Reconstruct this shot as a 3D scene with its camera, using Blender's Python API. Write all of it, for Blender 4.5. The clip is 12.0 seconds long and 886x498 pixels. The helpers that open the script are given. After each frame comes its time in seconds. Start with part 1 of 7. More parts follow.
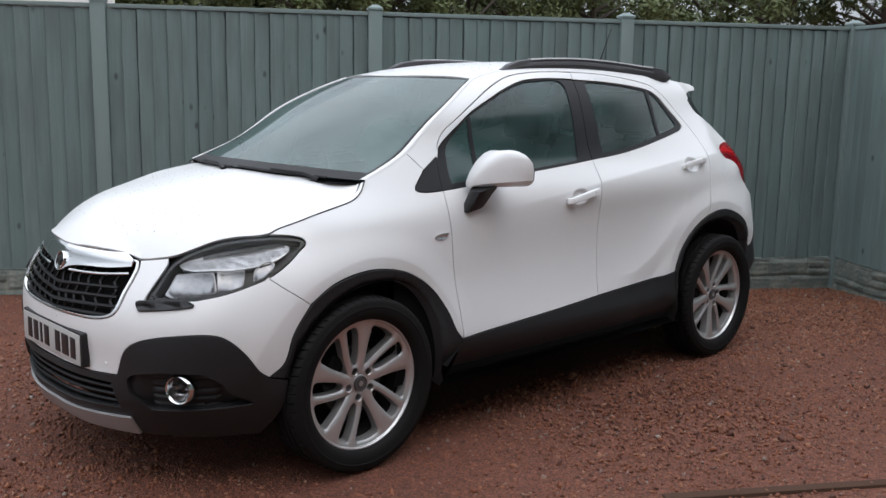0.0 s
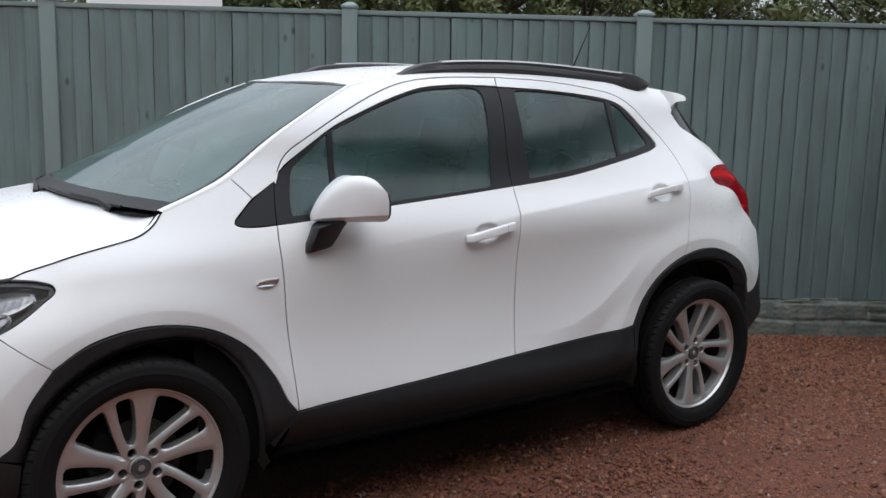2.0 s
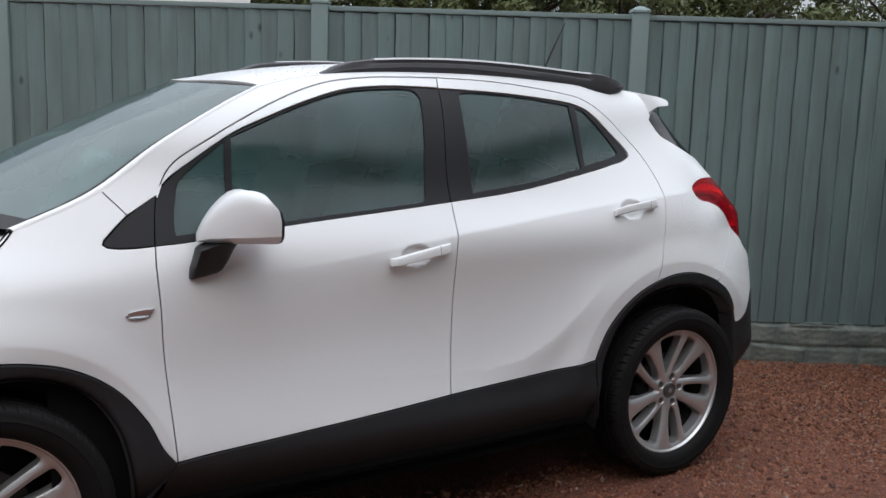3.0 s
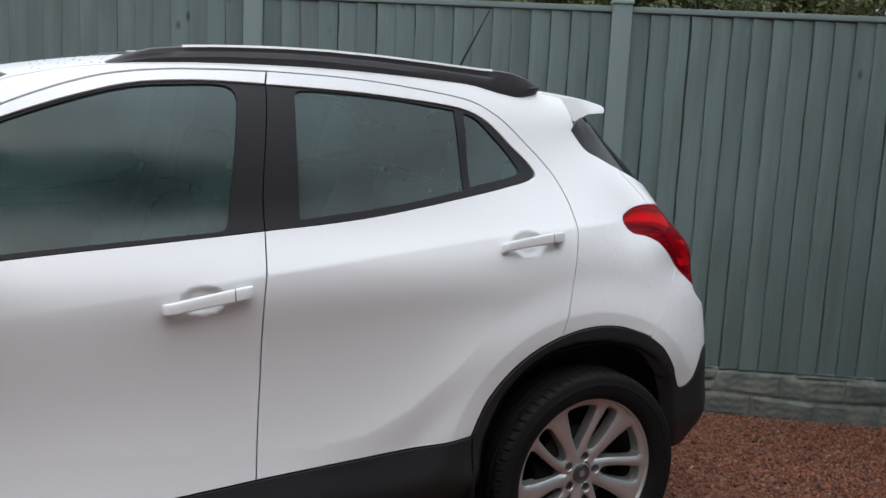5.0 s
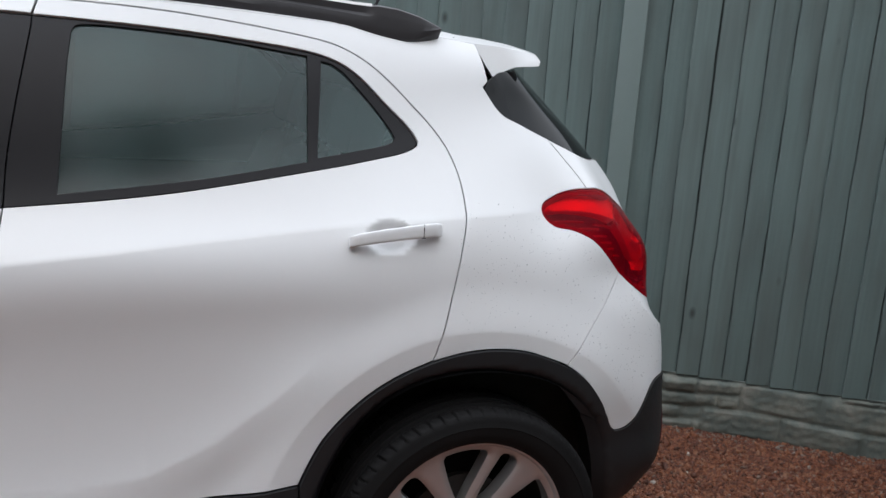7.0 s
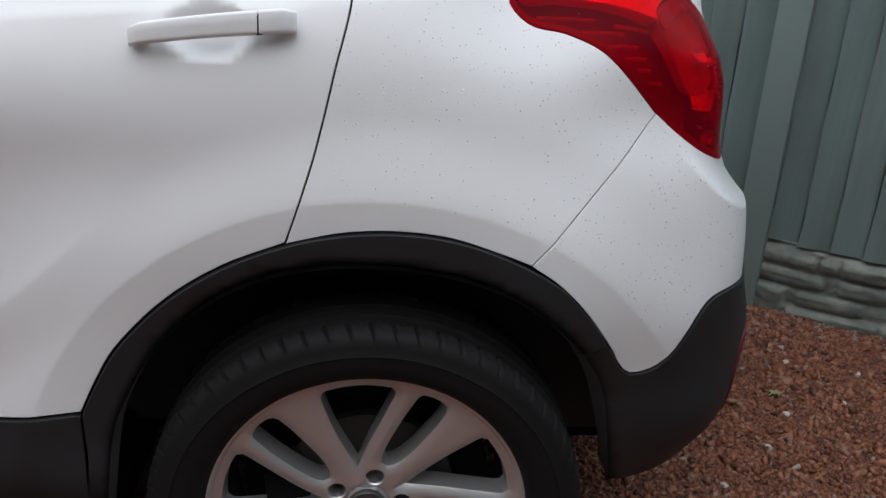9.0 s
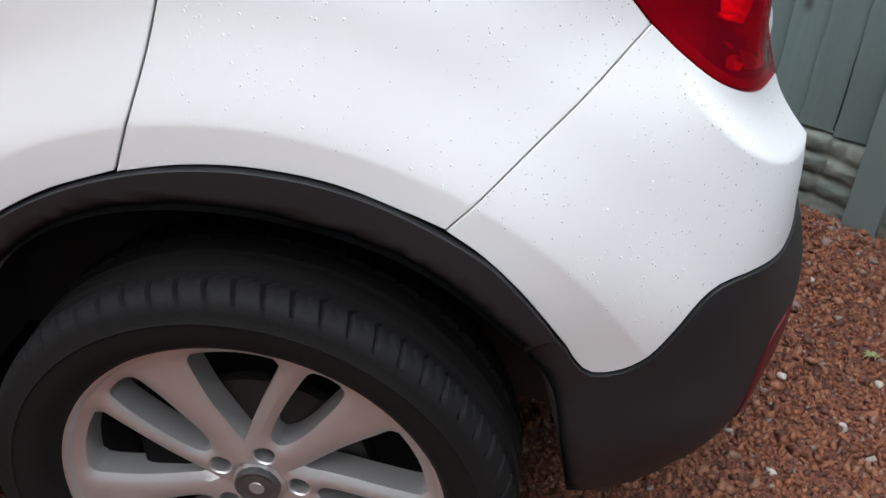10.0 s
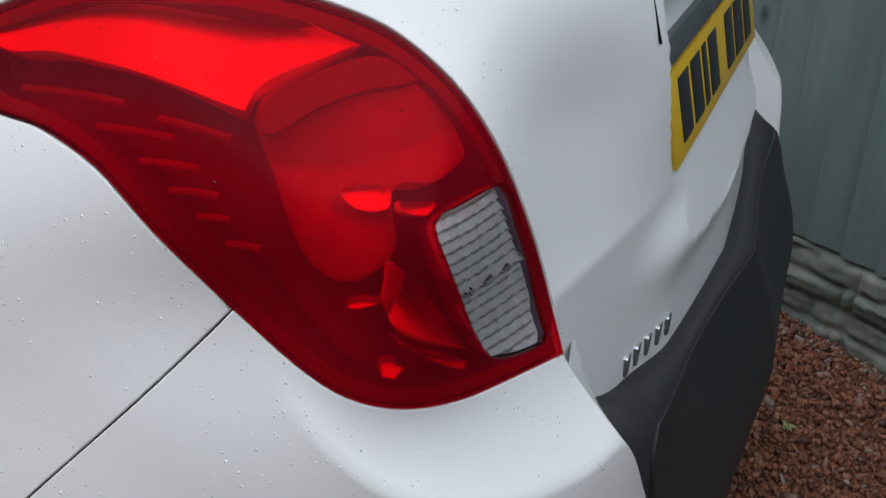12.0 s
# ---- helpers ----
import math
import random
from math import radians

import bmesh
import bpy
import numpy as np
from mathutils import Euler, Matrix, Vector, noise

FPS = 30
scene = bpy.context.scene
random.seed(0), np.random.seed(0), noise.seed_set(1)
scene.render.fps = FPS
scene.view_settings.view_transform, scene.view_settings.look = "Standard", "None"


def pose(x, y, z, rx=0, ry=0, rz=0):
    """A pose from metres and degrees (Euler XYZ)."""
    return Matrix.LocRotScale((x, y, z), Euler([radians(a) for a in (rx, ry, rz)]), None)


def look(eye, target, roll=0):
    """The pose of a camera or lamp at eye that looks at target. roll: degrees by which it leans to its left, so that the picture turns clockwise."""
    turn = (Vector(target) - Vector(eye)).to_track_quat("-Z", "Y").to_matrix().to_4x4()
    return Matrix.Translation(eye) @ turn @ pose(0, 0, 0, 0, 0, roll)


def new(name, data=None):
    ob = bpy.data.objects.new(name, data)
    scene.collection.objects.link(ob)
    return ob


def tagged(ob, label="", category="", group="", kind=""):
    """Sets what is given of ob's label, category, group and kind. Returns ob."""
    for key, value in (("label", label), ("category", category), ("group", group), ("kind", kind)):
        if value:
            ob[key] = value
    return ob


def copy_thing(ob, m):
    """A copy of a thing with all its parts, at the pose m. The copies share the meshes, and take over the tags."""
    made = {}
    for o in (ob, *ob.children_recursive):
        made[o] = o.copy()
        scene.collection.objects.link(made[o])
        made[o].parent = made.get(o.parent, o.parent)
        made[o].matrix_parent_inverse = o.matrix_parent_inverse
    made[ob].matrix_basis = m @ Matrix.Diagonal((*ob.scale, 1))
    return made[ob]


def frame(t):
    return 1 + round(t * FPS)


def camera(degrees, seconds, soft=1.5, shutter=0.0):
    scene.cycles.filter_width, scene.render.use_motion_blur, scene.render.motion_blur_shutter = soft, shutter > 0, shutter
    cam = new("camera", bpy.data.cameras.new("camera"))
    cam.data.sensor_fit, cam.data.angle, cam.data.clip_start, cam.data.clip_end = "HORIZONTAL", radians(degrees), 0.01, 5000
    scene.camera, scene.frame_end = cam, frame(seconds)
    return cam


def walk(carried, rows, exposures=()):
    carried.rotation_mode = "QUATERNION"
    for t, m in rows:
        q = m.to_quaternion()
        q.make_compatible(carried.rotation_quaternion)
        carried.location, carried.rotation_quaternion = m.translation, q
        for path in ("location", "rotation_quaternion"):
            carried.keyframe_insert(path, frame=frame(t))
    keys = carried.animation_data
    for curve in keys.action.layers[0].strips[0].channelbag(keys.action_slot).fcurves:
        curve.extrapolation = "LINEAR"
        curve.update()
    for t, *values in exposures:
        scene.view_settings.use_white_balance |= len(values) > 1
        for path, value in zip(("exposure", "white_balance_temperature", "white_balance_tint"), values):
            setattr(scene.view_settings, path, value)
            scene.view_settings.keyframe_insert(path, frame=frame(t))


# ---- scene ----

cam = camera(50.15, 12.0)
PATH = [
    (0, (-3.482, -3.590, 1.465), (-2.123, -2.161, 1.131), 1.01),
    (0.5, (-3.142, -3.679, 1.460), (-1.847, -2.192, 1.126), 0.66),
    (1, (-2.788, -3.713, 1.463), (-1.553, -2.175, 1.132), 1.01),
    (1.5, (-2.455, -3.644, 1.490), (-1.272, -2.068, 1.148), 1.35),
    (2, (-2.140, -3.593, 1.491), (-0.992, -1.988, 1.166), 1.32),
    (2.5, (-1.858, -3.556, 1.512), (-0.746, -1.927, 1.185), 1.46),
    (3, (-1.555, -3.428, 1.498), (-0.474, -1.777, 1.177), 1.72),
    (5, (-0.520, -3.149, 1.515), (0.415, -1.411, 1.195), 2.79),
    (5.5, (-0.310, -3.087, 1.509), (0.603, -1.335, 1.196), 2.73),
    (6, (-0.036, -3.010, 1.540), (0.813, -1.230, 1.205), 3.07),
    (6.5, (0.176, -2.907, 1.512), (0.964, -1.103, 1.159), 3.62),
    (7, (0.416, -2.793, 1.523), (1.109, -0.965, 1.099), 4.19),
    (8.8, (1.166, -2.141, 1.364), (1.386, -0.301, 0.611), 3.28),
    (9, (1.266, -2.067, 1.339), (1.430, -0.242, 0.539), 3.18),
    (9.5, (1.440, -1.909, 1.308), (1.399, -0.154, 0.351), 3.13),
    (10, (1.582, -1.671, 1.301), (1.431, -0.005, 0.205), 3.54),
    (10.5, (1.712, -1.522, 1.311), (1.435, 0.077, 0.142), 1.87),
    (11, (1.900, -1.390, 1.319), (1.480, 0.201, 0.182), 1.15),
    (11.5, (2.001, -1.308, 1.337), (1.423, 0.247, 0.220), 1.20),
    (12, (2.066, -1.164, 1.340), (1.333, 0.416, 0.356), -0.46),
]
EXPOSURES = [(0.0, 0.0), (7.0, 0.0), (8.6, -0.12), (9.0, -0.02), (9.5, 0.43), (10.0, 0.78), (10.5, 0.80), (11.0, 0.40), (11.5, 0.10), (12.0, 0.0)]
walk(cam, [(t, look(eye, target, roll)) for t, eye, target, roll in PATH], EXPOSURES)

# ---- overcast daylight ----
world = bpy.data.worlds.new("overcast_sky")
scene.world = world
world.use_nodes = True
wn, wl = world.node_tree.nodes, world.node_tree.links
wn.clear()
sky = wn.new("ShaderNodeTexSky")
sky.sky_type, sky.sun_disc = "NISHITA", False
sky.sun_elevation, sky.sun_rotation = radians(52), radians(200)
sky.dust_density, sky.air_density = 4.0, 1.0
sky_low = wn.new("ShaderNodeVectorMath")
sky_low.operation = "SCALE"
sky_low.inputs["Scale"].default_value = 0.09
coords = wn.new("ShaderNodeTexCoord")
cloud = wn.new("ShaderNodeTexNoise")
cloud.inputs["Scale"].default_value, cloud.inputs["Detail"].default_value, cloud.inputs["Roughness"].default_value = 2.2, 5.0, 0.55
cloud_tone = wn.new("ShaderNodeValToRGB")
cloud_tone.color_ramp.elements[0].position, cloud_tone.color_ramp.elements[0].color = 0.30, (0.595, 0.66, 0.755, 1)
cloud_tone.color_ramp.elements[1].position, cloud_tone.color_ramp.elements[1].color = 0.72, (0.942, 1.0, 1.083, 1)
cover = wn.new("ShaderNodeMix")
cover.data_type = "RGBA"
cover.inputs[0].default_value = 0.82
back = wn.new("ShaderNodeBackground")
back.inputs["Strength"].default_value = 1.42
out = wn.new("ShaderNodeOutputWorld")
wl.new(sky.outputs[0], sky_low.inputs[0])
wl.new(coords.outputs["Generated"], cloud.inputs["Vector"])
wl.new(cloud.outputs["Fac"], cloud_tone.inputs[0])
wl.new(sky_low.outputs[0], cover.inputs[6])
wl.new(cloud_tone.outputs[0], cover.inputs[7])
# an overcast sky is brightest overhead
rise = wn.new("ShaderNodeSeparateXYZ")
wl.new(coords.outputs["Generated"], rise.inputs[0])
glow = wn.new("ShaderNodeMapRange")
glow.inputs["From Min"].default_value, glow.inputs["From Max"].default_value = -0.1, 1.0
glow.inputs["To Min"].default_value, glow.inputs["To Max"].default_value = 0.26, 1.90
wl.new(rise.outputs["Z"], glow.inputs["Value"])
lit = wn.new("ShaderNodeVectorMath")
lit.operation = "SCALE"
wl.new(cover.outputs[2], lit.inputs[0])
wl.new(glow.outputs[0], lit.inputs["Scale"])
wl.new(lit.outputs[0], back.inputs["Color"])
wl.new(back.outputs[0], out.inputs["Surface"])

sun = new("sun", bpy.data.lights.new("sun", "SUN"))
sun.data.energy, sun.data.angle, sun.data.color = 0.7, radians(150), (1.0, 0.97, 0.93)
sun.matrix_world = look((-1, -1.5, 12), (0, 0, 0))

# ---- materials ----
def surface(name, base, rough=0.5, metal=0.0, second=None, scale=8.0, amount=0.25, fine=90.0, fine_amount=0.12, bump=0.0,
            bump_scale=200.0, coat=0.0, spec=0.5, vary=0.0, island=False):
    """A principled surface with broad and fine variation in tone, varied gloss and fine relief."""
    m = bpy.data.materials.new(name)
    m.use_nodes = True
    n, k = m.node_tree.nodes, m.node_tree.links
    p = n["Principled BSDF"]
    second = second or tuple(c * 0.72 for c in base)
    co = n.new("ShaderNodeTexCoord")
    broad, grain = n.new("ShaderNodeTexNoise"), n.new("ShaderNodeTexNoise")
    for tex, sc, det in ((broad, scale, 4.0), (grain, fine, 3.0)):
        tex.inputs["Scale"].default_value, tex.inputs["Detail"].default_value = sc, det
        k.new(co.outputs["Object"], tex.inputs["Vector"])
    add = n.new("ShaderNodeMath")
    add.operation = "MULTIPLY_ADD"
    add.inputs[1].default_value, add.inputs[2].default_value = amount * 2, 0.5 - amount
    k.new(broad.outputs["Fac"], add.inputs[0])
    more = n.new("ShaderNodeMath")
    more.operation = "MULTIPLY_ADD"
    more.inputs[1].default_value = fine_amount * 2
    k.new(grain.outputs["Fac"], more.inputs[0])
    k.new(add.outputs[0], more.inputs[2])
    last = more
    if vary:
        rnd = n.new("ShaderNodeNewGeometry" if island else "ShaderNodeObjectInfo")
        va = n.new("ShaderNodeMath")
        va.operation = "MULTIPLY_ADD"
        va.inputs[1].default_value = vary
        k.new(rnd.outputs["Random Per Island" if island else "Random"], va.inputs[0])
        k.new(more.outputs[0], va.inputs[2])
        last = va
    mix = n.new("ShaderNodeMix")
    mix.data_type, mix.clamp_factor = "RGBA", True
    mix.inputs[6].default_value, mix.inputs[7].default_value = (*base, 1), (*second, 1)
    k.new(last.outputs[0], mix.inputs[0])
    k.new(mix.outputs[2], p.inputs["Base Color"])
    gloss = n.new("ShaderNodeMath")
    gloss.operation = "MULTIPLY_ADD"
    gloss.inputs[1].default_value, gloss.inputs[2].default_value = 0.16 * min(1, rough * 2), rough - 0.08 * min(1, rough * 2)
    k.new(broad.outputs["Fac"], gloss.inputs[0])
    k.new(gloss.outputs[0], p.inputs["Roughness"])
    p.inputs["Metallic"].default_value = metal
    p.inputs["Specular IOR Level"].default_value = spec
    p.inputs["Coat Weight"].default_value = coat
    p.inputs["Coat Roughness"].default_value = 0.03
    if bump:
        bt, bp = n.new("ShaderNodeTexNoise"), n.new("ShaderNodeBump")
        bt.inputs["Scale"].default_value, bt.inputs["Detail"].default_value = bump_scale, 4.0
        bp.inputs["Strength"].default_value, bp.inputs["Distance"].default_value = bump, 0.002
        k.new(co.outputs["Object"], bt.inputs["Vector"])
        k.new(bt.outputs["Fac"], bp.inputs["Height"])
        k.new(bp.outputs[0], p.inputs["Normal"])
    return m


def clear(name, tint, rough=0.0, ior=1.5, veil=0.0, veil_tone=(0.5, 0.55, 0.54), patch=0.7):
    """Thin glass or lens plastic: tinted see-through sheet with a Fresnel gloss, and a patchy diffuse veil for
    condensation or painted brightness.
    """
    m = bpy.data.materials.new(name)
    m.use_nodes = True
    n, k = m.node_tree.nodes, m.node_tree.links
    n.remove(n["Principled BSDF"])
    o = n["Material Output"]
    t, g, mx, f = (n.new("ShaderNode" + q) for q in ("BsdfTransparent", "BsdfGlossy", "MixShader", "Fresnel"))
    t.inputs["Color"].default_value = (*tint, 1)
    g.inputs["Roughness"].default_value = rough
    f.inputs["IOR"].default_value = ior
    k.new(f.outputs[0], mx.inputs[0])
    through_part = t
    if veil:
        d, co, tex, rng_, blend = (n.new("ShaderNode" + q) for q in ("BsdfDiffuse", "TexCoord", "TexNoise", "MapRange", "MixShader"))
        d.inputs["Color"].default_value = (*veil_tone, 1)
        tex.inputs["Scale"].default_value, tex.inputs["Detail"].default_value = 3.0, 3.0
        k.new(co.outputs["Object"], tex.inputs["Vector"])
        k.new(tex.outputs["Fac"], rng_.inputs["Value"])
        rng_.inputs["From Min"].default_value, rng_.inputs["From Max"].default_value = 0.3, 0.7
        rng_.inputs["To Min"].default_value, rng_.inputs["To Max"].default_value = veil * (1 - patch), veil * (1 + patch)
        k.new(rng_.outputs[0], blend.inputs[0])
        k.new(t.outputs[0], blend.inputs[1])
        k.new(d.outputs[0], blend.inputs[2])
        through_part = blend
    k.new(through_part.outputs[0], mx.inputs[1])
    k.new(g.outputs[0], mx.inputs[2])
    k.new(mx.outputs[0], o.inputs["Surface"])
    return m


PAINT = surface("white_car_paint", (0.80, 0.80, 0.80), 0.32, second=(0.76, 0.76, 0.765), scale=1.5, amount=0.2, fine=500, fine_amount=0.05, coat=0.28)
PLASTIC = surface("grained_black_plastic", (0.0115, 0.0119, 0.0134), 0.50, second=(0.0165, 0.0170, 0.0188), scale=5, fine=260, bump=0.25, bump_scale=900, spec=0.42)
RAIL = surface("dark_grey_rail_plastic", (0.030, 0.028, 0.031), 0.5, second=(0.040, 0.038, 0.041), scale=5, fine=260, bump=0.2, bump_scale=800)
TRIM = surface("satin_black_trim", (0.011, 0.0105, 0.012), 0.45, second=(0.016, 0.015, 0.017), scale=6, fine=300, spec=0.22)
GRILLE_BLACK = surface("gloss_black_grille", (0.005, 0.005, 0.006), 0.45, second=(0.008, 0.008, 0.009), scale=12, spec=0.25)
# black colour stands in for deep shade in gaps and hollows
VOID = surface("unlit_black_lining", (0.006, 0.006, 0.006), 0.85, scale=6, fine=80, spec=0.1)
LINER = surface("felt_wheel_liner", (0.075, 0.073, 0.072), 0.95, second=(0.045, 0.043, 0.042), scale=14, fine=200, spec=0.1)
RUBBER = surface("tyre_rubber", (0.0085, 0.0083, 0.0088), 0.60, second=(0.014, 0.0135, 0.0135), scale=9, fine=160, bump=0.4, bump_scale=260, spec=0.10)
ALLOY = surface("silver_painted_alloy", (0.68, 0.67, 0.67), 0.33, metal=0.72, second=(0.54, 0.53, 0.53), scale=7, fine=180, fine_amount=0.1, coat=0.25)
STEEL = surface("brake_steel", (0.25, 0.24, 0.23), 0.4, metal=0.9, second=(0.14, 0.12, 0.1), scale=20)
CHROME = surface("chrome", (0.78, 0.79, 0.80), 0.08, metal=1.0, second=(0.7, 0.71, 0.72), scale=10)
HUB_GREY = surface("dark_silver_cap", (0.16, 0.16, 0.165), 0.35, metal=0.7, second=(0.11, 0.11, 0.115), scale=20)
INDICATOR = surface("pale_fluted_reflector", (0.80, 0.80, 0.81), 0.22, metal=0.6, second=(0.30, 0.30, 0.31), scale=38, amount=0.6)
SATIN = surface("satin_silver_paint", (0.45, 0.45, 0.46), 0.38, metal=0.6, second=(0.38, 0.38, 0.39), scale=8)
GLASS = clear("tinted_car_glass", (0.15, 0.235, 0.23), rough=0.15, veil=0.17, veil_tone=(0.150, 0.285, 0.275), patch=0.6)
# condensation, thickened to paint the reflections that hide the cabin
SCREEN = clear("windscreen_glass", (0.30, 0.40, 0.39), rough=0.05, veil=0.31, veil_tone=(0.26, 0.385, 0.375), patch=0.3)
CLEAR = clear("clear_lens", (0.93, 0.93, 0.93), 0.04, 1.24)
RED_LENS = clear("red_lens", (0.98, 0.010, 0.026), 0.24, 1.13, veil=0.16, veil_tone=(0.62, 0.006, 0.030), patch=0.3)
LAMP_SILVER = surface("lamp_reflector", (0.75, 0.75, 0.76), 0.18, metal=0.9, second=(0.6, 0.6, 0.62), scale=20)
FLUTE = surface("fluted_clear_reflector", (0.97, 0.96, 0.94), 0.20, metal=0.1, second=(0.55, 0.545, 0.54), scale=90, amount=0.6, fine=260, fine_amount=0.5)
LAMP_GREY = surface("lamp_housing", (0.024, 0.024, 0.026), 0.4, second=(0.016, 0.016, 0.016), scale=12)
LAMP_DIM = surface("smoked_lamp_reflector", (0.42, 0.42, 0.43), 0.22, metal=0.95, second=(0.20, 0.20, 0.21), scale=24, amount=0.5)
# barrel and brake metal are darkened to paint the shade behind the spokes
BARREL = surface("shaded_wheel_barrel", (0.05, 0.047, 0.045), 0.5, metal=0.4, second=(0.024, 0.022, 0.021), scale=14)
BRAKE = surface("shade_darkened_brake_iron", (0.045, 0.04, 0.037), 0.6, metal=0.5, second=(0.022, 0.018, 0.016), scale=20)
REFLECTOR = surface("crimson_reflector_plastic", (0.11, 0.008, 0.014), 0.4, second=(0.075, 0.006, 0.010), scale=30, spec=0.3)
# strong tone noise paints the light and dark of folds in the bowl
LAMP_MID = surface("red_inner_bowl", (0.72, 0.5, 0.5), 0.34, metal=0.4, second=(0.26, 0.16, 0.16), scale=18, amount=0.45)
LAMP_DEEP = surface("dark_red_lamp_wall", (0.36, 0.07, 0.08), 0.5, second=(0.12, 0.02, 0.03), scale=14, amount=0.45)
LAMP_EDGE = surface("crimson_lamp_edge", (0.24, 0.12, 0.20), 0.4, second=(0.18, 0.09, 0.15), scale=18)
LAMP_PALE = surface("white_prism_reflector", (0.98, 0.97, 0.97), 0.34, metal=0.75, second=(0.90, 0.88, 0.88), scale=40, fine=260, fine_amount=0.2)
LAMP_WHITE = surface("pale_lamp_reflector", (0.97, 0.96, 0.96), 0.26, metal=0.65, second=(0.86, 0.84, 0.84), scale=25, coat=0.4)
CLOTH = surface("dark_seat_cloth", (0.035, 0.036, 0.04), 0.9, second=(0.02, 0.02, 0.023), scale=12, fine=400, bump=0.4)
PLATE_W = surface("white_plate", (0.58, 0.58, 0.565), 0.35, second=(0.44, 0.44, 0.43), scale=12)
PLATE_Y = surface("yellow_plate", (0.66, 0.42, 0.015), 0.35, second=(0.58, 0.36, 0.012), scale=12)
INK = surface("plate_ink", (0.015, 0.015, 0.018), 0.4, scale=30)
# the pale diffuse part paints the brightness that drops catch
WATER = clear("rain_water", (0.97, 0.98, 0.98), 0.05, 1.33, veil=0.50, veil_tone=(0.82, 0.83, 0.84), patch=0.3)
WATER_CLEAR = clear("rain_water_on_lens", (0.80, 0.80, 0.80), 0.0, 1.34)


def boarded(name, dark, pale, grey):
    """Painted sawn timber: grain drawn out along the board, blotchy weathering, knots, a tone of its own for each board."""
    m = surface(name, dark, 0.72, second=pale, scale=2.5, amount=0.35, fine=55, fine_amount=0.15, vary=0.55)
    n, k = m.node_tree.nodes, m.node_tree.links
    p = n["Principled BSDF"]
    co, info, mp, grain, ramp, mul, bp = (n.new("ShaderNode" + q) for q in ("TexCoord", "ObjectInfo", "Mapping", "TexNoise", "ValToRGB", "Mix", "Bump"))
    shift = n.new("ShaderNodeVectorMath")
    shift.operation = "MULTIPLY_ADD"
    shift.inputs[1].default_value = (17, 9, 31)
    k.new(info.outputs["Random"], shift.inputs[0])
    k.new(co.outputs["Object"], shift.inputs[2])
    mp.inputs["Scale"].default_value = (70, 70, 1.6)
    k.new(shift.outputs[0], mp.inputs["Vector"])
    k.new(mp.outputs[0], grain.inputs["Vector"])
    grain.inputs["Scale"].default_value, grain.inputs["Detail"].default_value = 1.0, 5.0
    e = ramp.color_ramp.elements
    e[0].position, e[0].color = 0.30, (0.93, 0.932, 0.935, 1)
    e[1].position, e[1].color = 0.72, (1.06, 1.058, 1.055, 1)
    k.new(grain.outputs["Fac"], ramp.inputs[0])
    mul.data_type, mul.blend_type = "RGBA", "MULTIPLY"
    mul.inputs[0].default_value = 1.0
    k.new(p.inputs["Base Color"].links[0].from_socket, mul.inputs[6])
    k.new(ramp.outputs[0], mul.inputs[7])
    # sparse knots
    km, vor, kr, mix = (n.new("ShaderNode" + q) for q in ("Mapping", "TexVoronoi", "ValToRGB", "Mix"))
    km.inputs["Scale"].default_value = (6.0, 6.0, 3.2)
    k.new(shift.outputs[0], km.inputs["Vector"])
    k.new(km.outputs[0], vor.inputs["Vector"])
    vor.inputs["Scale"].default_value = 1.0
    kr.color_ramp.elements[0].position, kr.color_ramp.elements[0].color = 0.03, (1, 1, 1, 1)
    kr.color_ramp.elements[1].position, kr.color_ramp.elements[1].color = 0.11, (0, 0, 0, 1)
    k.new(vor.outputs["Distance"], kr.inputs[0])
    mix.data_type = "RGBA"
    # drawn-out patches where the paint has greyed and browned
    wm, wn, wr, worn = (n.new("ShaderNode" + q) for q in ("Mapping", "TexNoise", "MapRange", "Mix"))
    wm.inputs["Scale"].default_value = (9.0, 9.0, 1.5)
    k.new(shift.outputs[0], wm.inputs["Vector"])
    k.new(wm.outputs[0], wn.inputs["Vector"])
    wn.inputs["Scale"].default_value, wn.inputs["Detail"].default_value = 1.0, 6.0
    k.new(wn.outputs["Fac"], wr.inputs["Value"])
    wr.inputs["From Min"].default_value, wr.inputs["From Max"].default_value = 0.42, 0.72
    wr.inputs["To Min"].default_value, wr.inputs["To Max"].default_value = 0.0, 0.6
    worn.data_type = "RGBA"
    k.new(wr.outputs[0], worn.inputs[0])
    k.new(mul.outputs[2], worn.inputs[6])
    worn.inputs[7].default_value = (grey[0] * 1.75, grey[1] * 1.62, grey[2] * 1.60, 1)
    k.new(kr.outputs[0], mix.inputs[0])
    k.new(worn.outputs[2], mix.inputs[6])
    mix.inputs[7].default_value = (*grey, 1)
    k.new(mix.outputs[2], p.inputs["Base Color"])
    bp.inputs["Strength"].default_value, bp.inputs["Distance"].default_value = 0.35, 0.002
    k.new(grain.outputs["Fac"], bp.inputs["Height"])
    k.new(bp.outputs[0], p.inputs["Normal"])
    return m


FENCE = boarded("grey_green_fence_paint", (0.108, 0.160, 0.157), (0.166, 0.222, 0.217), (0.06, 0.075, 0.072))
# darker tone stands in for the shade between the boards
BACKING = surface("shade_toned_backing", (0.085, 0.11, 0.108), 0.9, second=(0.06, 0.078, 0.076), scale=4)
POST = surface("painted_post", (0.160, 0.212, 0.207), 0.7, second=(0.200, 0.250, 0.243), scale=4, fine=60, bump=0.4, bump_scale=90)
GRANITE = surface("red_granite_chips", (0.30, 0.11, 0.07), 0.6, scale=60, fine=400)


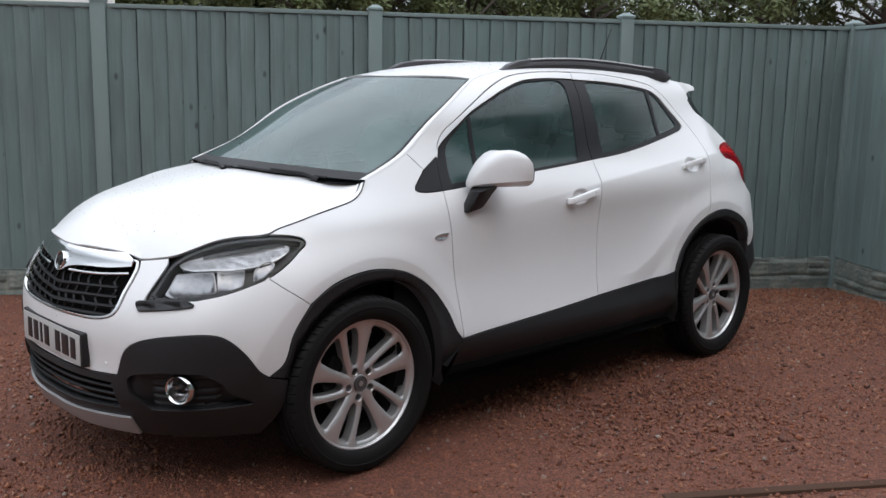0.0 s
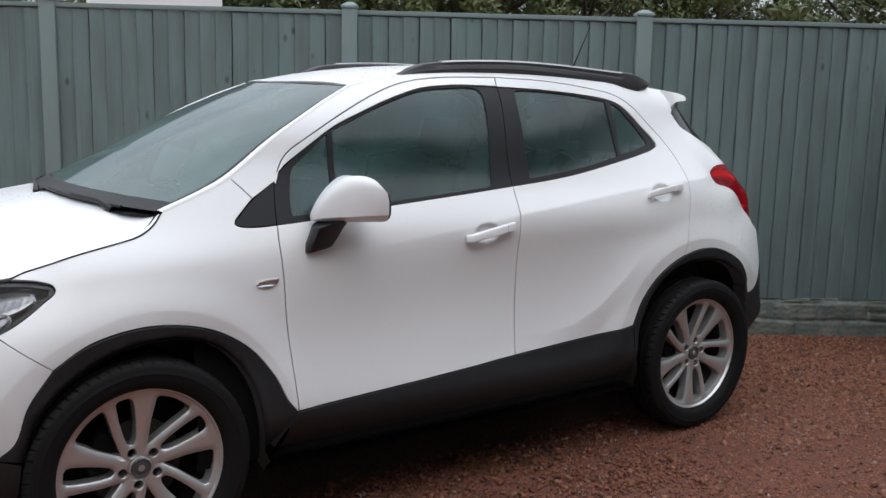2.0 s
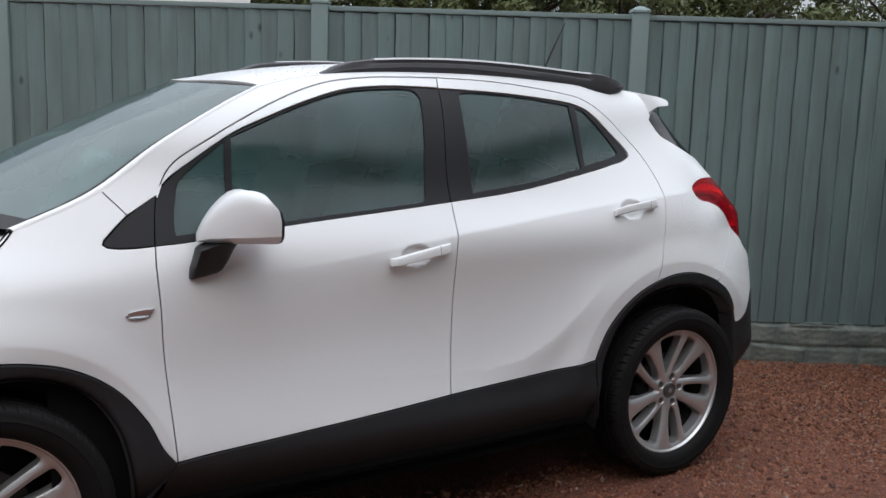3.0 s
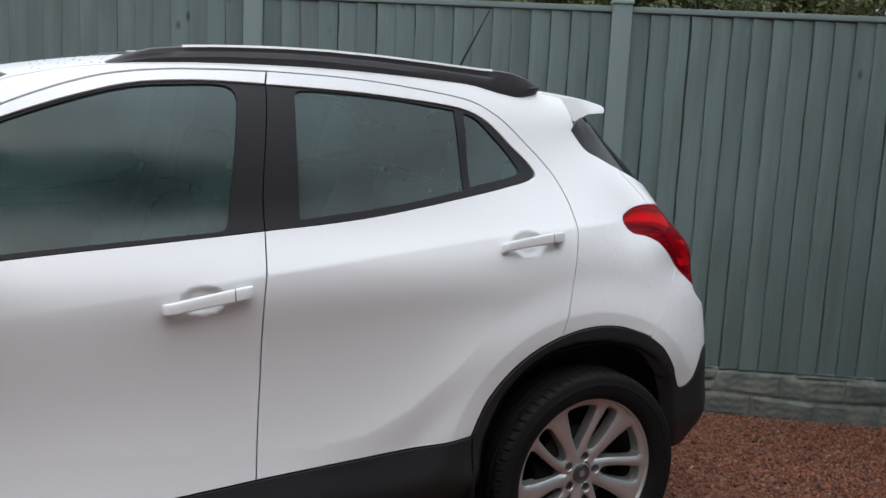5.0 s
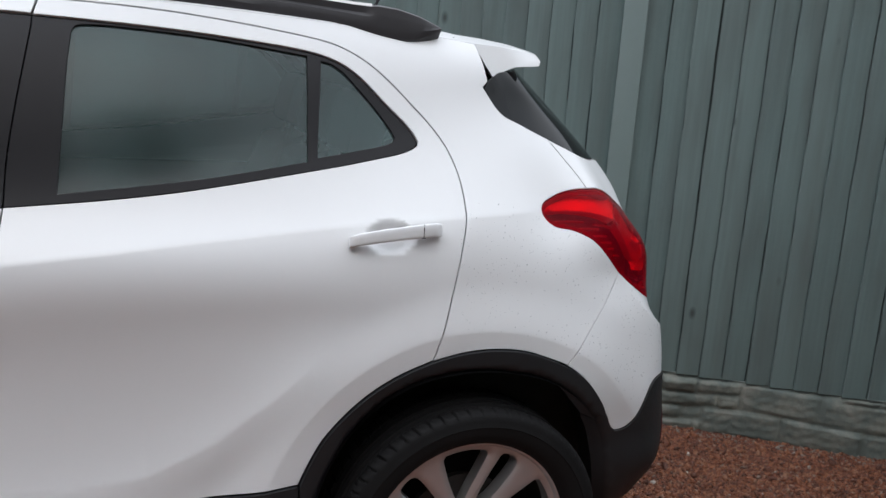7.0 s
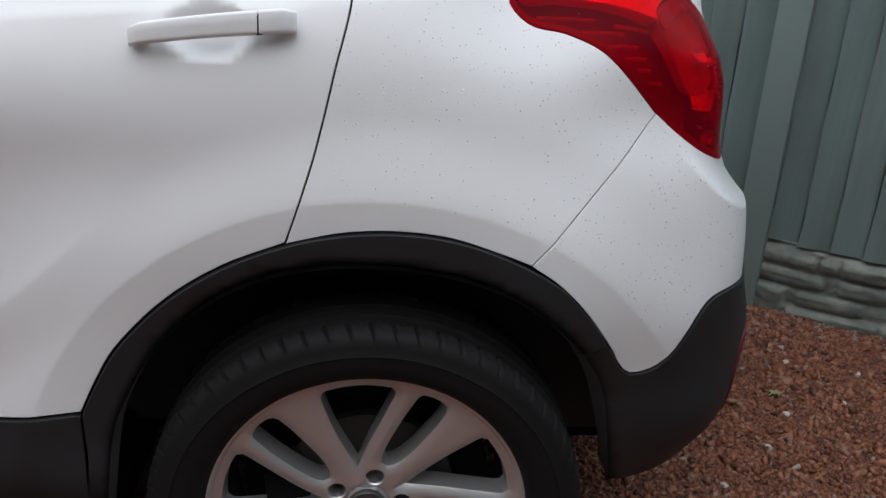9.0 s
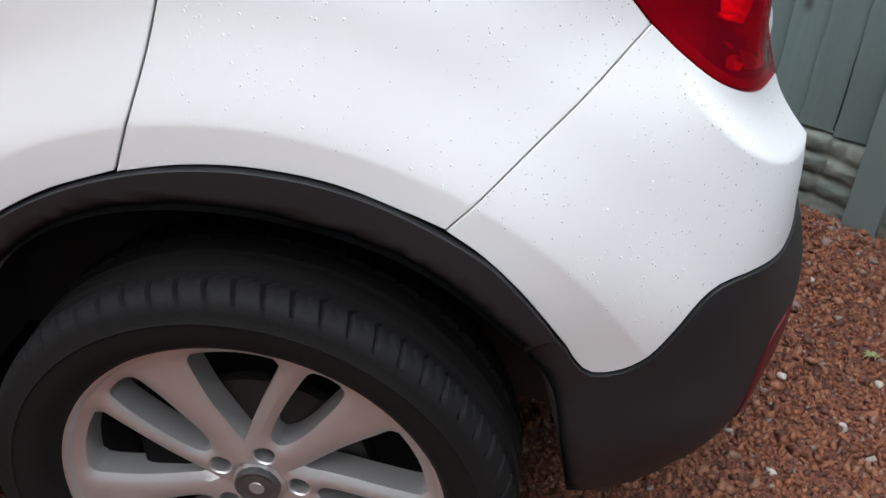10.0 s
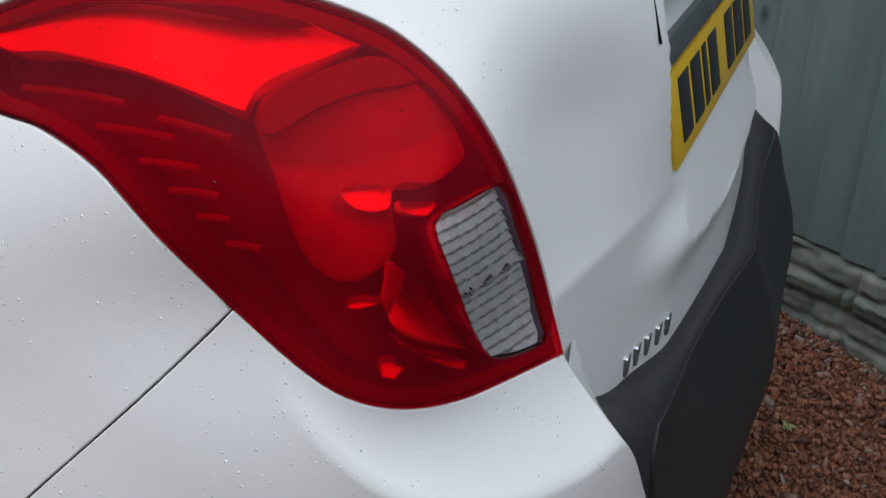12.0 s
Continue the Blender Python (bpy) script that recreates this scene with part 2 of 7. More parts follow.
def chip_tones(m, stops):
    """Each chip takes one of several stone tones, with a speckled grain over it."""
    n, k = m.node_tree.nodes, m.node_tree.links
    p = n["Principled BSDF"]
    geo, ramp, mul = (n.new("ShaderNode" + q) for q in ("NewGeometry", "ValToRGB", "Mix"))
    while len(ramp.color_ramp.elements) < len(stops):
        ramp.color_ramp.elements.new(0.5)
    for e, (at, tone) in zip(ramp.color_ramp.elements, stops):
        e.position, e.color = at, (*tone, 1)
    k.new(geo.outputs["Random Per Island"], ramp.inputs[0])
    grain = n.new("ShaderNodeTexNoise")
    grain.inputs["Scale"].default_value, grain.inputs["Detail"].default_value = 320.0, 3.0
    co = n.new("ShaderNodeTexCoord")
    k.new(co.outputs["Object"], grain.inputs["Vector"])
    tone = n.new("ShaderNodeMapRange")
    tone.inputs["From Min"].default_value, tone.inputs["From Max"].default_value = 0.3, 0.7
    tone.inputs["To Min"].default_value, tone.inputs["To Max"].default_value = 0.65, 1.3
    k.new(grain.outputs["Fac"], tone.inputs["Value"])
    scale_ = n.new("ShaderNodeVectorMath")
    scale_.operation = "SCALE"
    k.new(ramp.outputs[0], scale_.inputs[0])
    k.new(tone.outputs[0], scale_.inputs["Scale"])
    k.new(scale_.outputs[0], p.inputs["Base Color"])


chip_tones(GRANITE, [(0.0, (0.0754, 0.0267, 0.0166)), (0.22, (0.1325, 0.0432, 0.023)), (0.48, (0.1969, 0.0644, 0.0294)), (0.74, (0.2484, 0.0892, 0.0405)), (0.93, (0.2622, 0.1251, 0.0736)), (0.988, (0.2116, 0.1564, 0.1288)), (1.0, (0.3128, 0.2668, 0.2392))])
CONCRETE = surface("kerb_concrete", (0.105, 0.062, 0.045), 0.95, second=(0.06, 0.034, 0.024), scale=6, fine=120, bump=0.5, bump_scale=150, spec=0.1)
LEAF = surface("dark_leaves", (0.030, 0.052, 0.018), 0.6, second=(0.075, 0.095, 0.028), scale=0.5, amount=0.4, fine=3, fine_amount=0.3, vary=0.3, island=True)
BARK = surface("bark", (0.07, 0.055, 0.04), 0.9, second=(0.04, 0.03, 0.022), scale=6, bump=0.8, bump_scale=30)
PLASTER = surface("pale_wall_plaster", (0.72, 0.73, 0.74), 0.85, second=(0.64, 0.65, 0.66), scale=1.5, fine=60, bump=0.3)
SLATE = surface("roof_slate", (0.10, 0.10, 0.11), 0.7, second=(0.07, 0.07, 0.075), scale=3)

# ---- the car's outer skin: plan contours at rising heights, lofted in both directions ----
FLANK_X = (-1.45, -1.0, -0.5, 0.0, 0.5, 1.0, 1.35)
S_COLS = np.array([-2.32, -2.08, -1.9, -1.75, -1.6, *FLANK_X, 1.55, 1.70, 1.83, 1.95, 2.18, 2.44])
LEVELS = []


def contour(z, front, flank, rear):
    """One plan contour: nose (centre first), half-widths along the flank, tail (centre last)."""
    xs = [p[0] for p in front] + list(FLANK_X) + [p[0] for p in rear]
    ys = [p[1] for p in front] + list(flank) + [p[1] for p in rear]
    LEVELS.append((z, xs, ys))


contour(0.20, [(-2.09, 0), (-2.06, .30), (-1.93, .55), (-1.78, .68), (-1.61, .76)], [.80, .83, .84, .84, .84, .83, .79],
        [(1.549, 0.727), (1.714, 0.698), (1.809, 0.600), (1.896, 0.473), (1.936, 0.250), (1.947, 0.000)])
contour(0.35, [(-2.145, 0), (-2.11, .33), (-1.97, .63), (-1.80, .755), (-1.62, .82)], [.845, .86, .86, .855, .855, .86, .84],
        [(1.550, 0.790), (1.713, 0.763), (1.842, 0.680), (1.939, 0.538), (1.979, 0.280), (1.998, 0.000)])
contour(0.46, [(-2.135, 0), (-2.105, .34), (-1.98, .65), (-1.80, .775), (-1.62, .835)], [.855, .863, .851, .834, .828, .85, .85],
        [(1.551, 0.825), (1.708, 0.792), (1.867, 0.722), (1.962, 0.545), (2.005, 0.280), (2.020, 0.000)])
contour(0.55, [(-2.14, 0), (-2.11, .34), (-1.98, .65), (-1.80, .78), (-1.62, .838)], [.857, .855, .831, .813, .811, .842, .85],
        [(1.553, 0.840), (1.700, 0.787), (1.865, 0.719), (1.969, 0.551), (2.013, 0.280), (2.029, 0.000)])
contour(0.65, [(-2.13, 0), (-2.10, .33), (-1.975, .63), (-1.80, .77), (-1.62, .83)], [.853, .841, .814, .801, .802, .834, .847],
        [(1.554, 0.841), (1.704, 0.789), (1.862, 0.717), (1.947, 0.535), (1.980, 0.280), (2.007, 0.000)])
contour(0.78, [(-2.085, 0), (-2.045, .30), (-1.93, .56), (-1.78, .715), (-1.62, .797)], [.838, .828, .806, .795, .795, .826, .838],
        [(1.554, 0.820), (1.711, 0.777), (1.849, 0.692), (1.918, 0.513), (1.932, 0.270), (1.955, 0.000)])
contour(0.90, [(-1.995, 0), (-1.955, .27), (-1.85, .49), (-1.72, .635), (-1.58, .73)], [.785, .806, .801, .798, .799, .811, .815],
        [(1.552, 0.790), (1.712, 0.744), (1.818, 0.669), (1.862, 0.518), (1.903, 0.270), (1.922, 0.000)])
contour(0.97, [(-1.92, 0), (-1.88, .25), (-1.78, .45), (-1.65, .58), (-1.54, .68)], [.74, .782, .789, .797, .802, .806, .80],
        [(1.550, 0.769), (1.708, 0.715), (1.818, 0.652), (1.846, 0.508), (1.894, 0.270), (1.910, 0.000)])
contour(1.04, [(-1.83, 0), (-1.79, .22), (-1.70, .40), (-1.60, .51), (-1.51, .61)], [.665, .737, .760, .776, .785, .788, .78],
        [(1.549, 0.745), (1.700, 0.709), (1.807, 0.637), (1.830, 0.502), (1.885, 0.270), (1.899, 0.000)])
contour(1.12, [(-1.75, 0), (-1.72, .20), (-1.64, .36), (-1.56, .45), (-1.49, .53)], [.58, .685, .713, .728, .735, .745, .738],
        [(1.539, 0.697), (1.678, 0.673), (1.757, 0.582), (1.809, 0.490), (1.865, 0.260), (1.879, 0.000)])
contour(1.27, [(-1.72, 0), (-1.70, .18), (-1.63, .32), (-1.55, .40), (-1.49, .46)], [.50, .60, .650, .665, .666, .648, .632],
        [(1.49, .605), (1.60, .555), (1.67, .49), (1.715, .42), (1.76, .24), (1.775, 0)])
contour(1.40, [(-1.72, 0), (-1.70, .15), (-1.63, .28), (-1.55, .34), (-1.49, .38)], [.42, .52, .592, .612, .612, .588, .548],
        [(1.44, .52), (1.51, .485), (1.555, .43), (1.59, .37), (1.63, .22), (1.645, 0)])
contour(1.50, [(-1.72, 0), (-1.70, .10), (-1.63, .18), (-1.55, .23), (-1.49, .26)], [.29, .36, .465, .54, .556, .535, .49],
        [(1.39, .47), (1.43, .44), (1.465, .39), (1.49, .33), (1.53, .2), (1.545, 0)])
contour(1.58, [(-1.72, 0), (-1.70, .06), (-1.63, .1), (-1.55, .14), (-1.49, .16)], [.18, .23, .30, .44, .50, .47, .38],
        [(1.37, .34), (1.39, .31), (1.41, .27), (1.43, .22), (1.46, .12), (1.47, 0)])


def spline_operator(knots):
    """Matrix that gives a natural cubic spline's second derivatives from its values."""
    n, h = len(knots), np.diff(knots)
    a, b = np.eye(n), np.zeros((n, n))
    for i in range(1, n - 1):
        a[i, i - 1:i + 2] = h[i - 1], 2 * (h[i - 1] + h[i]), h[i]
        b[i, i - 1:i + 2] = 6 / h[i - 1], -6 / h[i - 1] - 6 / h[i], 6 / h[i]
    return np.linalg.solve(a, b)


def spline_weights(knots, operator, q):
    """Rows of weights by which a spline's knot values sum to its values at q."""
    q = np.clip(np.atleast_1d(q), knots[0], knots[-1])
    i = np.clip(np.searchsorted(knots, q) - 1, 0, len(knots) - 2)
    h = knots[i + 1] - knots[i]
    u, v = (knots[i + 1] - q) / h, (q - knots[i]) / h
    w = np.zeros((len(q), len(knots)))
    r = np.arange(len(q))
    w[r, i] += u
    w[r, i + 1] += v
    w += ((u ** 3 - u) * h * h / 6)[:, None] * operator[i] + ((v ** 3 - v) * h * h / 6)[:, None] * operator[i + 1]
    return w


Z_ROWS = np.array([lv[0] for lv in LEVELS])
NET_X = np.array([lv[1] for lv in LEVELS])
NET_Y = np.array([lv[2] for lv in LEVELS])
S_OP, Z_OP = spline_operator(S_COLS), spline_operator(Z_ROWS)
WHEEL_X, WHEEL_Z, WHEEL_R = 1.2775, 0.335, 0.347


CREASE = ((-0.9, -0.4, -0.02, 0.23, 0.61, 0.95, 1.24, 1.48), (0.903, 0.955, 0.997, 1.030, 1.072, 1.106, 1.127, 1.138))
BLADE = ((-0.6, -0.29, -0.03, 0.37, 0.52, 0.66, 0.78, 0.90, 0.98), (0.63, 0.61, 0.575, 0.545, 0.565, 0.63, 0.72, 0.825, 0.93))
SCOOP = ((1.688, 1.72, 1.747, 1.774, 1.80, 1.83, 1.856, 1.884, 1.923, 1.957, 2.1), (.962, .919, .898, .874, .851, .829, .812, .798, .784, .781, .779), (.980, .949, .929, .914, .904, .894, .884, .876, .866, .858, .858))


def smooth(a, b, v):
    t = np.clip((v - a) / (b - a), 0, 1)
    return t * t * (3 - 2 * t)


def skin(s, z):
    """Points of the left-hand skin (half-width given positive) with the pressed-in lines of the panels."""
    s, z = np.atleast_1d(np.asarray(s, float)), np.atleast_1d(np.asarray(z, float))
    ws, wz = spline_weights(S_COLS, S_OP, s), spline_weights(Z_ROWS, Z_OP, z)
    x = np.einsum("kl,lc,kc->k", wz, NET_X, ws)
    y = np.einsum("kl,lc,kc->k", wz, NET_Y, ws)
    # pressed ridge round the wheel arches, falling in towards the opening
    for c, rr, top in ((-1.238, 0.492, 0.008), (WHEEL_X, 0.535, 0.012)):
        r = np.hypot(s - c, (z - WHEEL_Z))
        ridge = np.where(r > rr, top * (1 - smooth(rr - 0.01, rr + 0.11, r)), top - 0.16 * np.maximum(0, rr - r))
        y = y + np.maximum(ridge, -0.004) * smooth(0.36, 0.46, z)
    # shoulder crease along the doors, and the blade that sweeps down ahead of the rear wheel
    dz = z - np.interp(s, CREASE[0], CREASE[1])
    y = y + 0.0115 * np.exp(-np.sqrt(dz * dz + 0.000002) / np.where(dz > 0, 0.046, 0.10)) * smooth(-0.7, 0.35, s) * (1 - smooth(1.40, 1.52, s))
    db = z - np.interp(s, BLADE[0], BLADE[1])
    flare = (1 - np.clip(db / np.interp(s, (0.2, 0.8), (0.17, 0.13)), 0, 1)) ** 2
    fall = 1 - smooth(0.0, 0.13, -db) * smooth(0.25, 0.55, s)
    y = y + 0.0115 * np.where(db > 0, flare, fall) * smooth(-0.75, 0.0, s) * (0.55 + 0.45 * smooth(0.2, 0.55, s)) * (1 - smooth(0.76, 1.0, s))
    # scoop under the tail lamp, ending in a ridge round the bumper's corner
    zr, zl = np.interp(s, SCOOP[0], SCOOP[1]), np.interp(s, SCOOP[0], SCOOP[2])
    q = np.clip((z - zr) / (zl - zr), 0, 1)
    up = (1 - q) ** 2 - 0.5 * q * (1 - q)
    low = (1 - np.clip((zr - z) / 0.18, 0, 1)) ** 1.6
    d = 0.021 * np.where(z > zr, up, low) * smooth(1.70, 1.84, s) * (1 - smooth(1.965, 2.02, s))
    x = x + d * np.interp(s, (1.70, 1.83, 1.95), (0.3, 0.6, 0.9))
    y = y + d * np.interp(s, (1.70, 1.83, 1.95), (0.95, 0.8, 0.44))
    return x, y, z

# ---- building helpers ----
from mathutils.geometry import delaunay_2d_cdt


def finish(name, verts, faces, material, parent=None, label="", smooth_shade=True, normals=None):
    me = bpy.data.meshes.new(name)
    me.from_pydata([tuple(v) for v in verts], [], faces)
    me.materials.append(material)
    if smooth_shade:
        me.polygons.foreach_set("use_smooth", [True] * len(me.polygons))
    me.update()
    if normals is not None:
        me.normals_split_custom_set_from_vertices([tuple(v) for v in normals])
    ob = new(name, me)
    if parent is not None:
        ob.parent = parent
    if label:
        tagged(ob, label)
    return ob


def part(name, bm, material, parent, label="", sharp=40):
    """Links a bmesh as one mesh object under a thing or a part."""
    me = bpy.data.meshes.new(name)
    bmesh.ops.recalc_face_normals(bm, faces=bm.faces)
    for f in bm.faces:
        f.smooth = True
    for e in bm.edges:
        e.smooth = not (len(e.link_faces) == 2 and e.calc_face_angle(0) > radians(sharp))
    bm.to_mesh(me)
    bm.free()
    me.materials.append(material)
    ob = new(name, me)
    if parent is not None:
        ob.parent = parent
    if label:
        tagged(ob, label)
    return ob


def empty(name, label, category, at=(0, 0, 0), group=""):
    ob = new(name)
    ob.empty_display_size = 0.1
    ob.location = at
    return tagged(ob, label, category, group)


def box(bm, lo, hi, bevel=0.0, m=None):
    r = bmesh.ops.create_cube(bm, size=1)
    vs = r["verts"]
    for v in vs:
        v.co = Vector([lo[i] + (v.co[i] + 0.5) * (hi[i] - lo[i]) for i in range(3)])
    if bevel:
        es = list({e for v in vs for e in v.link_edges})
        r = bmesh.ops.bevel(bm, geom=es, offset=bevel, segments=2, affect="EDGES", profile=0.6)
        vs = list({v for f in r["faces"] for v in f.verts} | {v for v in vs if v.is_valid})
    if m is not None:
        bmesh.ops.transform(bm, matrix=m, verts=[v for v in vs if v.is_valid])
    return vs


def revolve(bm, profile, segments=48, axis="y", cap=False):
    """Turns (radius, along) pairs about an axis through the origin."""
    rings = []
    for r, a in profile:
        ring = []
        for i in range(segments):
            c, s = math.cos(2 * math.pi * i / segments) * r, math.sin(2 * math.pi * i / segments) * r
            ring.append(bm.verts.new((c, a, s) if axis == "y" else ((a, c, s) if axis == "x" else (c, s, a))))
        rings.append(ring)
    for p, q in zip(rings, rings[1:]):
        for i in range(segments):
            bm.faces.new((p[i], p[(i + 1) % segments], q[(i + 1) % segments], q[i]))
    if cap:
        bm.faces.new(rings[0])
        bm.faces.new(rings[-1])
    return rings


def sweep(bm, path, sections, cap=True):
    """Skins closed sections (lists of points) standing along a path: one list of 3D points per station."""
    rings = [[bm.verts.new(p) for p in sec] for sec in sections]
    n = len(rings[0])
    for p, q in zip(rings, rings[1:]):
        for i in range(n):
            bm.faces.new((p[i], p[(i + 1) % n], q[(i + 1) % n], q[i]))
    if cap:
        bm.faces.new(rings[0])
        bm.faces.new(rings[-1])
    return rings


def tube(bm, points, radius, sides=8):
    """A round rod along points; radius may be one number or one per point."""
    pts = [Vector(p) for p in points]
    rings = []
    for i, p in enumerate(pts):
        d = (pts[min(i + 1, len(pts) - 1)] - pts[max(i - 1, 0)]).normalized()
        a = d.orthogonal().normalized()
        if abs(d.z) < 0.9:
            a = d.cross(Vector((0, 0, 1))).normalized()
        b = d.cross(a)
        r = radius[i] if isinstance(radius, (list, tuple)) else radius
        rings.append([p + r * (math.cos(2 * math.pi * k / sides) * a + math.sin(2 * math.pi * k / sides) * b) for k in range(sides)])
    sweep(bm, pts, rings)


def curve2(points, step=0.01, closed=True):
    """A smooth run through (a, b) points; a third value marks a corner."""
    n = len(points)
    out = []
    P = [np.array(p[:2], float) for p in points]
    corner = [len(p) > 2 for p in points]
    for i in range(n if closed else n - 1):
        a, b = P[i], P[(i + 1) % n]
        L = np.linalg.norm(b - a)
        if L < 1e-6:
            continue
        def tangent(j, own):
            if corner[j % n] or (not closed and j in (0, n - 1)):
                return b - a
            d = P[(j + 1) % n] - P[j - 1]
            return d / (np.linalg.norm(d) + 1e-9) * L
        ta, tb = tangent(i, 0), tangent((i + 1) % n, 1)
        k = max(1, int(round(L / step)))
        for q in range(k):
            t = q / k
            out.append((2 * t ** 3 - 3 * t * t + 1) * a + (t ** 3 - 2 * t * t + t) * ta + (3 * t * t - 2 * t ** 3) * b + (t ** 3 - t * t) * tb)
    if not closed:
        out.append(P[-1])
    return np.array(out)


def area(loop):
    x, y = loop[:, 0], loop[:, 1]
    return 0.5 * np.sum(x * np.roll(y, -1) - np.roll(x, -1) * y)


def inset(loop, d):
    """Moves a counter-clockwise loop inwards by d."""
    e = np.roll(loop, -1, 0) - loop
    e = e / (np.linalg.norm(e, axis=1)[:, None] + 1e-12)
    nrm = np.stack([-e[:, 1], e[:, 0]], 1)
    m = nrm + np.roll(nrm, 1, 0)
    m = m / np.maximum(np.sum(m * m, 1) / 2, 0.35)[:, None]
    return loop + m * d


def inside(loop, pts):
    x, y = pts[:, 0], pts[:, 1]
    r = np.zeros(len(pts), bool)
    x0, y0 = loop[:, 0], loop[:, 1]
    x1, y1 = np.roll(x0, -1), np.roll(y0, -1)
    for i in range(len(loop)):
        hit = (y0[i] > y) != (y1[i] > y)
        if hit.any():
            r ^= hit & (x < (x1[i] - x0[i]) * (y - y0[i]) / (y1[i] - y0[i] + 1e-15) + x0[i])
    return r


def nearest(loop, pts):
    """Distance of each point from the loop's corners' chain."""
    a, b = loop, np.roll(loop, -1, 0)
    best = np.full(len(pts), 9.0)
    for p, q in zip(a, b):
        d = q - p
        t = np.clip(((pts - p) @ d) / (d @ d + 1e-15), 0, 1)
        best = np.minimum(best, np.linalg.norm(pts - p - t[:, None] * d, axis=1))
    return best


def fold_points(outer, holes, g, folds):
    """Rows of points along folds in the surface, in place of the grid points close by."""
    rows = []
    for f in folds:
        d = np.gradient(f, axis=0)
        d /= np.linalg.norm(d, axis=1)[:, None] + 1e-12
        n = np.stack([-d[:, 1], d[:, 0]], 1)
        near = np.full(len(g), 9.0)
        for p in f:
            near = np.minimum(near, np.hypot(g[:, 0] - p[0], g[:, 1] - p[1]))
        g = g[near > 0.017]
        rows += [f + n * o for o in (-.012, -.006, 0.0, .006, .012)]
    if rows:
        r = np.concatenate(rows)
        r = r[inside(outer, r)]
        for h in holes:
            r = r[~inside(h, r)]
        for h in [outer, *holes]:
            if len(r):
                r = r[nearest(h, r) > 0.004]
        g = np.concatenate([g, r])
    return g


def flat_mesh(outer, holes, grid, folds=()):
    """Triangles over a flat outline with holes, with inner points on a grid."""
    lo, hi = outer.min(0), outer.max(0)
    gx, gy = np.meshgrid(np.arange(lo[0], hi[0], grid), np.arange(lo[1], hi[1], grid), indexing="ij")
    g = np.stack([gx.ravel(), gy.ravel()], 1)
    g[:, 0] += (np.round(g[:, 1] / grid) % 2) * grid * 0.5
    keep = inside(outer, g)
    g = g[keep]
    for h in holes:
        g = g[~inside(h, g)]
    for h in [outer, *holes]:
        if len(g):
            g = g[nearest(h, g) > grid * 0.55]
    g = fold_points(outer, holes, g, folds)
    pts = np.concatenate([outer, *holes, g])
    edges, at = [], 0
    for h in [outer, *holes]:
        edges += [(at + i, at + (i + 1) % len(h)) for i in range(len(h))]
        at += len(h)
    v, _, f, _, _, _ = delaunay_2d_cdt([Vector(p) for p in pts], edges, [], 0, 1e-7)
    v = np.array([tuple(p) for p in v])
    f = np.array(f)
    c = v[f].mean(1)
    ok = inside(outer, c)
    for h in holes:
        ok &= ~inside(h, c)
    return v, f[ok]


def dense(a, b, lo, hi, step=0.010):
    s = np.arange(lo, hi, step)
    return np.stack([s, np.interp(s, a, b)], 1)


BODY_FOLDS = [dense(*CREASE, -0.75, 1.46), dense(*BLADE, 0.45, 0.97, 0.007), dense(*SCOOP[:2], 1.72, 1.975, 0.007)]
for c_, r_ in ((-1.238, 0.492), (WHEEL_X, 0.535)):
    a_ = np.linspace(0.1, math.pi - 0.1, 150)
    BODY_FOLDS.append(np.stack([c_ + r_ * np.cos(a_), WHEEL_Z + r_ * np.sin(a_)], 1))


def wrap(s, z):
    """The skin on both sides of the car: past the nose and tail the outline runs on along the right-hand side."""
    s = np.asarray(s, float)
    right = (s > S_COLS[-1]) | (s < S_COLS[0])
    u = np.where(s > S_COLS[-1], 2 * S_COLS[-1] - s, np.where(s < S_COLS[0], 2 * S_COLS[0] - s, s))
    x, y, zz = skin(u, z)
    return np.stack([x, np.where(right, y, -y), zz], 1)


def lifted(lift, p, out, hint, relief=None):
    """Places and outward normals of plan points p under a lifting function."""
    h = 0.002
    a = lift(p[:, 0], p[:, 1])
    du = lift(p[:, 0] + h, p[:, 1]) - lift(p[:, 0] - h, p[:, 1])
    dv = lift(p[:, 0], p[:, 1] + h) - lift(p[:, 0], p[:, 1] - h)
    n = np.cross(du, dv)
    n /= np.linalg.norm(n, axis=1)[:, None] + 1e-12
    if hint == "up":
        sgn = np.where(n[:, 2] >= 0, 1, -1)
    else:
        ref = np.stack([np.sign(a[:, 0]) * np.maximum(0, np.abs(a[:, 0]) - 1.2) * 2.0, a[:, 1], 0.15 * np.ones(len(a))], 1)
        sgn = np.where(np.sum(n * ref, 1) >= 0, 1, -1)
    n = n * sgn[:, None]
    a = a + n * out
    if relief is None:
        return a, n
    # relief tilts the normals as well
    h = 0.0012
    tu, tv = du / 0.004, dv / 0.004
    ru = (relief(p + np.array([h, 0])) - relief(p - np.array([h, 0]))) / (2 * h)
    rv = (relief(p + np.array([0, h])) - relief(p - np.array([0, h]))) / (2 * h)
    m = np.cross(tu + n * ru[:, None], tv + n * rv[:, None]) * sgn[:, None]
    m /= np.linalg.norm(m, axis=1)[:, None] + 1e-12
    return a + n * relief(p)[:, None], m


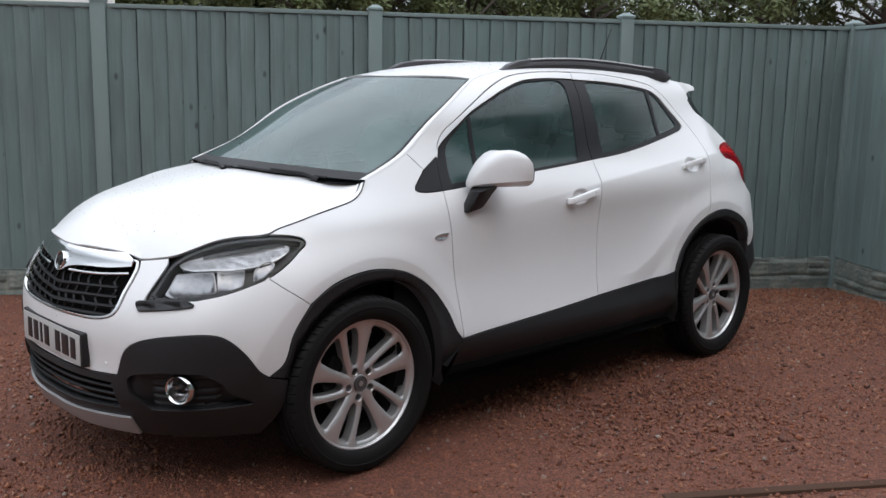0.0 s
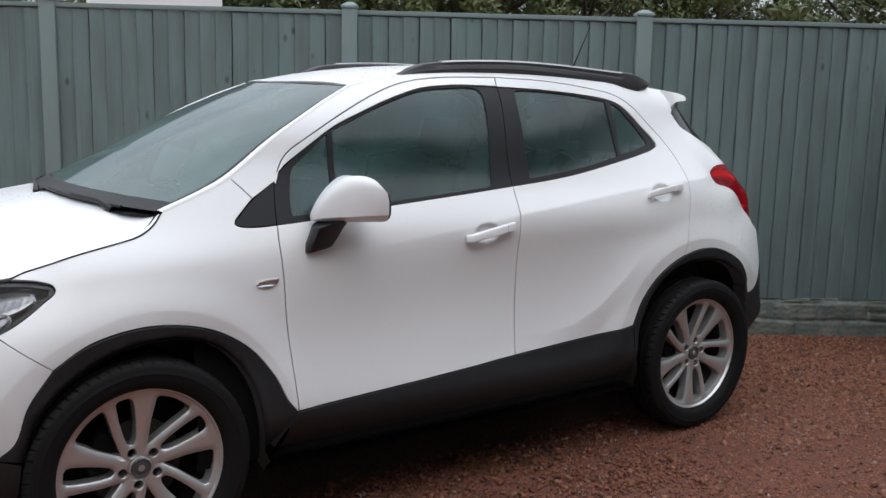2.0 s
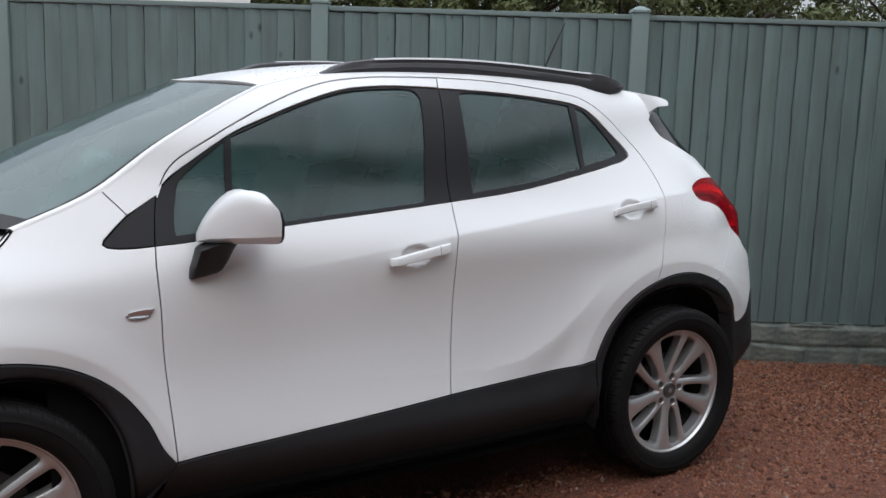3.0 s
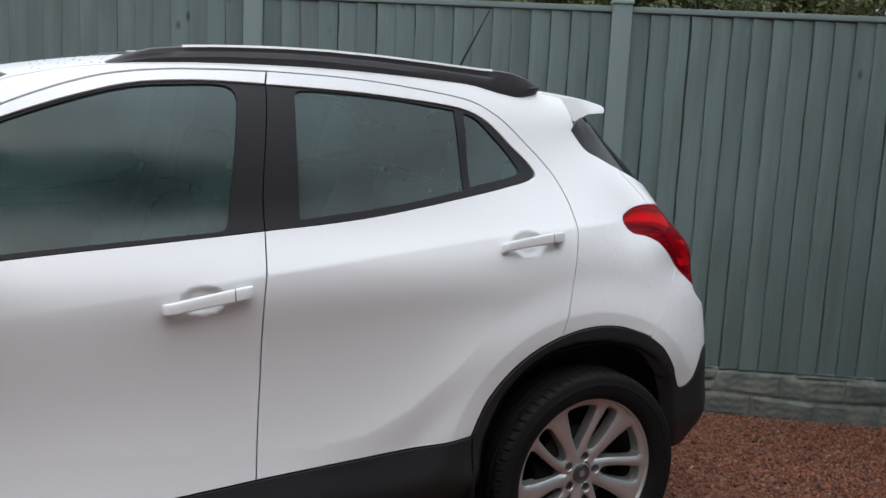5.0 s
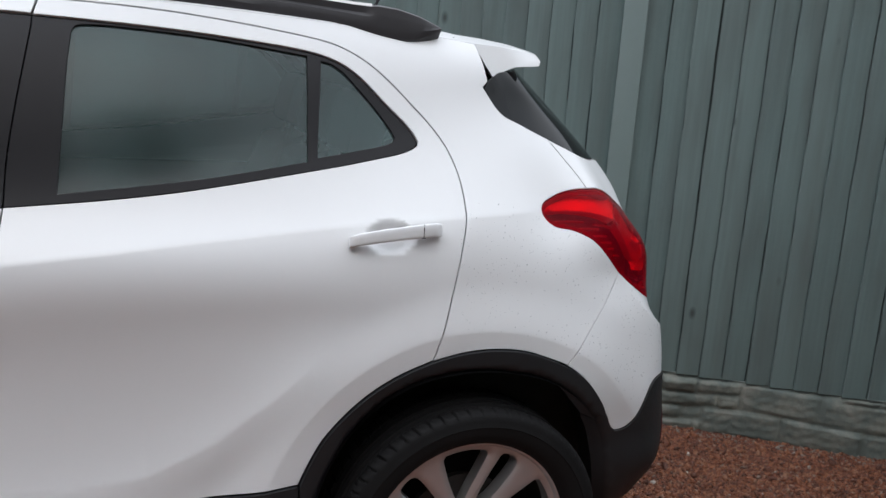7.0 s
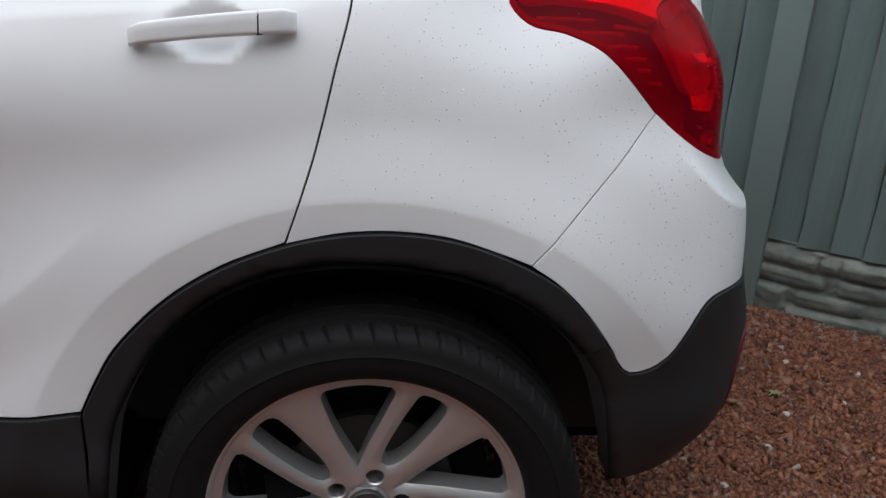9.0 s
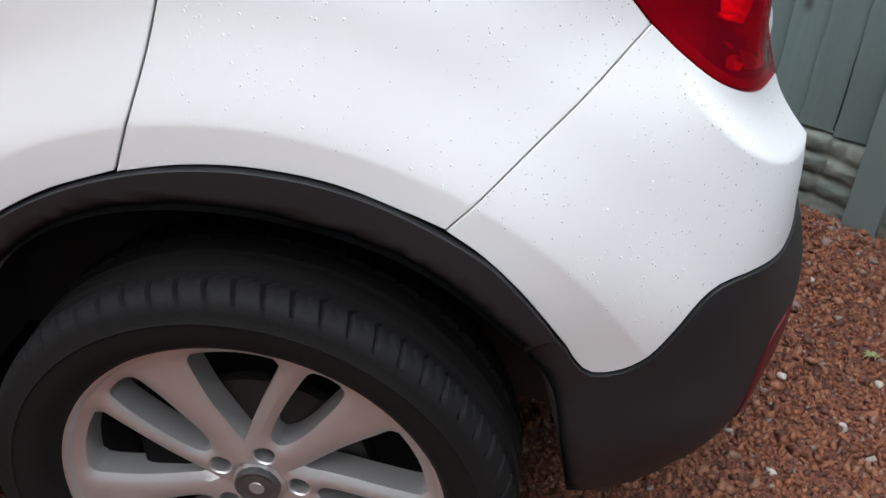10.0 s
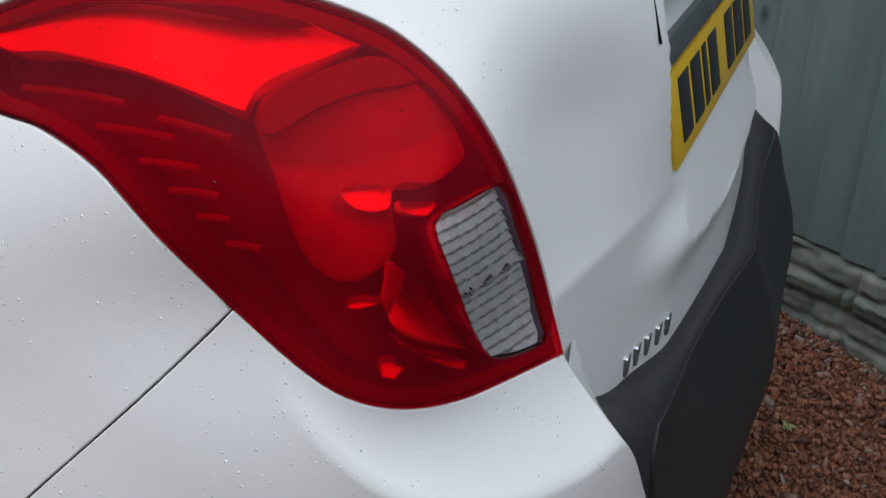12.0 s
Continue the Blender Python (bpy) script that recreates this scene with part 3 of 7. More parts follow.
def panel(name, outline, material, parent, lift=wrap, holes=(), grid=0.016, step=0.012, gap=0.0016, out=0.0, rim=0.012, roll=0.0016,
          hint="side", label="", mirror=False, relief=None):
    """A pressed panel over an outline on a lifting surface: rolled edges, a turned-in rim, true openings."""
    def loop_of(o):
        c = curve2(o, step) if not isinstance(o, np.ndarray) else o
        return c if area(c) > 0 else c[::-1]
    o = loop_of(outline)
    hs = [loop_of(h) for h in holes]
    top = inset(o, gap + roll)
    tops = [inset(h, -(gap + roll)) for h in hs]
    v, f = flat_mesh(top, tops, grid, BODY_FOLDS if lift is wrap and material is PAINT else ())
    pos, nrm = lifted(lift, v, out, hint, relief)
    fn = np.cross(pos[f[:, 1]] - pos[f[:, 0]], pos[f[:, 2]] - pos[f[:, 0]])
    flip = np.sum(fn * nrm[f[:, 0]], 1) < 0
    f[flip] = f[flip][:, ::-1]
    V, N, F = [pos], [nrm], [tuple(t) for t in f]
    at = len(pos)
    for k, (t2, full) in enumerate(zip([top, *tops], [o, *hs])):
        b2 = inset(full, gap if k == 0 else -gap)
        a3, an = lifted(lift, t2, out, hint, relief)
        b3, bn = lifted(lift, b2, out - roll * 0.7, hint)
        c3, cn = lifted(lift, b2, out - rim, hint)
        side = b3 - a3
        side /= np.linalg.norm(side, axis=1)[:, None] + 1e-12
        V += [a3, b3, c3]
        N += [an, an * 0.5 + side * 0.85, side]
        n = len(t2)
        for i in range(n):
            j = (i + 1) % n
            quad = [(at + i, at + j, at + n + j, at + n + i), (at + n + i, at + n + j, at + 2 * n + j, at + 2 * n + i)]
            F += [q[::-1] for q in quad]
        at += 3 * n
    V, N = np.concatenate(V), np.concatenate(N)
    N /= np.linalg.norm(N, axis=1)[:, None] + 1e-12
    # faces of the rim turn outwards
    made = []
    for i, q in enumerate(F):
        if len(q) == 4:
            w = np.cross(V[q[1]] - V[q[0]], V[q[2]] - V[q[0]])
            if w @ N[q[0]] + w @ N[q[2]] < 0:
                q = q[::-1]
        made.append(tuple(int(k) for k in q))
    ob = finish(name, V, made, material, parent, label, normals=N)
    if mirror:
        flipm = np.array([1, -1, 1])
        finish(name, V * flipm, [q[::-1] for q in made], material, parent, label, normals=N * flipm)
    return ob

# ---- the yard: fence line, ground, kerb ----
FENCE_TURN = radians(-33.36)
FU = Vector((math.cos(FENCE_TURN), math.sin(FENCE_TURN), 0))
FN = Vector((-math.sin(FENCE_TURN), math.cos(FENCE_TURN), 0))
FENCE_OFF, BAY, POST_AT = 2.1015, 1.908, -0.203
TOP_Z, BOARD_Z, FOOT_Z = 2.003, 0.157, -0.10
CORNER = FN * FENCE_OFF + FU * (POST_AT + 2 * BAY)


def ground_z(x, y):
    """The gravel dips slightly towards the fence."""
    d, u = FENCE_OFF - (x * FN.x + y * FN.y), x * FU.x + y * FU.y
    return -0.02 - (0.012 + 0.078 * smooth(-3.2, 4.2, u)) * (1 - smooth(0.0, 1.6, d))


def setting(name, verts, faces, material, label, category=""):
    ob = finish(name, verts, faces, material)
    return tagged(ob, label, category or name, kind="structure")


def fence_frame(origin, along):
    """A pose whose x runs along the fence and whose -y faces the yard."""
    a = Vector(along).normalized()
    return Matrix.Translation(origin) @ Matrix(((a.x, -a.y, 0, 0), (a.y, a.x, 0, 0), (0, 0, 1, 0), (0, 0, 0, 1)))


def feather_board(width, height):
    """A sawn feather-edge board: thin at one edge, thick at the other, with uneven sides."""
    bm = bmesh.new()
    for j in range(19):
        z = height * j / 18
        w = 0.0014 * math.sin(j * 1.3 + width * 900) + 0.0011 * math.sin(j * 2.9 + width * 5000)
        for x, y in ((w, -0.001), (w, -0.0245), (0.003 + w, -0.0265), (width + w, -0.011), (width + w, -0.001)):
            bm.verts.new((x, y, z))
    bm.verts.ensure_lookup_table()
    for j in range(18):
        for i in range(5):
            k = (i + 1) % 5
            bm.faces.new((bm.verts[j * 5 + i], bm.verts[j * 5 + k], bm.verts[j * 5 + 5 + k], bm.verts[j * 5 + 5 + i]))
    bm.faces.new([bm.verts[i] for i in range(4, -1, -1)])
    bm.faces.new([bm.verts[90 + i] for i in range(5)])
    me = bpy.data.meshes.new("board")
    bmesh.ops.recalc_face_normals(bm, faces=bm.faces)
    bm.to_mesh(me)
    bm.free()
    me.materials.append(FENCE)
    return me


BOARD_MESHES = [feather_board(0.0953 + 0.0008 * i, TOP_Z - 0.035 - BOARD_Z) for i in range(4)]
dice = random.Random(11)


fence = empty("fence", "tall grey-green painted board fence on concrete gravel boards", "fence")


def fence_panel(m, length):
    """One bay: upright feather-edge boards under a capping strip, with a back rail."""
    bm = bmesh.new()
    box(bm, (0.0, -0.031, TOP_Z - 0.028), (length, 0.022, TOP_Z), 0.003)
    thing = part("fence_panel", bm, POST, fence, "bay of upright feather-edge boards under a capping strip")
    thing.matrix_basis = m
    # added sheet behind the boards, coloured as the shade in their gaps
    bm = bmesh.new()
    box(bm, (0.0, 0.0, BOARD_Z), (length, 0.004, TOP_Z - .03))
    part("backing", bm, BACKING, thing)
    for z in (0.30, 1.02, 1.72):
        bm = bmesh.new()
        box(bm, (0.0, 0.004, z), (length, 0.04, z + 0.075), 0.003)
        part("back_rail", bm, FENCE, thing)
    count = int(round(length / 0.0995))
    for k in range(count):
        x = length * k / count + (dice.uniform(-0.0015, 0.0015) if k else 0.0)
        b = new("board", BOARD_MESHES[dice.randrange(4)])
        b.parent = thing
        room = length / count / 0.0995
        b.matrix_basis = Matrix.Translation((x, dice.uniform(-0.002, 0.001), BOARD_Z + dice.uniform(-0.004, 0.004))) @ pose(0, 0, 0, 0, dice.uniform(-0.15, 0.15), 0) @ Matrix.Diagonal((room, 1, 1, 1))
    return thing


def fence_post(at, m):
    bm = bmesh.new()
    h = 0.05
    box(bm, (-h, -0.055, FOOT_Z - 0.25), (h, 0.045, TOP_Z + 0.012), 0.006)
    # weathered cap with four slopes
    rim = [bm.verts.new(p) for p in ((-h - .006, -.061, TOP_Z + .012), (h + .006, -.061, TOP_Z + .012), (h + .006, .051, TOP_Z + .012), (-h - .006, .051, TOP_Z + .012))]
    mid = [bm.verts.new((v.co.x * 0.98, v.co.y * 0.98, TOP_Z + .026)) for v in rim]
    top = [bm.verts.new((v.co.x * 0.35, v.co.y * 0.35, TOP_Z + .05)) for v in rim]
    bm.faces.new(rim[::-1])
    for a, b in ((rim, mid), (mid, top)):
        for i in range(4):
            bm.faces.new((a[i], a[(i + 1) % 4], b[(i + 1) % 4], b[i]))
    bm.faces.new(top)
    ob = part("fence_post", bm, POST, fence, "square painted post with a low pyramid cap")
    ob.matrix_basis = Matrix.Translation(at) @ m.to_3x3().to_4x4()
    return ob


def stone_relief(x, z, seed):
    """Relief of a cast rock-faced board: uneven courses of long flat stones, some of them two courses high, with sunk joints."""
    z = z + 0.010 * np.sin(x * 2.7 + seed) + 0.008 * np.sin(x * 7.3 + seed * 2) + 0.02
    hash_ = lambda a, b: np.modf(np.abs(np.sin(a * 78.23 + b * 37.7 + seed) * 4375.5))[0]
    pair = np.floor(z / 0.128)
    up = x / 0.34 + np.sin(pair * 5.1 + seed) * 17.3
    tall = hash_(np.floor(up), pair) > 0.62
    h = np.where(tall, 0.128, 0.064)
    course = np.where(tall, pair * 2 + 0.5, np.floor(z / 0.064))
    zz = np.where(tall, z / 0.128 - pair, z / 0.064 - np.floor(z / 0.064))
    span = np.where(tall, 0.34, 0.27)
    u = np.where(tall, up, x / 0.27 + np.sin(course * 12.9 + seed) * 43.7 + 0.3 * np.sin(x * 5 + course * 3 + seed))
    cell = np.floor(u)
    uu = u - cell
    edge = np.minimum(np.minimum(uu, 1 - uu) * span, np.minimum(zz, 1 - zz) * h)
    # joints between the two kinds of stone
    ue = up - np.floor(up)
    edge = np.minimum(edge, np.minimum(ue, 1 - ue) * 0.34)
    rnd = hash_(cell, course)
    tilt = (zz - 0.5) * (rnd - 0.30) * 0.030 + (uu - 0.5) * (np.modf(rnd * 7.7)[0] - 0.5) * 0.030
    rough = 0.0022 * np.sin(x * 47 + rnd * 29) * np.sin(z * 150 + rnd * 17 + 2 * np.sin(x * 31)) + 0.0012 * np.sin(x * 170 + rnd * 60 + 3 * np.sin(z * 90))
    return smooth(0.0, 0.012, edge) * (0.010 + 0.016 * rnd + tilt + 1.3 * rough)


GRAVEL_BOARD = surface("weathered_painted_concrete", (0.37, 0.355, 0.30), 0.8, second=(0.14, 0.165, 0.15), scale=9, amount=0.7, fine=40,
                       fine_amount=0.35, bump=0.6, bump_scale=120)


def gravel_board(m, length, seed):
    nx, nz = int(length / 0.011), 26
    x, z = np.meshgrid(np.linspace(0, length, nx), np.linspace(FOOT_Z - 0.02, BOARD_Z - 0.006, nz), indexing="ij")
    y = -0.012 - stone_relief(x, z - FOOT_Z, seed)
    y[:, -1] = 0.0
    v = np.stack([x.ravel(), y.ravel(), z.ravel()], 1)
    f = [(i * nz + j, (i + 1) * nz + j, (i + 1) * nz + j + 1, i * nz + j + 1) for i in range(nx - 1) for j in range(nz - 1)]
    k = len(v)
    v = np.concatenate([v, [[0, .035, FOOT_Z - .02], [length, .035, FOOT_Z - .02], [length, .035, BOARD_Z - .006], [0, .035, BOARD_Z - .006]]])
    f += [(k + 1, k, k + 3, k + 2), (k + 3, nz - 1, (nx - 1) * nz + nz - 1, k + 2)]
    ob = finish("gravel_board", v, f, GRAVEL_BOARD, fence, "rock-faced concrete gravel board, worn grey-green paint")
    ob.matrix_basis = m
    return ob


SIDE = -FN
for k in range(-4, 2):
    a = FN * FENCE_OFF + FU * (POST_AT + k * BAY)
    m = fence_frame(a + FU * 0.05, FU)
    fence_panel(m, BAY - 0.10)
    gravel_board(m, BAY - 0.10, k * 3.1)
    fence_post(a, m)
fence_post(CORNER, fence_frame(CORNER, FU))
for k in range(3):
    a = CORNER + SIDE * (k * BAY)
    m = fence_frame(a + SIDE * 0.05, SIDE)
    fence_panel(m, BAY - 0.10)
    gravel_board(m, BAY - 0.10, 40 + k * 2.7)
    fence_post(a + SIDE * BAY, m)

# ground: one sheet out to the horizon, finer near the car
GROUND = surface("gravel_bed", (0.230, 0.080, 0.042), 0.8, second=(0.130, 0.047, 0.028), scale=2.2, amount=0.3, fine=110, fine_amount=0.45, bump=1.0, bump_scale=140)


def gravel_material(m):
    """Cell tones and relief of packed chippings for the bed under the loose stones."""
    n, k = m.node_tree.nodes, m.node_tree.links
    p = n["Principled BSDF"]
    vor, co = n.new("ShaderNodeTexVoronoi"), n.new("ShaderNodeTexCoord")
    vor.inputs["Scale"].default_value = 115
    k.new(co.outputs["Object"], vor.inputs["Vector"])
    ramp = n.new("ShaderNodeValToRGB")
    e = ramp.color_ramp.elements
    e[0].position, e[0].color = 0.0, (0.42, 0.40, 0.40, 1)
    e[1].position, e[1].color = 1.0, (1.7, 1.6, 1.55, 1)
    k.new(vor.outputs["Color"], ramp.inputs[0])
    mul = n.new("ShaderNodeMix")
    mul.data_type, mul.blend_type = "RGBA", "MULTIPLY"
    mul.inputs[0].default_value = 1.0
    src = p.inputs["Base Color"].links[0].from_socket
    k.new(src, mul.inputs[6])
    k.new(ramp.outputs[0], mul.inputs[7])
    k.new(mul.outputs[2], p.inputs["Base Color"])
    bp = n.new("ShaderNodeBump")
    bp.inputs["Strength"].default_value, bp.inputs["Distance"].default_value, bp.invert = 1.0, 0.008, True
    k.new(vor.outputs["Distance"], bp.inputs["Height"])
    k.new(bp.outputs[0], p.inputs["Normal"])


gravel_material(GROUND)


def graded(reach, fine, n):
    a = np.sinh(np.linspace(-1, 1, n) * math.asinh(reach / fine)) * fine
    return a


gx, gy = np.meshgrid(graded(400, 1.2, 121), graded(400, 1.2, 121), indexing="ij")
gz = ground_z(gx, gy) + 0.006 * np.sin(gx * 2.1 + 1) * np.sin(gy * 1.7) * np.exp(-(gx ** 2 + gy ** 2) / 60)
gv = np.stack([gx.ravel(), gy.ravel(), gz.ravel()], 1)
gf = [(i * 121 + j, (i + 1) * 121 + j, (i + 1) * 121 + j + 1, i * 121 + j + 1) for i in range(120) for j in range(120)]
setting("ground", gv, gf, GROUND, "reddish brown gravel ground of the yard", "ground")

# concrete edging kerb that crosses the gravel on the open side
bm = bmesh.new()
kd = Vector((6.0, -3.85, 0)).normalized()
box(bm, (0, -0.025, -0.12), (3.05, 0.025, -0.004), 0.006)
kerb = part("edging_kerb", bm, CONCRETE, None)
kerb.matrix_world = fence_frame(Vector((-0.587, -1.745, 0)) - Vector((kd.y, -kd.x, 0)) * -0.035, kd)
tagged(kerb, "grey concrete path edging set flush in gravel", "kerb", kind="structure")

# ---- beyond the fence ----
def house(at, turn):
    thing = empty("house", "pale plastered house gable rising behind the fence", "house")
    w, d, h, r = 2.0, 7.0, 6.2, 8.0
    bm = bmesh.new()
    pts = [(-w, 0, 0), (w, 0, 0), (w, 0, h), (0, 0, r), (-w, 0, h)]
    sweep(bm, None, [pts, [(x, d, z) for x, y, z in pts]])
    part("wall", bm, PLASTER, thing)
    bm = bmesh.new()
    for s in (-1, 1):
        a = [(s * (w + .3), -.3, h - .27), (0, -.3, r), (0, -.3, r + .14), (s * (w + .3), -.3, h - .13)]
        sweep(bm, None, [a, [(x, d + .3, z) for x, y, z in a]])
    part("roof", bm, SLATE, thing)
    thing.matrix_world = pose(*at, 0, 0, turn)
    return thing


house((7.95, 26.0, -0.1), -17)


def leaf_cloud(name, rng, clumps, leaves, size, material, parent):
    """A crown of many small bent leaf sprays in clumps, with gaps between them."""
    n = len(clumps) * leaves
    c = np.repeat(np.array([q[:3] for q in clumps]), leaves, 0)
    rad = np.repeat(np.array([q[3] for q in clumps]), leaves)
    d = rng.normal(size=(n, 3))
    d /= np.linalg.norm(d, axis=1)[:, None]
    p = c + d * (rad * rng.uniform(0.45, 1.0, n) ** 0.6)[:, None] * np.array([1, 1, 0.8])
    a = rng.normal(size=(n, 3))
    a /= np.linalg.norm(a, axis=1)[:, None]
    b = np.cross(a, d)
    b /= np.linalg.norm(b, axis=1)[:, None] + 1e-9
    L = (size * rng.uniform(0.6, 1.4, n))[:, None]
    q = np.stack([p - a * L, p - b * L * 0.42 + d * L * 0.12, p + a * L, p + b * L * 0.42 + d * L * 0.12], 1).reshape(-1, 3)
    f = [(4 * i, 4 * i + 1, 4 * i + 2, 4 * i + 3) for i in range(n)]
    return finish(name, q, f, material, parent, smooth_shade=False)


def tree(seed, height, spread):
    rng = np.random.default_rng(seed)
    thing = empty("tree", "dense dark green broadleaf tree beyond the fence", "tree", group="trees beyond the fence")
    bm = bmesh.new()
    tube(bm, [(0, 0, -0.3), (0.1, 0, height * .25), (0.05, .1, height * .55), (0.15, 0, height * .85)], [height * .035, height * .028, height * .018, height * .006], 8)
    limbs = []
    for i in range(9):
        z0 = height * rng.uniform(0.2, 0.65)
        an = rng.uniform(0, 6.28)
        e = np.array([math.cos(an) * spread * .75, math.sin(an) * spread * .75, z0 + height * rng.uniform(.08, .25)])
        tube(bm, [(0.08, 0, z0), tuple(e * np.array([.5, .5, 1]) + np.array([0, 0, (z0 - e[2]) * .5])), tuple(e)], [height * .013, height * .009, height * .003], 6)
        limbs.append(e)
    part("trunk", bm, BARK, thing)
    clumps = []
    for i in range(46):
        an, q = rng.uniform(0, 6.28), rng.uniform(0, 1)
        zz = 0.16 + 0.84 * q
        rr = spread * (1.0 - 0.75 * max(0, zz - .45) ** 1.3) * math.sqrt(rng.uniform(.15, 1))
        clumps.append((math.cos(an) * rr, math.sin(an) * rr, height * zz * .96, height * rng.uniform(.07, .13)))
    leaf_cloud("crown", rng, clumps, 260, height * .016, LEAF, thing)
    return thing


def stand(first, places):
    """Copies of a tree at (x, y, turn, scale)."""
    for i, (x, y, turn, sc) in enumerate(places):
        m = pose(x, y, -0.1, 0, 0, turn)
        t = first if i == 0 else copy_thing(first, m)
        t.matrix_basis = m @ Matrix.Diagonal((sc, sc, sc, 1))


# rows of trees past the fence, and a line behind the open side that the glass mirrors
tree_a, tree_b = tree(5, 9.0, 4.2), tree(9, 8.0, 4.6)
stand(tree_a, [(-6, 33, 10, 1.0), (1.5, 36, 80, 1.1), (13.5, 32, 140, 1.0), (19.5, 30, 250, 0.95), (24, 29, 20, 1.0), (36, 27, 60, 1.1), (43, 21, 210, 1.1), (50, 12, 100, 1.2), (45, 2, 33, 1.1), (30, 34, 300, 1.2), (47, 17, 130, 1.1)])
stand(tree_b, [(16.5, 34, 0, 1.1), (-13, 30, 50, 1.1), (28, 28, 120, 1.0), (40, 33, 75, 1.2), (50, 6, 10, 1.15), (52, -6, 30, 1.1), (4.5, 40, 200, 1.3), (22, 36, 15, 1.25), (33, 30, 200, 1.1), (46, 26, 280, 1.2), (-1, 34, 190, 1.1)])
stand(copy_thing(tree_a, pose(0, 0, 0)), [(-9, -15, 15, 1.3), (-4.2, -16, 95, 1.45), (.8, -15.5, 190, 1.35), (5.8, -16, 260, 1.4), (-14, -11.5, 310, 1.25), (11.5, -14, 40, 1.3), (16.5, -10, 140, 1.2), (-18, -5, 220, 1.1)])

# ---- the car ----
car = empty("car", "white compact crossover car with black lower cladding, wet from rain", "car")

ARCH_F = [(-1.655, .440), (-1.61, .485), (-1.578, .59), (-1.51, .692), (-1.42, .752), (-1.29, .780), (-1.16, .772), (-1.03, .735), (-.92, .665), (-.84, .565), (-.797, .475), (-.765, .434)]
ARCH_R = [(.848, .521), (.872, .573), (.907, .632), (.985, .712), (1.067, .766), (1.155, .802), (1.23, .819), (1.305, .824), (1.387, .815), (1.465, .789), (1.547, .743), (1.592, .699), (1.627, .656), (1.655, .618)]
LIP_F = [(-1.592, .427), (-1.557, .543), (-1.479, .641), (-1.374, .706), (-1.255, .731), (-1.119, .719), (-1.005, .664), (-.928, .565), (-.895, .449), (-.885, .32), (-.885, .25)]
LIP_R = [(.875, .25), (.882, .36), (.896, .49), (.930, .572), (.975, .640), (1.045, .704), (1.12, .744), (1.20, .763), (1.28, .767), (1.36, .759), (1.43, .743), (1.485, .718), (1.535, .683), (1.602, .620), (1.638, .5665), (1.652, .5255), (1.660, .45), (1.672, .35)]
DOOR_SEAM = [(-.793, 1.047), (-.796, .982), (-.785, .856), (-.778, .71), (-.769, .564), (-.761, .436)]
PILLAR_SEAM = [(.303, 1.559), (.290, 1.50), (.250, 1.244), (.243, 1.136), (.232, 1.059), (.220, .967), (.216, .75), (.207, .594), (.199, .481)]
SILL = [(-.761, .436), (-.438, .450), (-.03, .468), (.199, .481), (.445, .494), (.704, .508), (.848, .521)]
REAR_SEAM = [(.303, 1.559), (.524, 1.553), (.713, 1.539), (.904, 1.515), (.976, 1.497), (1.041, 1.457), (1.125, 1.375), (1.202, 1.288), (1.234, 1.212), (1.239, 1.13), (1.222, 1.045), (1.196, .938), (1.1755, .868), (1.155, .803)]
FRAME_SEAM = [(-.766, 1.185), (-.736, 1.241), (-.696, 1.282), (-.62, 1.326), (-.476, 1.399), (-.296, 1.476), (-.135, 1.527), (.017, 1.550), (.16, 1.557), (.303, 1.559)]
BELT_F = [(-.793, 1.047), (-.683, 1.054), (-.374, 1.085), (.02, 1.117), (.243, 1.136)]
BELT_R = [(.243, 1.136), (.458, 1.154), (.636, 1.176), (.933, 1.226), (1.037, 1.247), (1.112, 1.266)]
TOP_F = [(.291, 1.521), (.211, 1.523), (.081, 1.522), (-.067, 1.507), (-.226, 1.464), (-.358, 1.418), (-.504, 1.361), (-.643, 1.281), (-.72, 1.233), (-.768, 1.192)]
TOP_R = [(1.138, 1.288), (1.064, 1.374), (.999, 1.441), (.949, 1.469), (.876, 1.485), (.703, 1.502), (.55, 1.512), (.39, 1.518), (.291, 1.521)]
LAMP_R = [(1.473, 1.137), (1.497, 1.101), (1.553, 1.088), (1.600, 1.069), (1.627, 1.047), (1.652, 1.019), (1.688, .975), (1.720, .947), (1.762, .920), (1.806, .901), (1.858, .884), (1.906, .872), (1.951, .859, 1),
          (1.957, .886), (1.956, .926), (1.941, .982), (1.923, 1.0365), (1.903, 1.0755), (1.882, 1.103), (1.856, 1.1255), (1.830, 1.142), (1.793, 1.1575), (1.752, 1.170), (1.700, 1.180), (1.597, 1.180), (1.523, 1.164)]
LAMP_F = [(-1.955, .716, 1), (-1.934, .768), (-1.910, .829), (-1.868, .872), (-1.775, .915), (-1.642, .930), (-1.545, .924), (-1.500, .905), (-1.53, .872), (-1.595, .815), (-1.646, .784), (-1.755, .743), (-1.835, .721, 1)]
WHITE_LOW = [(1.655, .618), (1.670, .592), (1.690, .572), (1.719, .577), (1.741, .600), (1.759, .637), (1.776, .672), (1.793, .687), (1.820, .690), (1.847, .686), (1.886, .674), (1.922, .669), (1.960, .665), (2.001, .665)]
CLAD_F = [(-1.655, .440), (-1.686, .467), (-1.726, .535), (-1.754, .575), (-1.780, .599), (-1.803, .608), (-1.846, .610), (-1.910, .600), (-1.962, .579), (-1.992, .552), (-2.009, .517), (-2.025, .440)]
GRILLE = [(-1.987, .836), (-1.983, .806), (-2.000, .735), (-2.026, .655), (-2.07, .630), (-2.162, .620), (-2.32, .615)]
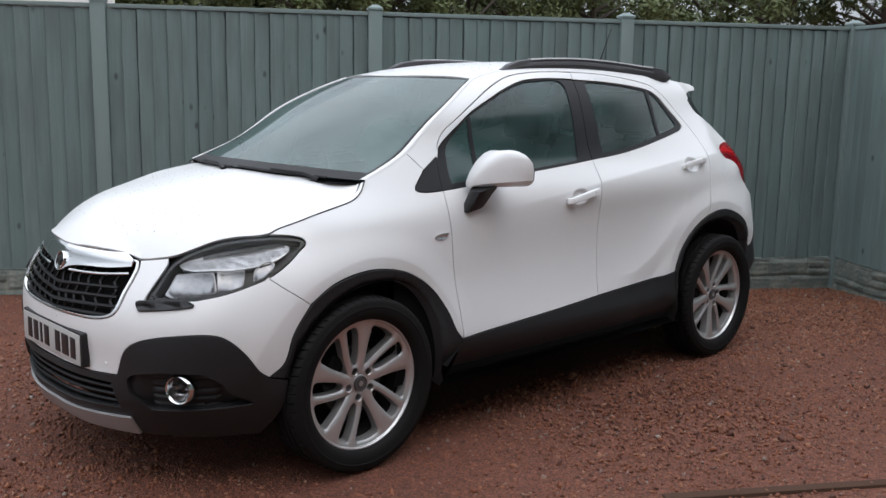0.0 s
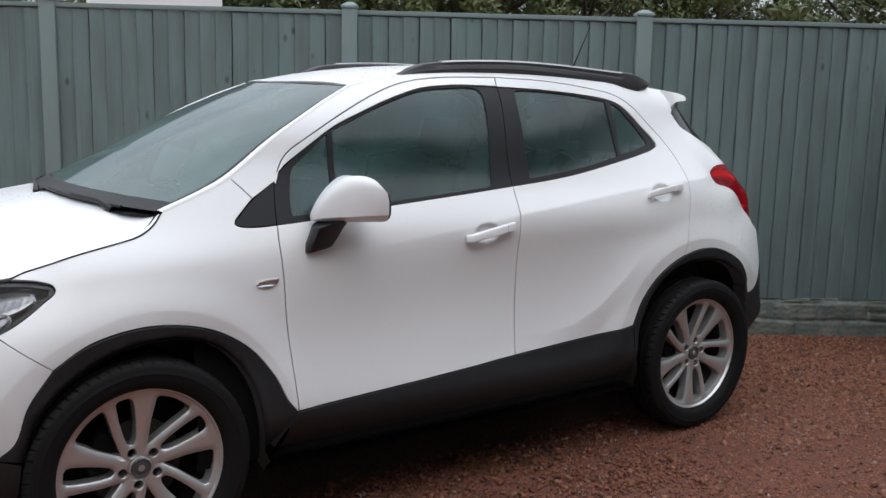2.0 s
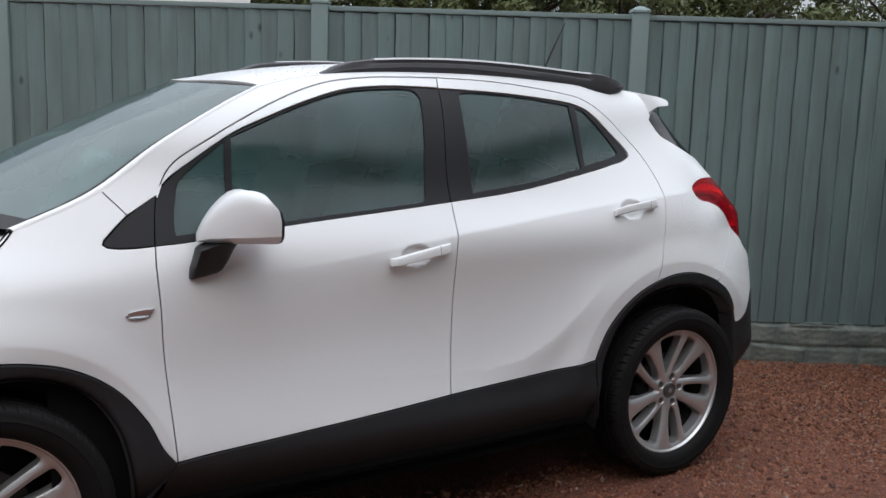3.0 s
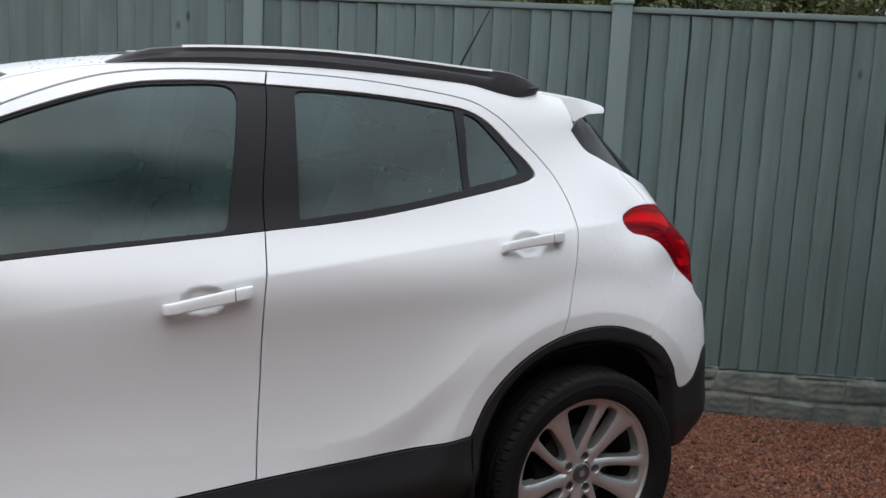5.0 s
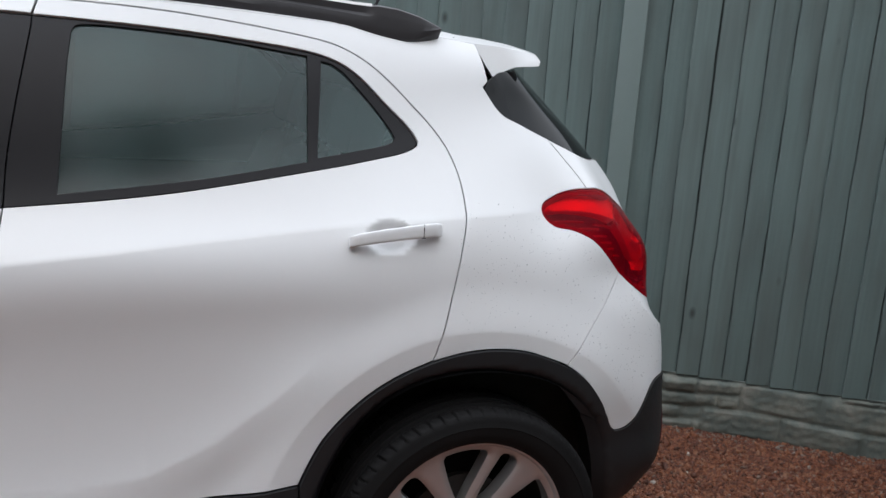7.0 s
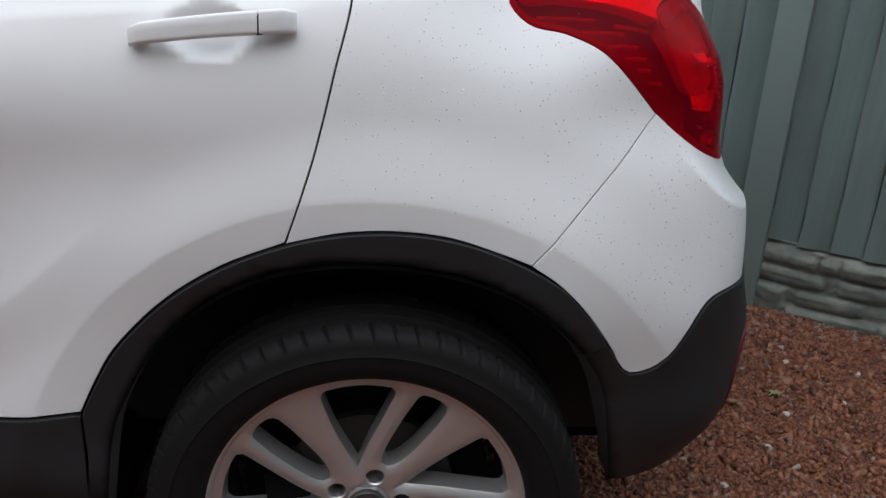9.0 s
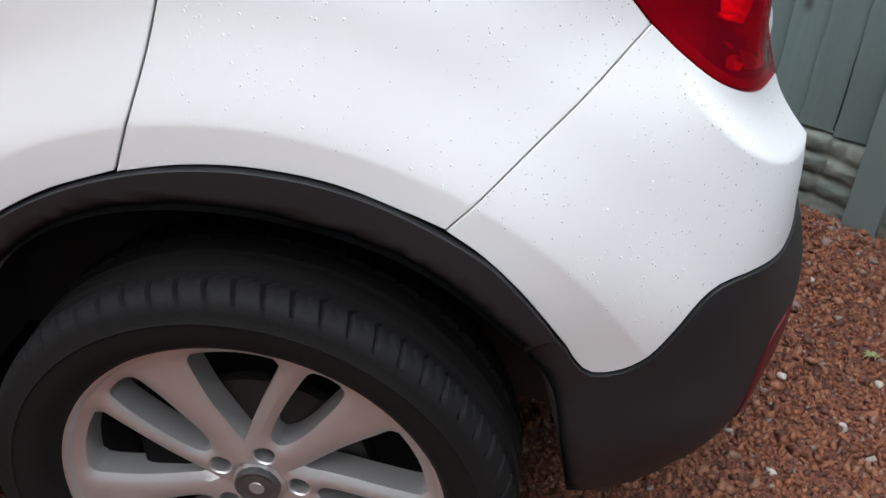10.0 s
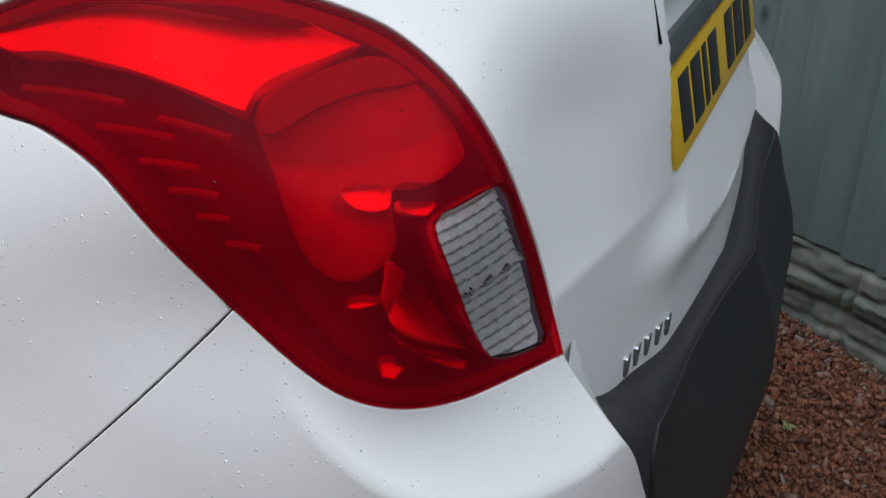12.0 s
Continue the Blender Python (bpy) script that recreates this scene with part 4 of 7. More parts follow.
HOOD_SEAM = [(-1.642, .932), (-1.607, .950), (-1.467, .982), (-1.263, 1.020), (-1.2, 1.036), (-1.154, 1.063), (-1.121, 1.101)]


def sharp_ends(run):
    return [(*run[0][:2], 1), *run[1:-1], (*run[-1][:2], 1)]


def joined(*runs):
    """Runs set end to end into one outline, corners where they meet."""
    out = []
    for r in runs:
        r = sharp_ends(r)
        if out and abs(out[-1][0] - r[0][0]) + abs(out[-1][1] - r[0][1]) < 0.006:
            r = r[1:]
        out += r
    if abs(out[-1][0] - out[0][0]) + abs(out[-1][1] - out[0][1]) < 0.006:
        out = out[:-1]
    return out


def across(run, centre):
    """A run and its mirror image past the car's middle line."""
    back = [(2 * centre - p[0], *p[1:]) for p in run[::-1]]
    if abs(run[-1][0] - centre) < 1e-6:
        return list(run[:-1]) + [(centre, run[-1][1])] + back[1:]
    return list(run) + back


rev = lambda r: list(r)[::-1]

# pressed panels of the side
def cup(s0, z0):
    """The hollow behind a pull handle."""
    def dent(v):
        q = ((v[:, 0] - s0) / .062) ** 2 + ((v[:, 1] - z0) / .040) ** 2
        return -0.016 * (1 - smooth(0.25, 1.0, q))
    return dent


panel("front_fender", joined(DOOR_SEAM, rev(ARCH_F)[:8] + [(-1.517, .686)], [(-1.517, .686), (-1.638, .790)], rev(LAMP_F[5:11]), HOOD_SEAM,
      [(-1.121, 1.101), (-1.026, 1.143), (-.915, 1.200)], [(-.915, 1.200), (-.858, 1.133)], [(-.858, 1.133), (-.915, 1.080), (-.931, 1.057), (-.905, 1.046), (-.85, 1.044), (-.793, 1.047)]),
      PAINT, car, mirror=True)
panel("front_door", joined(BELT_F, PILLAR_SEAM[3:], rev(SILL[:4]), rev(DOOR_SEAM)), PAINT, car, mirror=True, relief=cup(.062, .973), grid=0.009)
panel("door_frame", joined(FRAME_SEAM, [(.303, 1.559), (.291, 1.521)], TOP_F), PAINT, car, grid=0.012, mirror=True, gap=0.0027)
panel("rear_door", joined(rev(PILLAR_SEAM)[:6], BELT_R + TOP_R, [(.291, 1.521), (.303, 1.559)], REAR_SEAM, rev(ARCH_R[:6]), rev(SILL[3:])), PAINT, car, mirror=True, relief=cup(1.052, 1.083), grid=0.009)
GLASS_LOW = [(1.345, 1.421), (1.42, 1.360), (1.52, 1.332), (1.622, 1.299)]
ROOF_EDGE = [(-.344, 1.511), (-.22, 1.540), (-.06, 1.560), (.15, 1.570), (.5, 1.571), (.9, 1.556), (1.2, 1.538), (1.34, 1.527)]
panel("body_side", joined([(-.915, 1.200), (-.721, 1.335), (-.501, 1.446), (-.344, 1.511)], ROOF_EDGE, [(1.34, 1.527), (1.36, 1.48), (1.375, 1.436)], [(1.375, 1.436), (1.345, 1.421)], GLASS_LOW,
      [(1.622, 1.299), (1.651, 1.216), (1.656, 1.182)], [(1.656, 1.182), (1.597, 1.180), (1.523, 1.164), (1.473, 1.137), (1.497, 1.101), (1.553, 1.088), (1.600, 1.069), (1.627, 1.047), (1.652, 1.019), (1.688, .975)],
      [(1.688, .975), (1.5045, .773)], [(1.5045, .773)] + rev(ARCH_R[5:10]) + [(1.155, .803)], rev(REAR_SEAM), rev(FRAME_SEAM), [(-.766, 1.185), (-.858, 1.133)], [(-.858, 1.133), (-.915, 1.200)]),
      PAINT, car, mirror=True, gap=0.0009)


def rolled(lip):
    """The inner half of an arch strip rolls in towards the wheel."""
    c = curve2(lip, 0.012, closed=False)
    def turn(v):
        d = np.full(len(v), 9.0)
        for p in c:
            d = np.minimum(d, np.hypot(v[:, 0] - p[0], v[:, 1] - p[1]))
        return -0.016 * (1 - np.clip(d / 0.018, 0, 1)) ** 1.6
    return turn


# bumpers run round the ends in one piece
rear_top = [(1.5045, .773), (1.688, .975)]
bumper_corner = joined(rear_top, LAMP_R[6:13], [(1.951, .859), (1.957, .782)], [(1.957, .782), (2.001, .665)], rev(WHITE_LOW), [(1.655, .618), (1.627, .656), (1.592, .699), (1.547, .743), (1.5045, .773)])
panel("rear_bumper", bumper_corner, PAINT, car, mirror=True, gap=0.0004, roll=0.0012)
tail = joined([(1.640, .636), (1.655, .618)], WHITE_LOW, [(2.001, .665), (2.008, .706), (2.03, .729)], [(2.03, .729), (2.18, .724), (2.44, .720)])
clad_foot = [(1.90, .350), (1.79, .348), (1.72, .346), (1.672, .350, 1), (1.660, .45), (1.652, .5255), (1.638, .5665), (1.604, .616, 1)]
rear_clad = across(tail, S_COLS[-1])[:-1] + [(2 * S_COLS[-1] - 1.640, .636, 1)] + [(2 * S_COLS[-1] - a, *b) for a, *b in clad_foot[::-1]] + [(2 * S_COLS[-1] - 2.05, .345), (S_COLS[-1], .335), (2.05, .345)] + clad_foot
panel("rear_cladding", rear_clad,
      PLASTIC, car, out=0.004, rim=0.05, grid=0.018, relief=rolled(LIP_R[13:]))
nose = joined([(-1.638, .790), (-1.517, .686)], [(-1.517, .686), (-1.578, .59), (-1.61, .485), (-1.655, .440)], CLAD_F, [(-2.025, .440), (-2.10, .432), (-2.32, .428)])
nose_in = joined([(-2.32, .615), *rev(GRILLE)[1:]], [(-1.987, .836), (-1.950, .842), (-1.914, .849)], [(-1.914, .849), (-1.911, .830), (-1.934, .768), (-1.955, .716)], [(-1.955, .716), (-1.835, .721)], [(-1.835, .721), (-1.755, .743), (-1.646, .784)], [(-1.646, .784), (-1.638, .790)])
nc = S_COLS[0]
mir = lambda run: [(2 * nc - p[0], *p[1:]) for p in run][::-1]
panel("front_bumper", nose[:-1] + mir(nose[:-1]) + mir(nose_in[1:-1]) + [(nc, .615)] + nose_in[1:-1], PAINT, car, gap=0.0003)

# black lower cladding
panel("sill_cladding", joined(SILL, [(.848, .521), (.853, .36), (.856, .25)], [(.856, .25), (-.88, .25)], [(-.88, .25), (-.87, .30), (-.80, .39), (-.761, .436)]), PLASTIC, car, out=0.006, rim=0.03, mirror=True, grid=0.02,
      relief=lambda v: -0.055 * (1 - smooth(.25, .42, v[:, 1])))
panel("arch_cladding", joined(ARCH_F, [(-.765, .434), (-.80, .37), (-.86, .28), (-.885, .25)], rev(LIP_F), [(-1.592, .427), (-1.655, .440)]), PLASTIC, car, out=0.008, rim=0.05, mirror=True, relief=lambda v: rolled(LIP_F)(v) - 0.05 * (1 - smooth(.26, .44, v[:, 1])) * smooth(-1.2, -1.0, v[:, 0]))
panel("arch_cladding", joined(ARCH_R[:13] + [(1.640, .636)], [(1.640, .636), (1.602, .620)], rev(LIP_R[0:14]), [(.89, .25), (.858, .25)], [(.858, .25), (.855, .36), (.848, .521)]), PLASTIC, car, out=0.008, rim=0.05, mirror=True, relief=lambda v: rolled(LIP_R)(v) - 0.05 * (1 - smooth(.26, .44, v[:, 1])))

# window trims and glass
GLASS_F = [(-.507, 1.352, 1), (-.36, 1.410), (-.228, 1.457), (-.072, 1.500), (.077, 1.514), (.178, 1.514), (.200, 1.495), (.198, 1.45), (.144, 1.150), (.127, 1.139, 1), (-.182, 1.115), (-.371, 1.100), (-.534, 1.087, 1)]
GLASS_FQ = [(-.688, 1.226), (-.533, 1.338, 1), (-.561, 1.086, 1), (-.65, 1.080), (-.725, 1.075, 1), (-.728, 1.10), (-.712, 1.17)]
GLASS_R = [(.372, 1.495), (.39, 1.508), (.512, 1.507), (.701, 1.495), (.898, 1.472, 1), (.881, 1.239, 1), (.639, 1.198), (.346, 1.164, 1), (.352, 1.25)]
GLASS_Q = [(.931, 1.462, 1), (.955, 1.455), (.985, 1.430), (1.085, 1.296), (1.062, 1.280), (.906, 1.248, 1)]
WHOLE_F = joined(BELT_F, [(.243, 1.136), (.250, 1.244), (.290, 1.50), (.291, 1.521)], TOP_F, [(-.768, 1.192), (-.785, 1.11), (-.793, 1.047)])
WHOLE_R = joined(BELT_R + TOP_R, [(.291, 1.521), (.290, 1.50), (.250, 1.244), (.243, 1.136)])
panel("window_trim", WHOLE_F, TRIM, car, holes=[GLASS_F, GLASS_FQ], out=-0.004, mirror=True, label="satin black window surround", gap=0.001)
panel("window_trim", WHOLE_R, TRIM, car, holes=[GLASS_R, GLASS_Q], out=-0.004, mirror=True, label="satin black window surround", gap=0.001)
panel("corner_trim", joined([(-.793, 1.047), (-.785, 1.11), (-.768, 1.186)], [(-.768, 1.186), (-.858, 1.131), (-.915, 1.078), (-.931, 1.057), (-.905, 1.047), (-.85, 1.045), (-.793, 1.047)]), TRIM, car, out=-0.002, mirror=True, grid=0.012)
for g, nm in ((GLASS_F, "front_side_window"), (GLASS_FQ, "quarter_light"), (GLASS_R, "rear_side_window"), (GLASS_Q, "rear_quarter_light")):
    panel(nm, g, GLASS, car, out=-0.009, gap=-0.004, rim=0.004, grid=0.03, mirror=True, label="tinted side window")


# top surfaces: bonnet, screen, roof
def edge_run(run, step=0.02):
    c = curve2(run, step, closed=False)
    return wrap(c[:, 0], c[:, 1])


hood_edge = edge_run([(-1.987, .838), (-1.950, .844), (-1.914, .851), (-1.868, .874), (-1.775, .917), (-1.642, .932)] + HOOD_SEAM[1:])
ho = np.argsort(hood_edge[:, 0])
HX, HY, HZ = hood_edge[ho, 0], -hood_edge[ho, 1], hood_edge[ho, 2]
HOOD_X = np.array([-2.12, -2.06, -2.01, -1.94, -1.85, -1.7, -1.5, -1.3, -1.1])
HOOD_Z = np.array([.780, .852, .900, .954, 1.003, 1.044, 1.085, 1.115, 1.135])
hood_op = spline_operator(HOOD_X)


def hood_lift(x, y):
    x, y = np.asarray(x, float), np.asarray(y, float)
    zc = spline_weights(HOOD_X, hood_op, x) @ HOOD_Z
    ze, ye = np.interp(x, HX, HZ), np.interp(x, HX, HY)
    ze = np.where(x < HX[0], HZ[0] + (x - HX[0]) * 0.5, ze)
    q = np.abs(y) / ye
    bulge = 0.010 * np.exp(-((np.abs(y) - ye * 0.62) / 0.10) ** 2)
    return np.stack([x, y, zc - (zc - ze) * np.minimum(q, 1.3) ** 2.4 + bulge * smooth(-2.0, -1.6, x)], 1)


COWL = [(-1.128, .660), (-1.185, .60), (-1.26, .42), (-1.31, .20), (-1.325, 0)]
NOSE_EDGE = [(-1.990, .415), (-2.022, .25), (-2.050, .10), (-2.056, 0)]
hood_half = [(x, y) for x, y in zip(HX[::-1], HY[::-1])]
hood_half = [(hood_half[0][0], hood_half[0][1], 1)] + hood_half[3::3] + [(HX[0], HY[0], 1)] + NOSE_EDGE[1:]
cowl_half = [(x, y) for x, y in rev(COWL)]
hood_loop = hood_half[:-1] + [(-2.056, 0)] + [(x, -y, *r) for x, y, *r in hood_half[:-1][::-1]] + [(x, -y) for x, y in COWL[1:-1]] + [(-1.325, 0)] + [(x, y) for x, y in cowl_half[1:-1]]
bonnet_edge = edge_run(HOOD_SEAM, 0.02)
# black rod drawn along the bonnet gap in place of its shade
for side in (1, -1):
    bm = bmesh.new()
    tube(bm, [Vector((x, y * side, z)) for x, y, z in bonnet_edge + np.array([0, -.0006, .0004])], 0.0023, 6)
    part("bonnet_seal", bm, VOID, car)
panel("bonnet", hood_loop, PAINT, car, lift=hood_lift, hint="up", grid=0.022, gap=0.0022)


SCREEN_BASE = np.array([(-1.137, .655, 1.108), (-1.20, .58, 1.112), (-1.275, .40, 1.118), (-1.32, .20, 1.122), (-1.335, 0, 1.124)])


pillar_edge = edge_run([(-1.121, 1.101), (-1.026, 1.143), (-.915, 1.200), (-.721, 1.335), (-.501, 1.446), (-.344, 1.511)])
PT = np.linspace(0, 1, len(pillar_edge))


def screen_lift(u, v):
    """u across (-1 to 1), v up (0 to 1): from the pillars' edges to a fuller middle."""
    u, v = np.asarray(u, float), np.clip(np.asarray(v, float), 0, 1)
    e = np.stack([np.interp(v, PT, pillar_edge[:, i]) for i in range(3)], 1)
    full = np.sin(np.pi * v)
    mx, mz = -1.335 + .887 * v - .006 * full, 1.118 + .402 * v + .010 * full
    k = np.minimum(np.abs(u), 1) ** 2.3
    return np.stack([mx + (e[:, 0] - mx) * k, u * -e[:, 1], mz + (e[:, 2] - mz) * k], 1)


def strip(name, lift, us, vs, material, hint="up", label="", out=0.0):
    uu, vv = np.meshgrid(us, vs, indexing="ij")
    p, n = lifted(lift, np.stack([uu.ravel(), vv.ravel()], 1), out, hint)
    m = len(vs)
    f = [(i * m + j, (i + 1) * m + j, (i + 1) * m + j + 1, i * m + j + 1) for i in range(len(us) - 1) for j in range(m - 1)]
    q = f[len(f) // 2]
    if np.cross(p[q[1]] - p[q[0]], p[q[2]] - p[q[0]]) @ n[q[0]] < 0:
        f = [t[::-1] for t in f]
    return finish(name, p, f, material, car, label)


windscreen = strip("windscreen", screen_lift, np.linspace(-0.992, 0.992, 41), np.linspace(0.02, 0.985, 21), SCREEN, label="large raked windscreen reflecting trees and sky")
strip("screen_border", screen_lift, np.linspace(-0.999, 0.999, 41), np.linspace(0.0, 0.065, 4), TRIM, out=0.0012)
strip("screen_border", screen_lift, np.linspace(0.87, 0.985, 4), np.linspace(0.06, 0.15, 4), TRIM, out=0.0014)
strip("screen_border", screen_lift, np.linspace(-0.999, 0.999, 41), np.linspace(0.955, 1.0, 3), TRIM, out=-0.004)
for a, b in ((-0.985, -0.955), (0.945, 0.985)):
    strip("screen_border", screen_lift, np.linspace(a, b, 3), np.linspace(0.0, 1.0, 21), TRIM, out=0.001)
# inside mirror on its stem under the roof edge
bm = bmesh.new()
box(bm, (-.500, -.125, 1.405), (-.470, .125, 1.465), .012)
tube(bm, [(-.48, 0, 1.45), (-.44, 0, 1.475), (-.40, 0, 1.510)], .010, 8)
part("inside_mirror", bm, GRILLE_BLACK, car, "dark inside mirror")
# painted pillar lips that stand a little proud of the glass
lip_v = np.linspace(0.0, 1.0, 25)
for sd in (1, -1):
    runs = [lifted(screen_lift, np.stack([np.full(25, sd * u), lip_v], 1), o, "up")[0] for u, o in ((.970, -.004), (.974, .004), (.986, .006), (.999, .004), (1.003, -.006))]
    v = np.concatenate(runs)
    f = [(k * 25 + i, k * 25 + i + 1, k * 25 + 26 + i, k * 25 + 25 + i) for k in range(4) for i in range(24)]
    finish("pillar_lip", v, [q if sd < 0 else q[::-1] for q in f], PAINT, car)

roof_edge = edge_run(ROOF_EDGE)
RX, RY, RZ = roof_edge[:, 0], -roof_edge[:, 1], roof_edge[:, 2]
ROOF_X = np.array([-.46, -.25, 0.0, .3, .6, .9, 1.15, 1.35, 1.45])
ROOF_Z = np.array([1.521, 1.560, 1.593, 1.612, 1.614, 1.601, 1.580, 1.558, 1.545])
roof_op = spline_operator(ROOF_X)


def roof_lift(x, y):
    x, y = np.asarray(x, float), np.asarray(y, float)
    zc = spline_weights(ROOF_X, roof_op, x) @ ROOF_Z
    ze, ye = np.interp(x, RX, RZ), np.interp(x, RX, RY)
    return np.stack([x, y, zc - (zc - ze) * np.minimum(np.abs(y) / ye, 1.2) ** 2.6], 1)


roof_side = [(float(x), float(y)) for x, y in zip(RX[::4], RY[::4])]
roof_side = [(*roof_side[0], 1), *roof_side[1:-1], (float(RX[-1]), float(RY[-1]), 1)]
roof_loop = roof_side + [(1.352, .25), (1.36, 0), (1.352, -.25)] + [(x, -y, *r) for x, y, *r in roof_side[::-1]] + [(-.385, -.36), (-.42, -.25), (-.448, 0), (-.42, .25), (-.385, .36)]
panel("roof", roof_loop, PAINT, car, lift=roof_lift, hint="up", grid=0.03, gap=0.001)


# tailgate: follows the skin above, stands straight behind the bumper below
def gate_lift(s, z):
    z = np.asarray(z, float)
    up = np.maximum(z, 0.90)
    p = wrap(s, up)
    p[:, 0] += 0.06 * (up - z)
    p[:, 2] = z
    off = np.abs(p[:, 1] - .03)
    p[:, 0] += 0.009 * (1 - smooth(.825, .895, z)) * (1 - smooth(.25, .36, np.abs(p[:, 1]))) + 0.011 * np.exp(-((z - .836) / .034) ** 2) * (1 - smooth(.20, .42, off))
    hollow = (1 - smooth(.262, .272, off + .5 * np.maximum(0, .885 - z))) * smooth(.80, .81, z) * (1 - smooth(1.085, 1.10, z))
    bed = 1.8965 - 0.222 * (z - 0.94) + 0.10 * np.maximum(0, .925 - z)
    p[:, 0] += hollow * (np.minimum(p[:, 0], bed) - p[:, 0])
    return p


gc = S_COLS[-1]
gate_half = [(1.622, 1.299, 1), (1.652, 1.215), (1.656, 1.181, 1), *rev(LAMP_R[13:24]), (1.951, .859, 1), (1.972, .772, 1), (2.06, .730), (2.18, .710), (gc, .706)]
GLASS_BASE = [(gc, 1.225), (2.18, 1.226), (1.90, 1.236), (1.772, 1.250), (1.68, 1.278), (1.622, 1.299)]
gate_loop = gate_half[:-1] + [(gc, .706)] + [(2 * gc - a, *b) for a, *b in gate_half[:-1][::-1]] + [(2 * gc - a, b) for a, b in rev(GLASS_BASE)[1:-1]] + [(gc, 1.225)] + GLASS_BASE[1:-1]
tailgate = panel("tailgate", gate_loop, PAINT, car, lift=gate_lift, grid=0.009)
rg = [(1.350, 1.421, 1), (1.42, 1.362), (1.52, 1.333), (1.622, 1.301), (1.68, 1.280), (1.772, 1.252), (1.90, 1.238), (2.18, 1.228), (gc, 1.227)]
rg_loop = rg[:-1] + [(gc, 1.227)] + [(2 * gc - a, *b) for a, *b in rg[:-1][::-1]] + [(2 * gc - 1.40, 1.445), (2 * gc - 1.6, 1.465), (gc, 1.47), (1.6, 1.465), (1.40, 1.445)]
BLACK_GLASS = surface("dark_privacy_glass", (0.006, 0.007, 0.008), 0.08, second=(0.009, 0.010, 0.010), scale=3, spec=0.18)
panel("rear_window", rg_loop, BLACK_GLASS, car, out=-0.004, grid=0.03, label="dark wrap-round rear window")

# shelf of the rear bumper, between its lip and the tailgate
sh_s = np.concatenate([np.linspace(1.990, gc, 24), 2 * gc - np.linspace(gc, 1.990, 24)[1:]])
lip, root = wrap(sh_s, np.interp(np.minimum(sh_s, 2 * gc - sh_s), (1.990, 2.005, 2.03, 2.18, 2.44), (.672, .708, .730, .724, .720))), gate_lift(sh_s, np.interp(np.minimum(sh_s, 2 * gc - sh_s), (1.990, 2.06, 2.18, 2.44), (.768, .728, .708, .704)))
rows = [lip + np.array([.003, 0, -.012]), lip + np.array([0, 0, .002]), lip * .35 + root * .65 + np.array([0, 0, .006]), root + np.array([-.02, 0, .004])]
sv = np.concatenate(rows)
n_sh = len(sh_s)
finish("bumper_shelf", sv, [(j * n_sh + i, j * n_sh + i + 1, (j + 1) * n_sh + i + 1, (j + 1) * n_sh + i) for j in range(3) for i in range(n_sh - 1)], PLASTIC, car)

# returns that close the bumper's ends against the tailgate
rz = np.linspace(.668, .845, 12)
ra = wrap(np.interp(rz, (.668, .782, .845), (1.999, 1.955, 1.950)), rz) + np.array([-.002, 0, 0])
rb = gate_lift(np.full(12, 2.01), np.maximum(rz, .72)) + np.array([-.012, 0, 0])
for side in (1, -1):
    v = np.concatenate([ra, rb]) * np.array([1, side, 1])
    finish("bumper_return", v, [(i, i + 1, 13 + i, 12 + i) for i in range(11)], PAINT, car)

# roof spoiler
yy = np.linspace(-1, 1, 25)
sp_rows = []
for fx, fz in ((0, 0), (.35, .004), (.7, .004), (.95, -.002), (1.0, -.012), (.97, -.026), (.6, -.040), (.25, -.075)):
    row = []
    for q in yy:
        k = abs(q) ** 2.5
        y = q * .452
        x0, z0 = 1.356 - .012 * k, np.interp(abs(q), (0, .6, 1), (1.556, 1.549, 1.528))
        xt, zt = 1.615 - .075 * k, 1.524 - .018 * k
        row.append((x0 + (xt - x0) * fx, y * (1 + .02 * fx * (1 - fx) + max(0, -fz) * .9), z0 + (zt - z0) * min(fx, 1) + fz))
    sp_rows.append(row)
bm = bmesh.new()
rings = [[bm.verts.new(p) for p in r] for r in sp_rows]
for a, b in zip(rings, rings[1:]):
    for i in range(24):
        bm.faces.new((a[i], a[i + 1], b[i + 1], b[i]))
for e in (0, 24):
    bm.faces.new([r[e] for r in rings])
part("roof_spoiler", bm, PAINT, car, "body-coloured roof spoiler", 60)

# ---- wheels ----
def arm_slot(points):
    return curve2(points, 0.006)


def polar(r, deg):
    a = radians(deg)
    return (r * math.cos(a), r * math.sin(a))


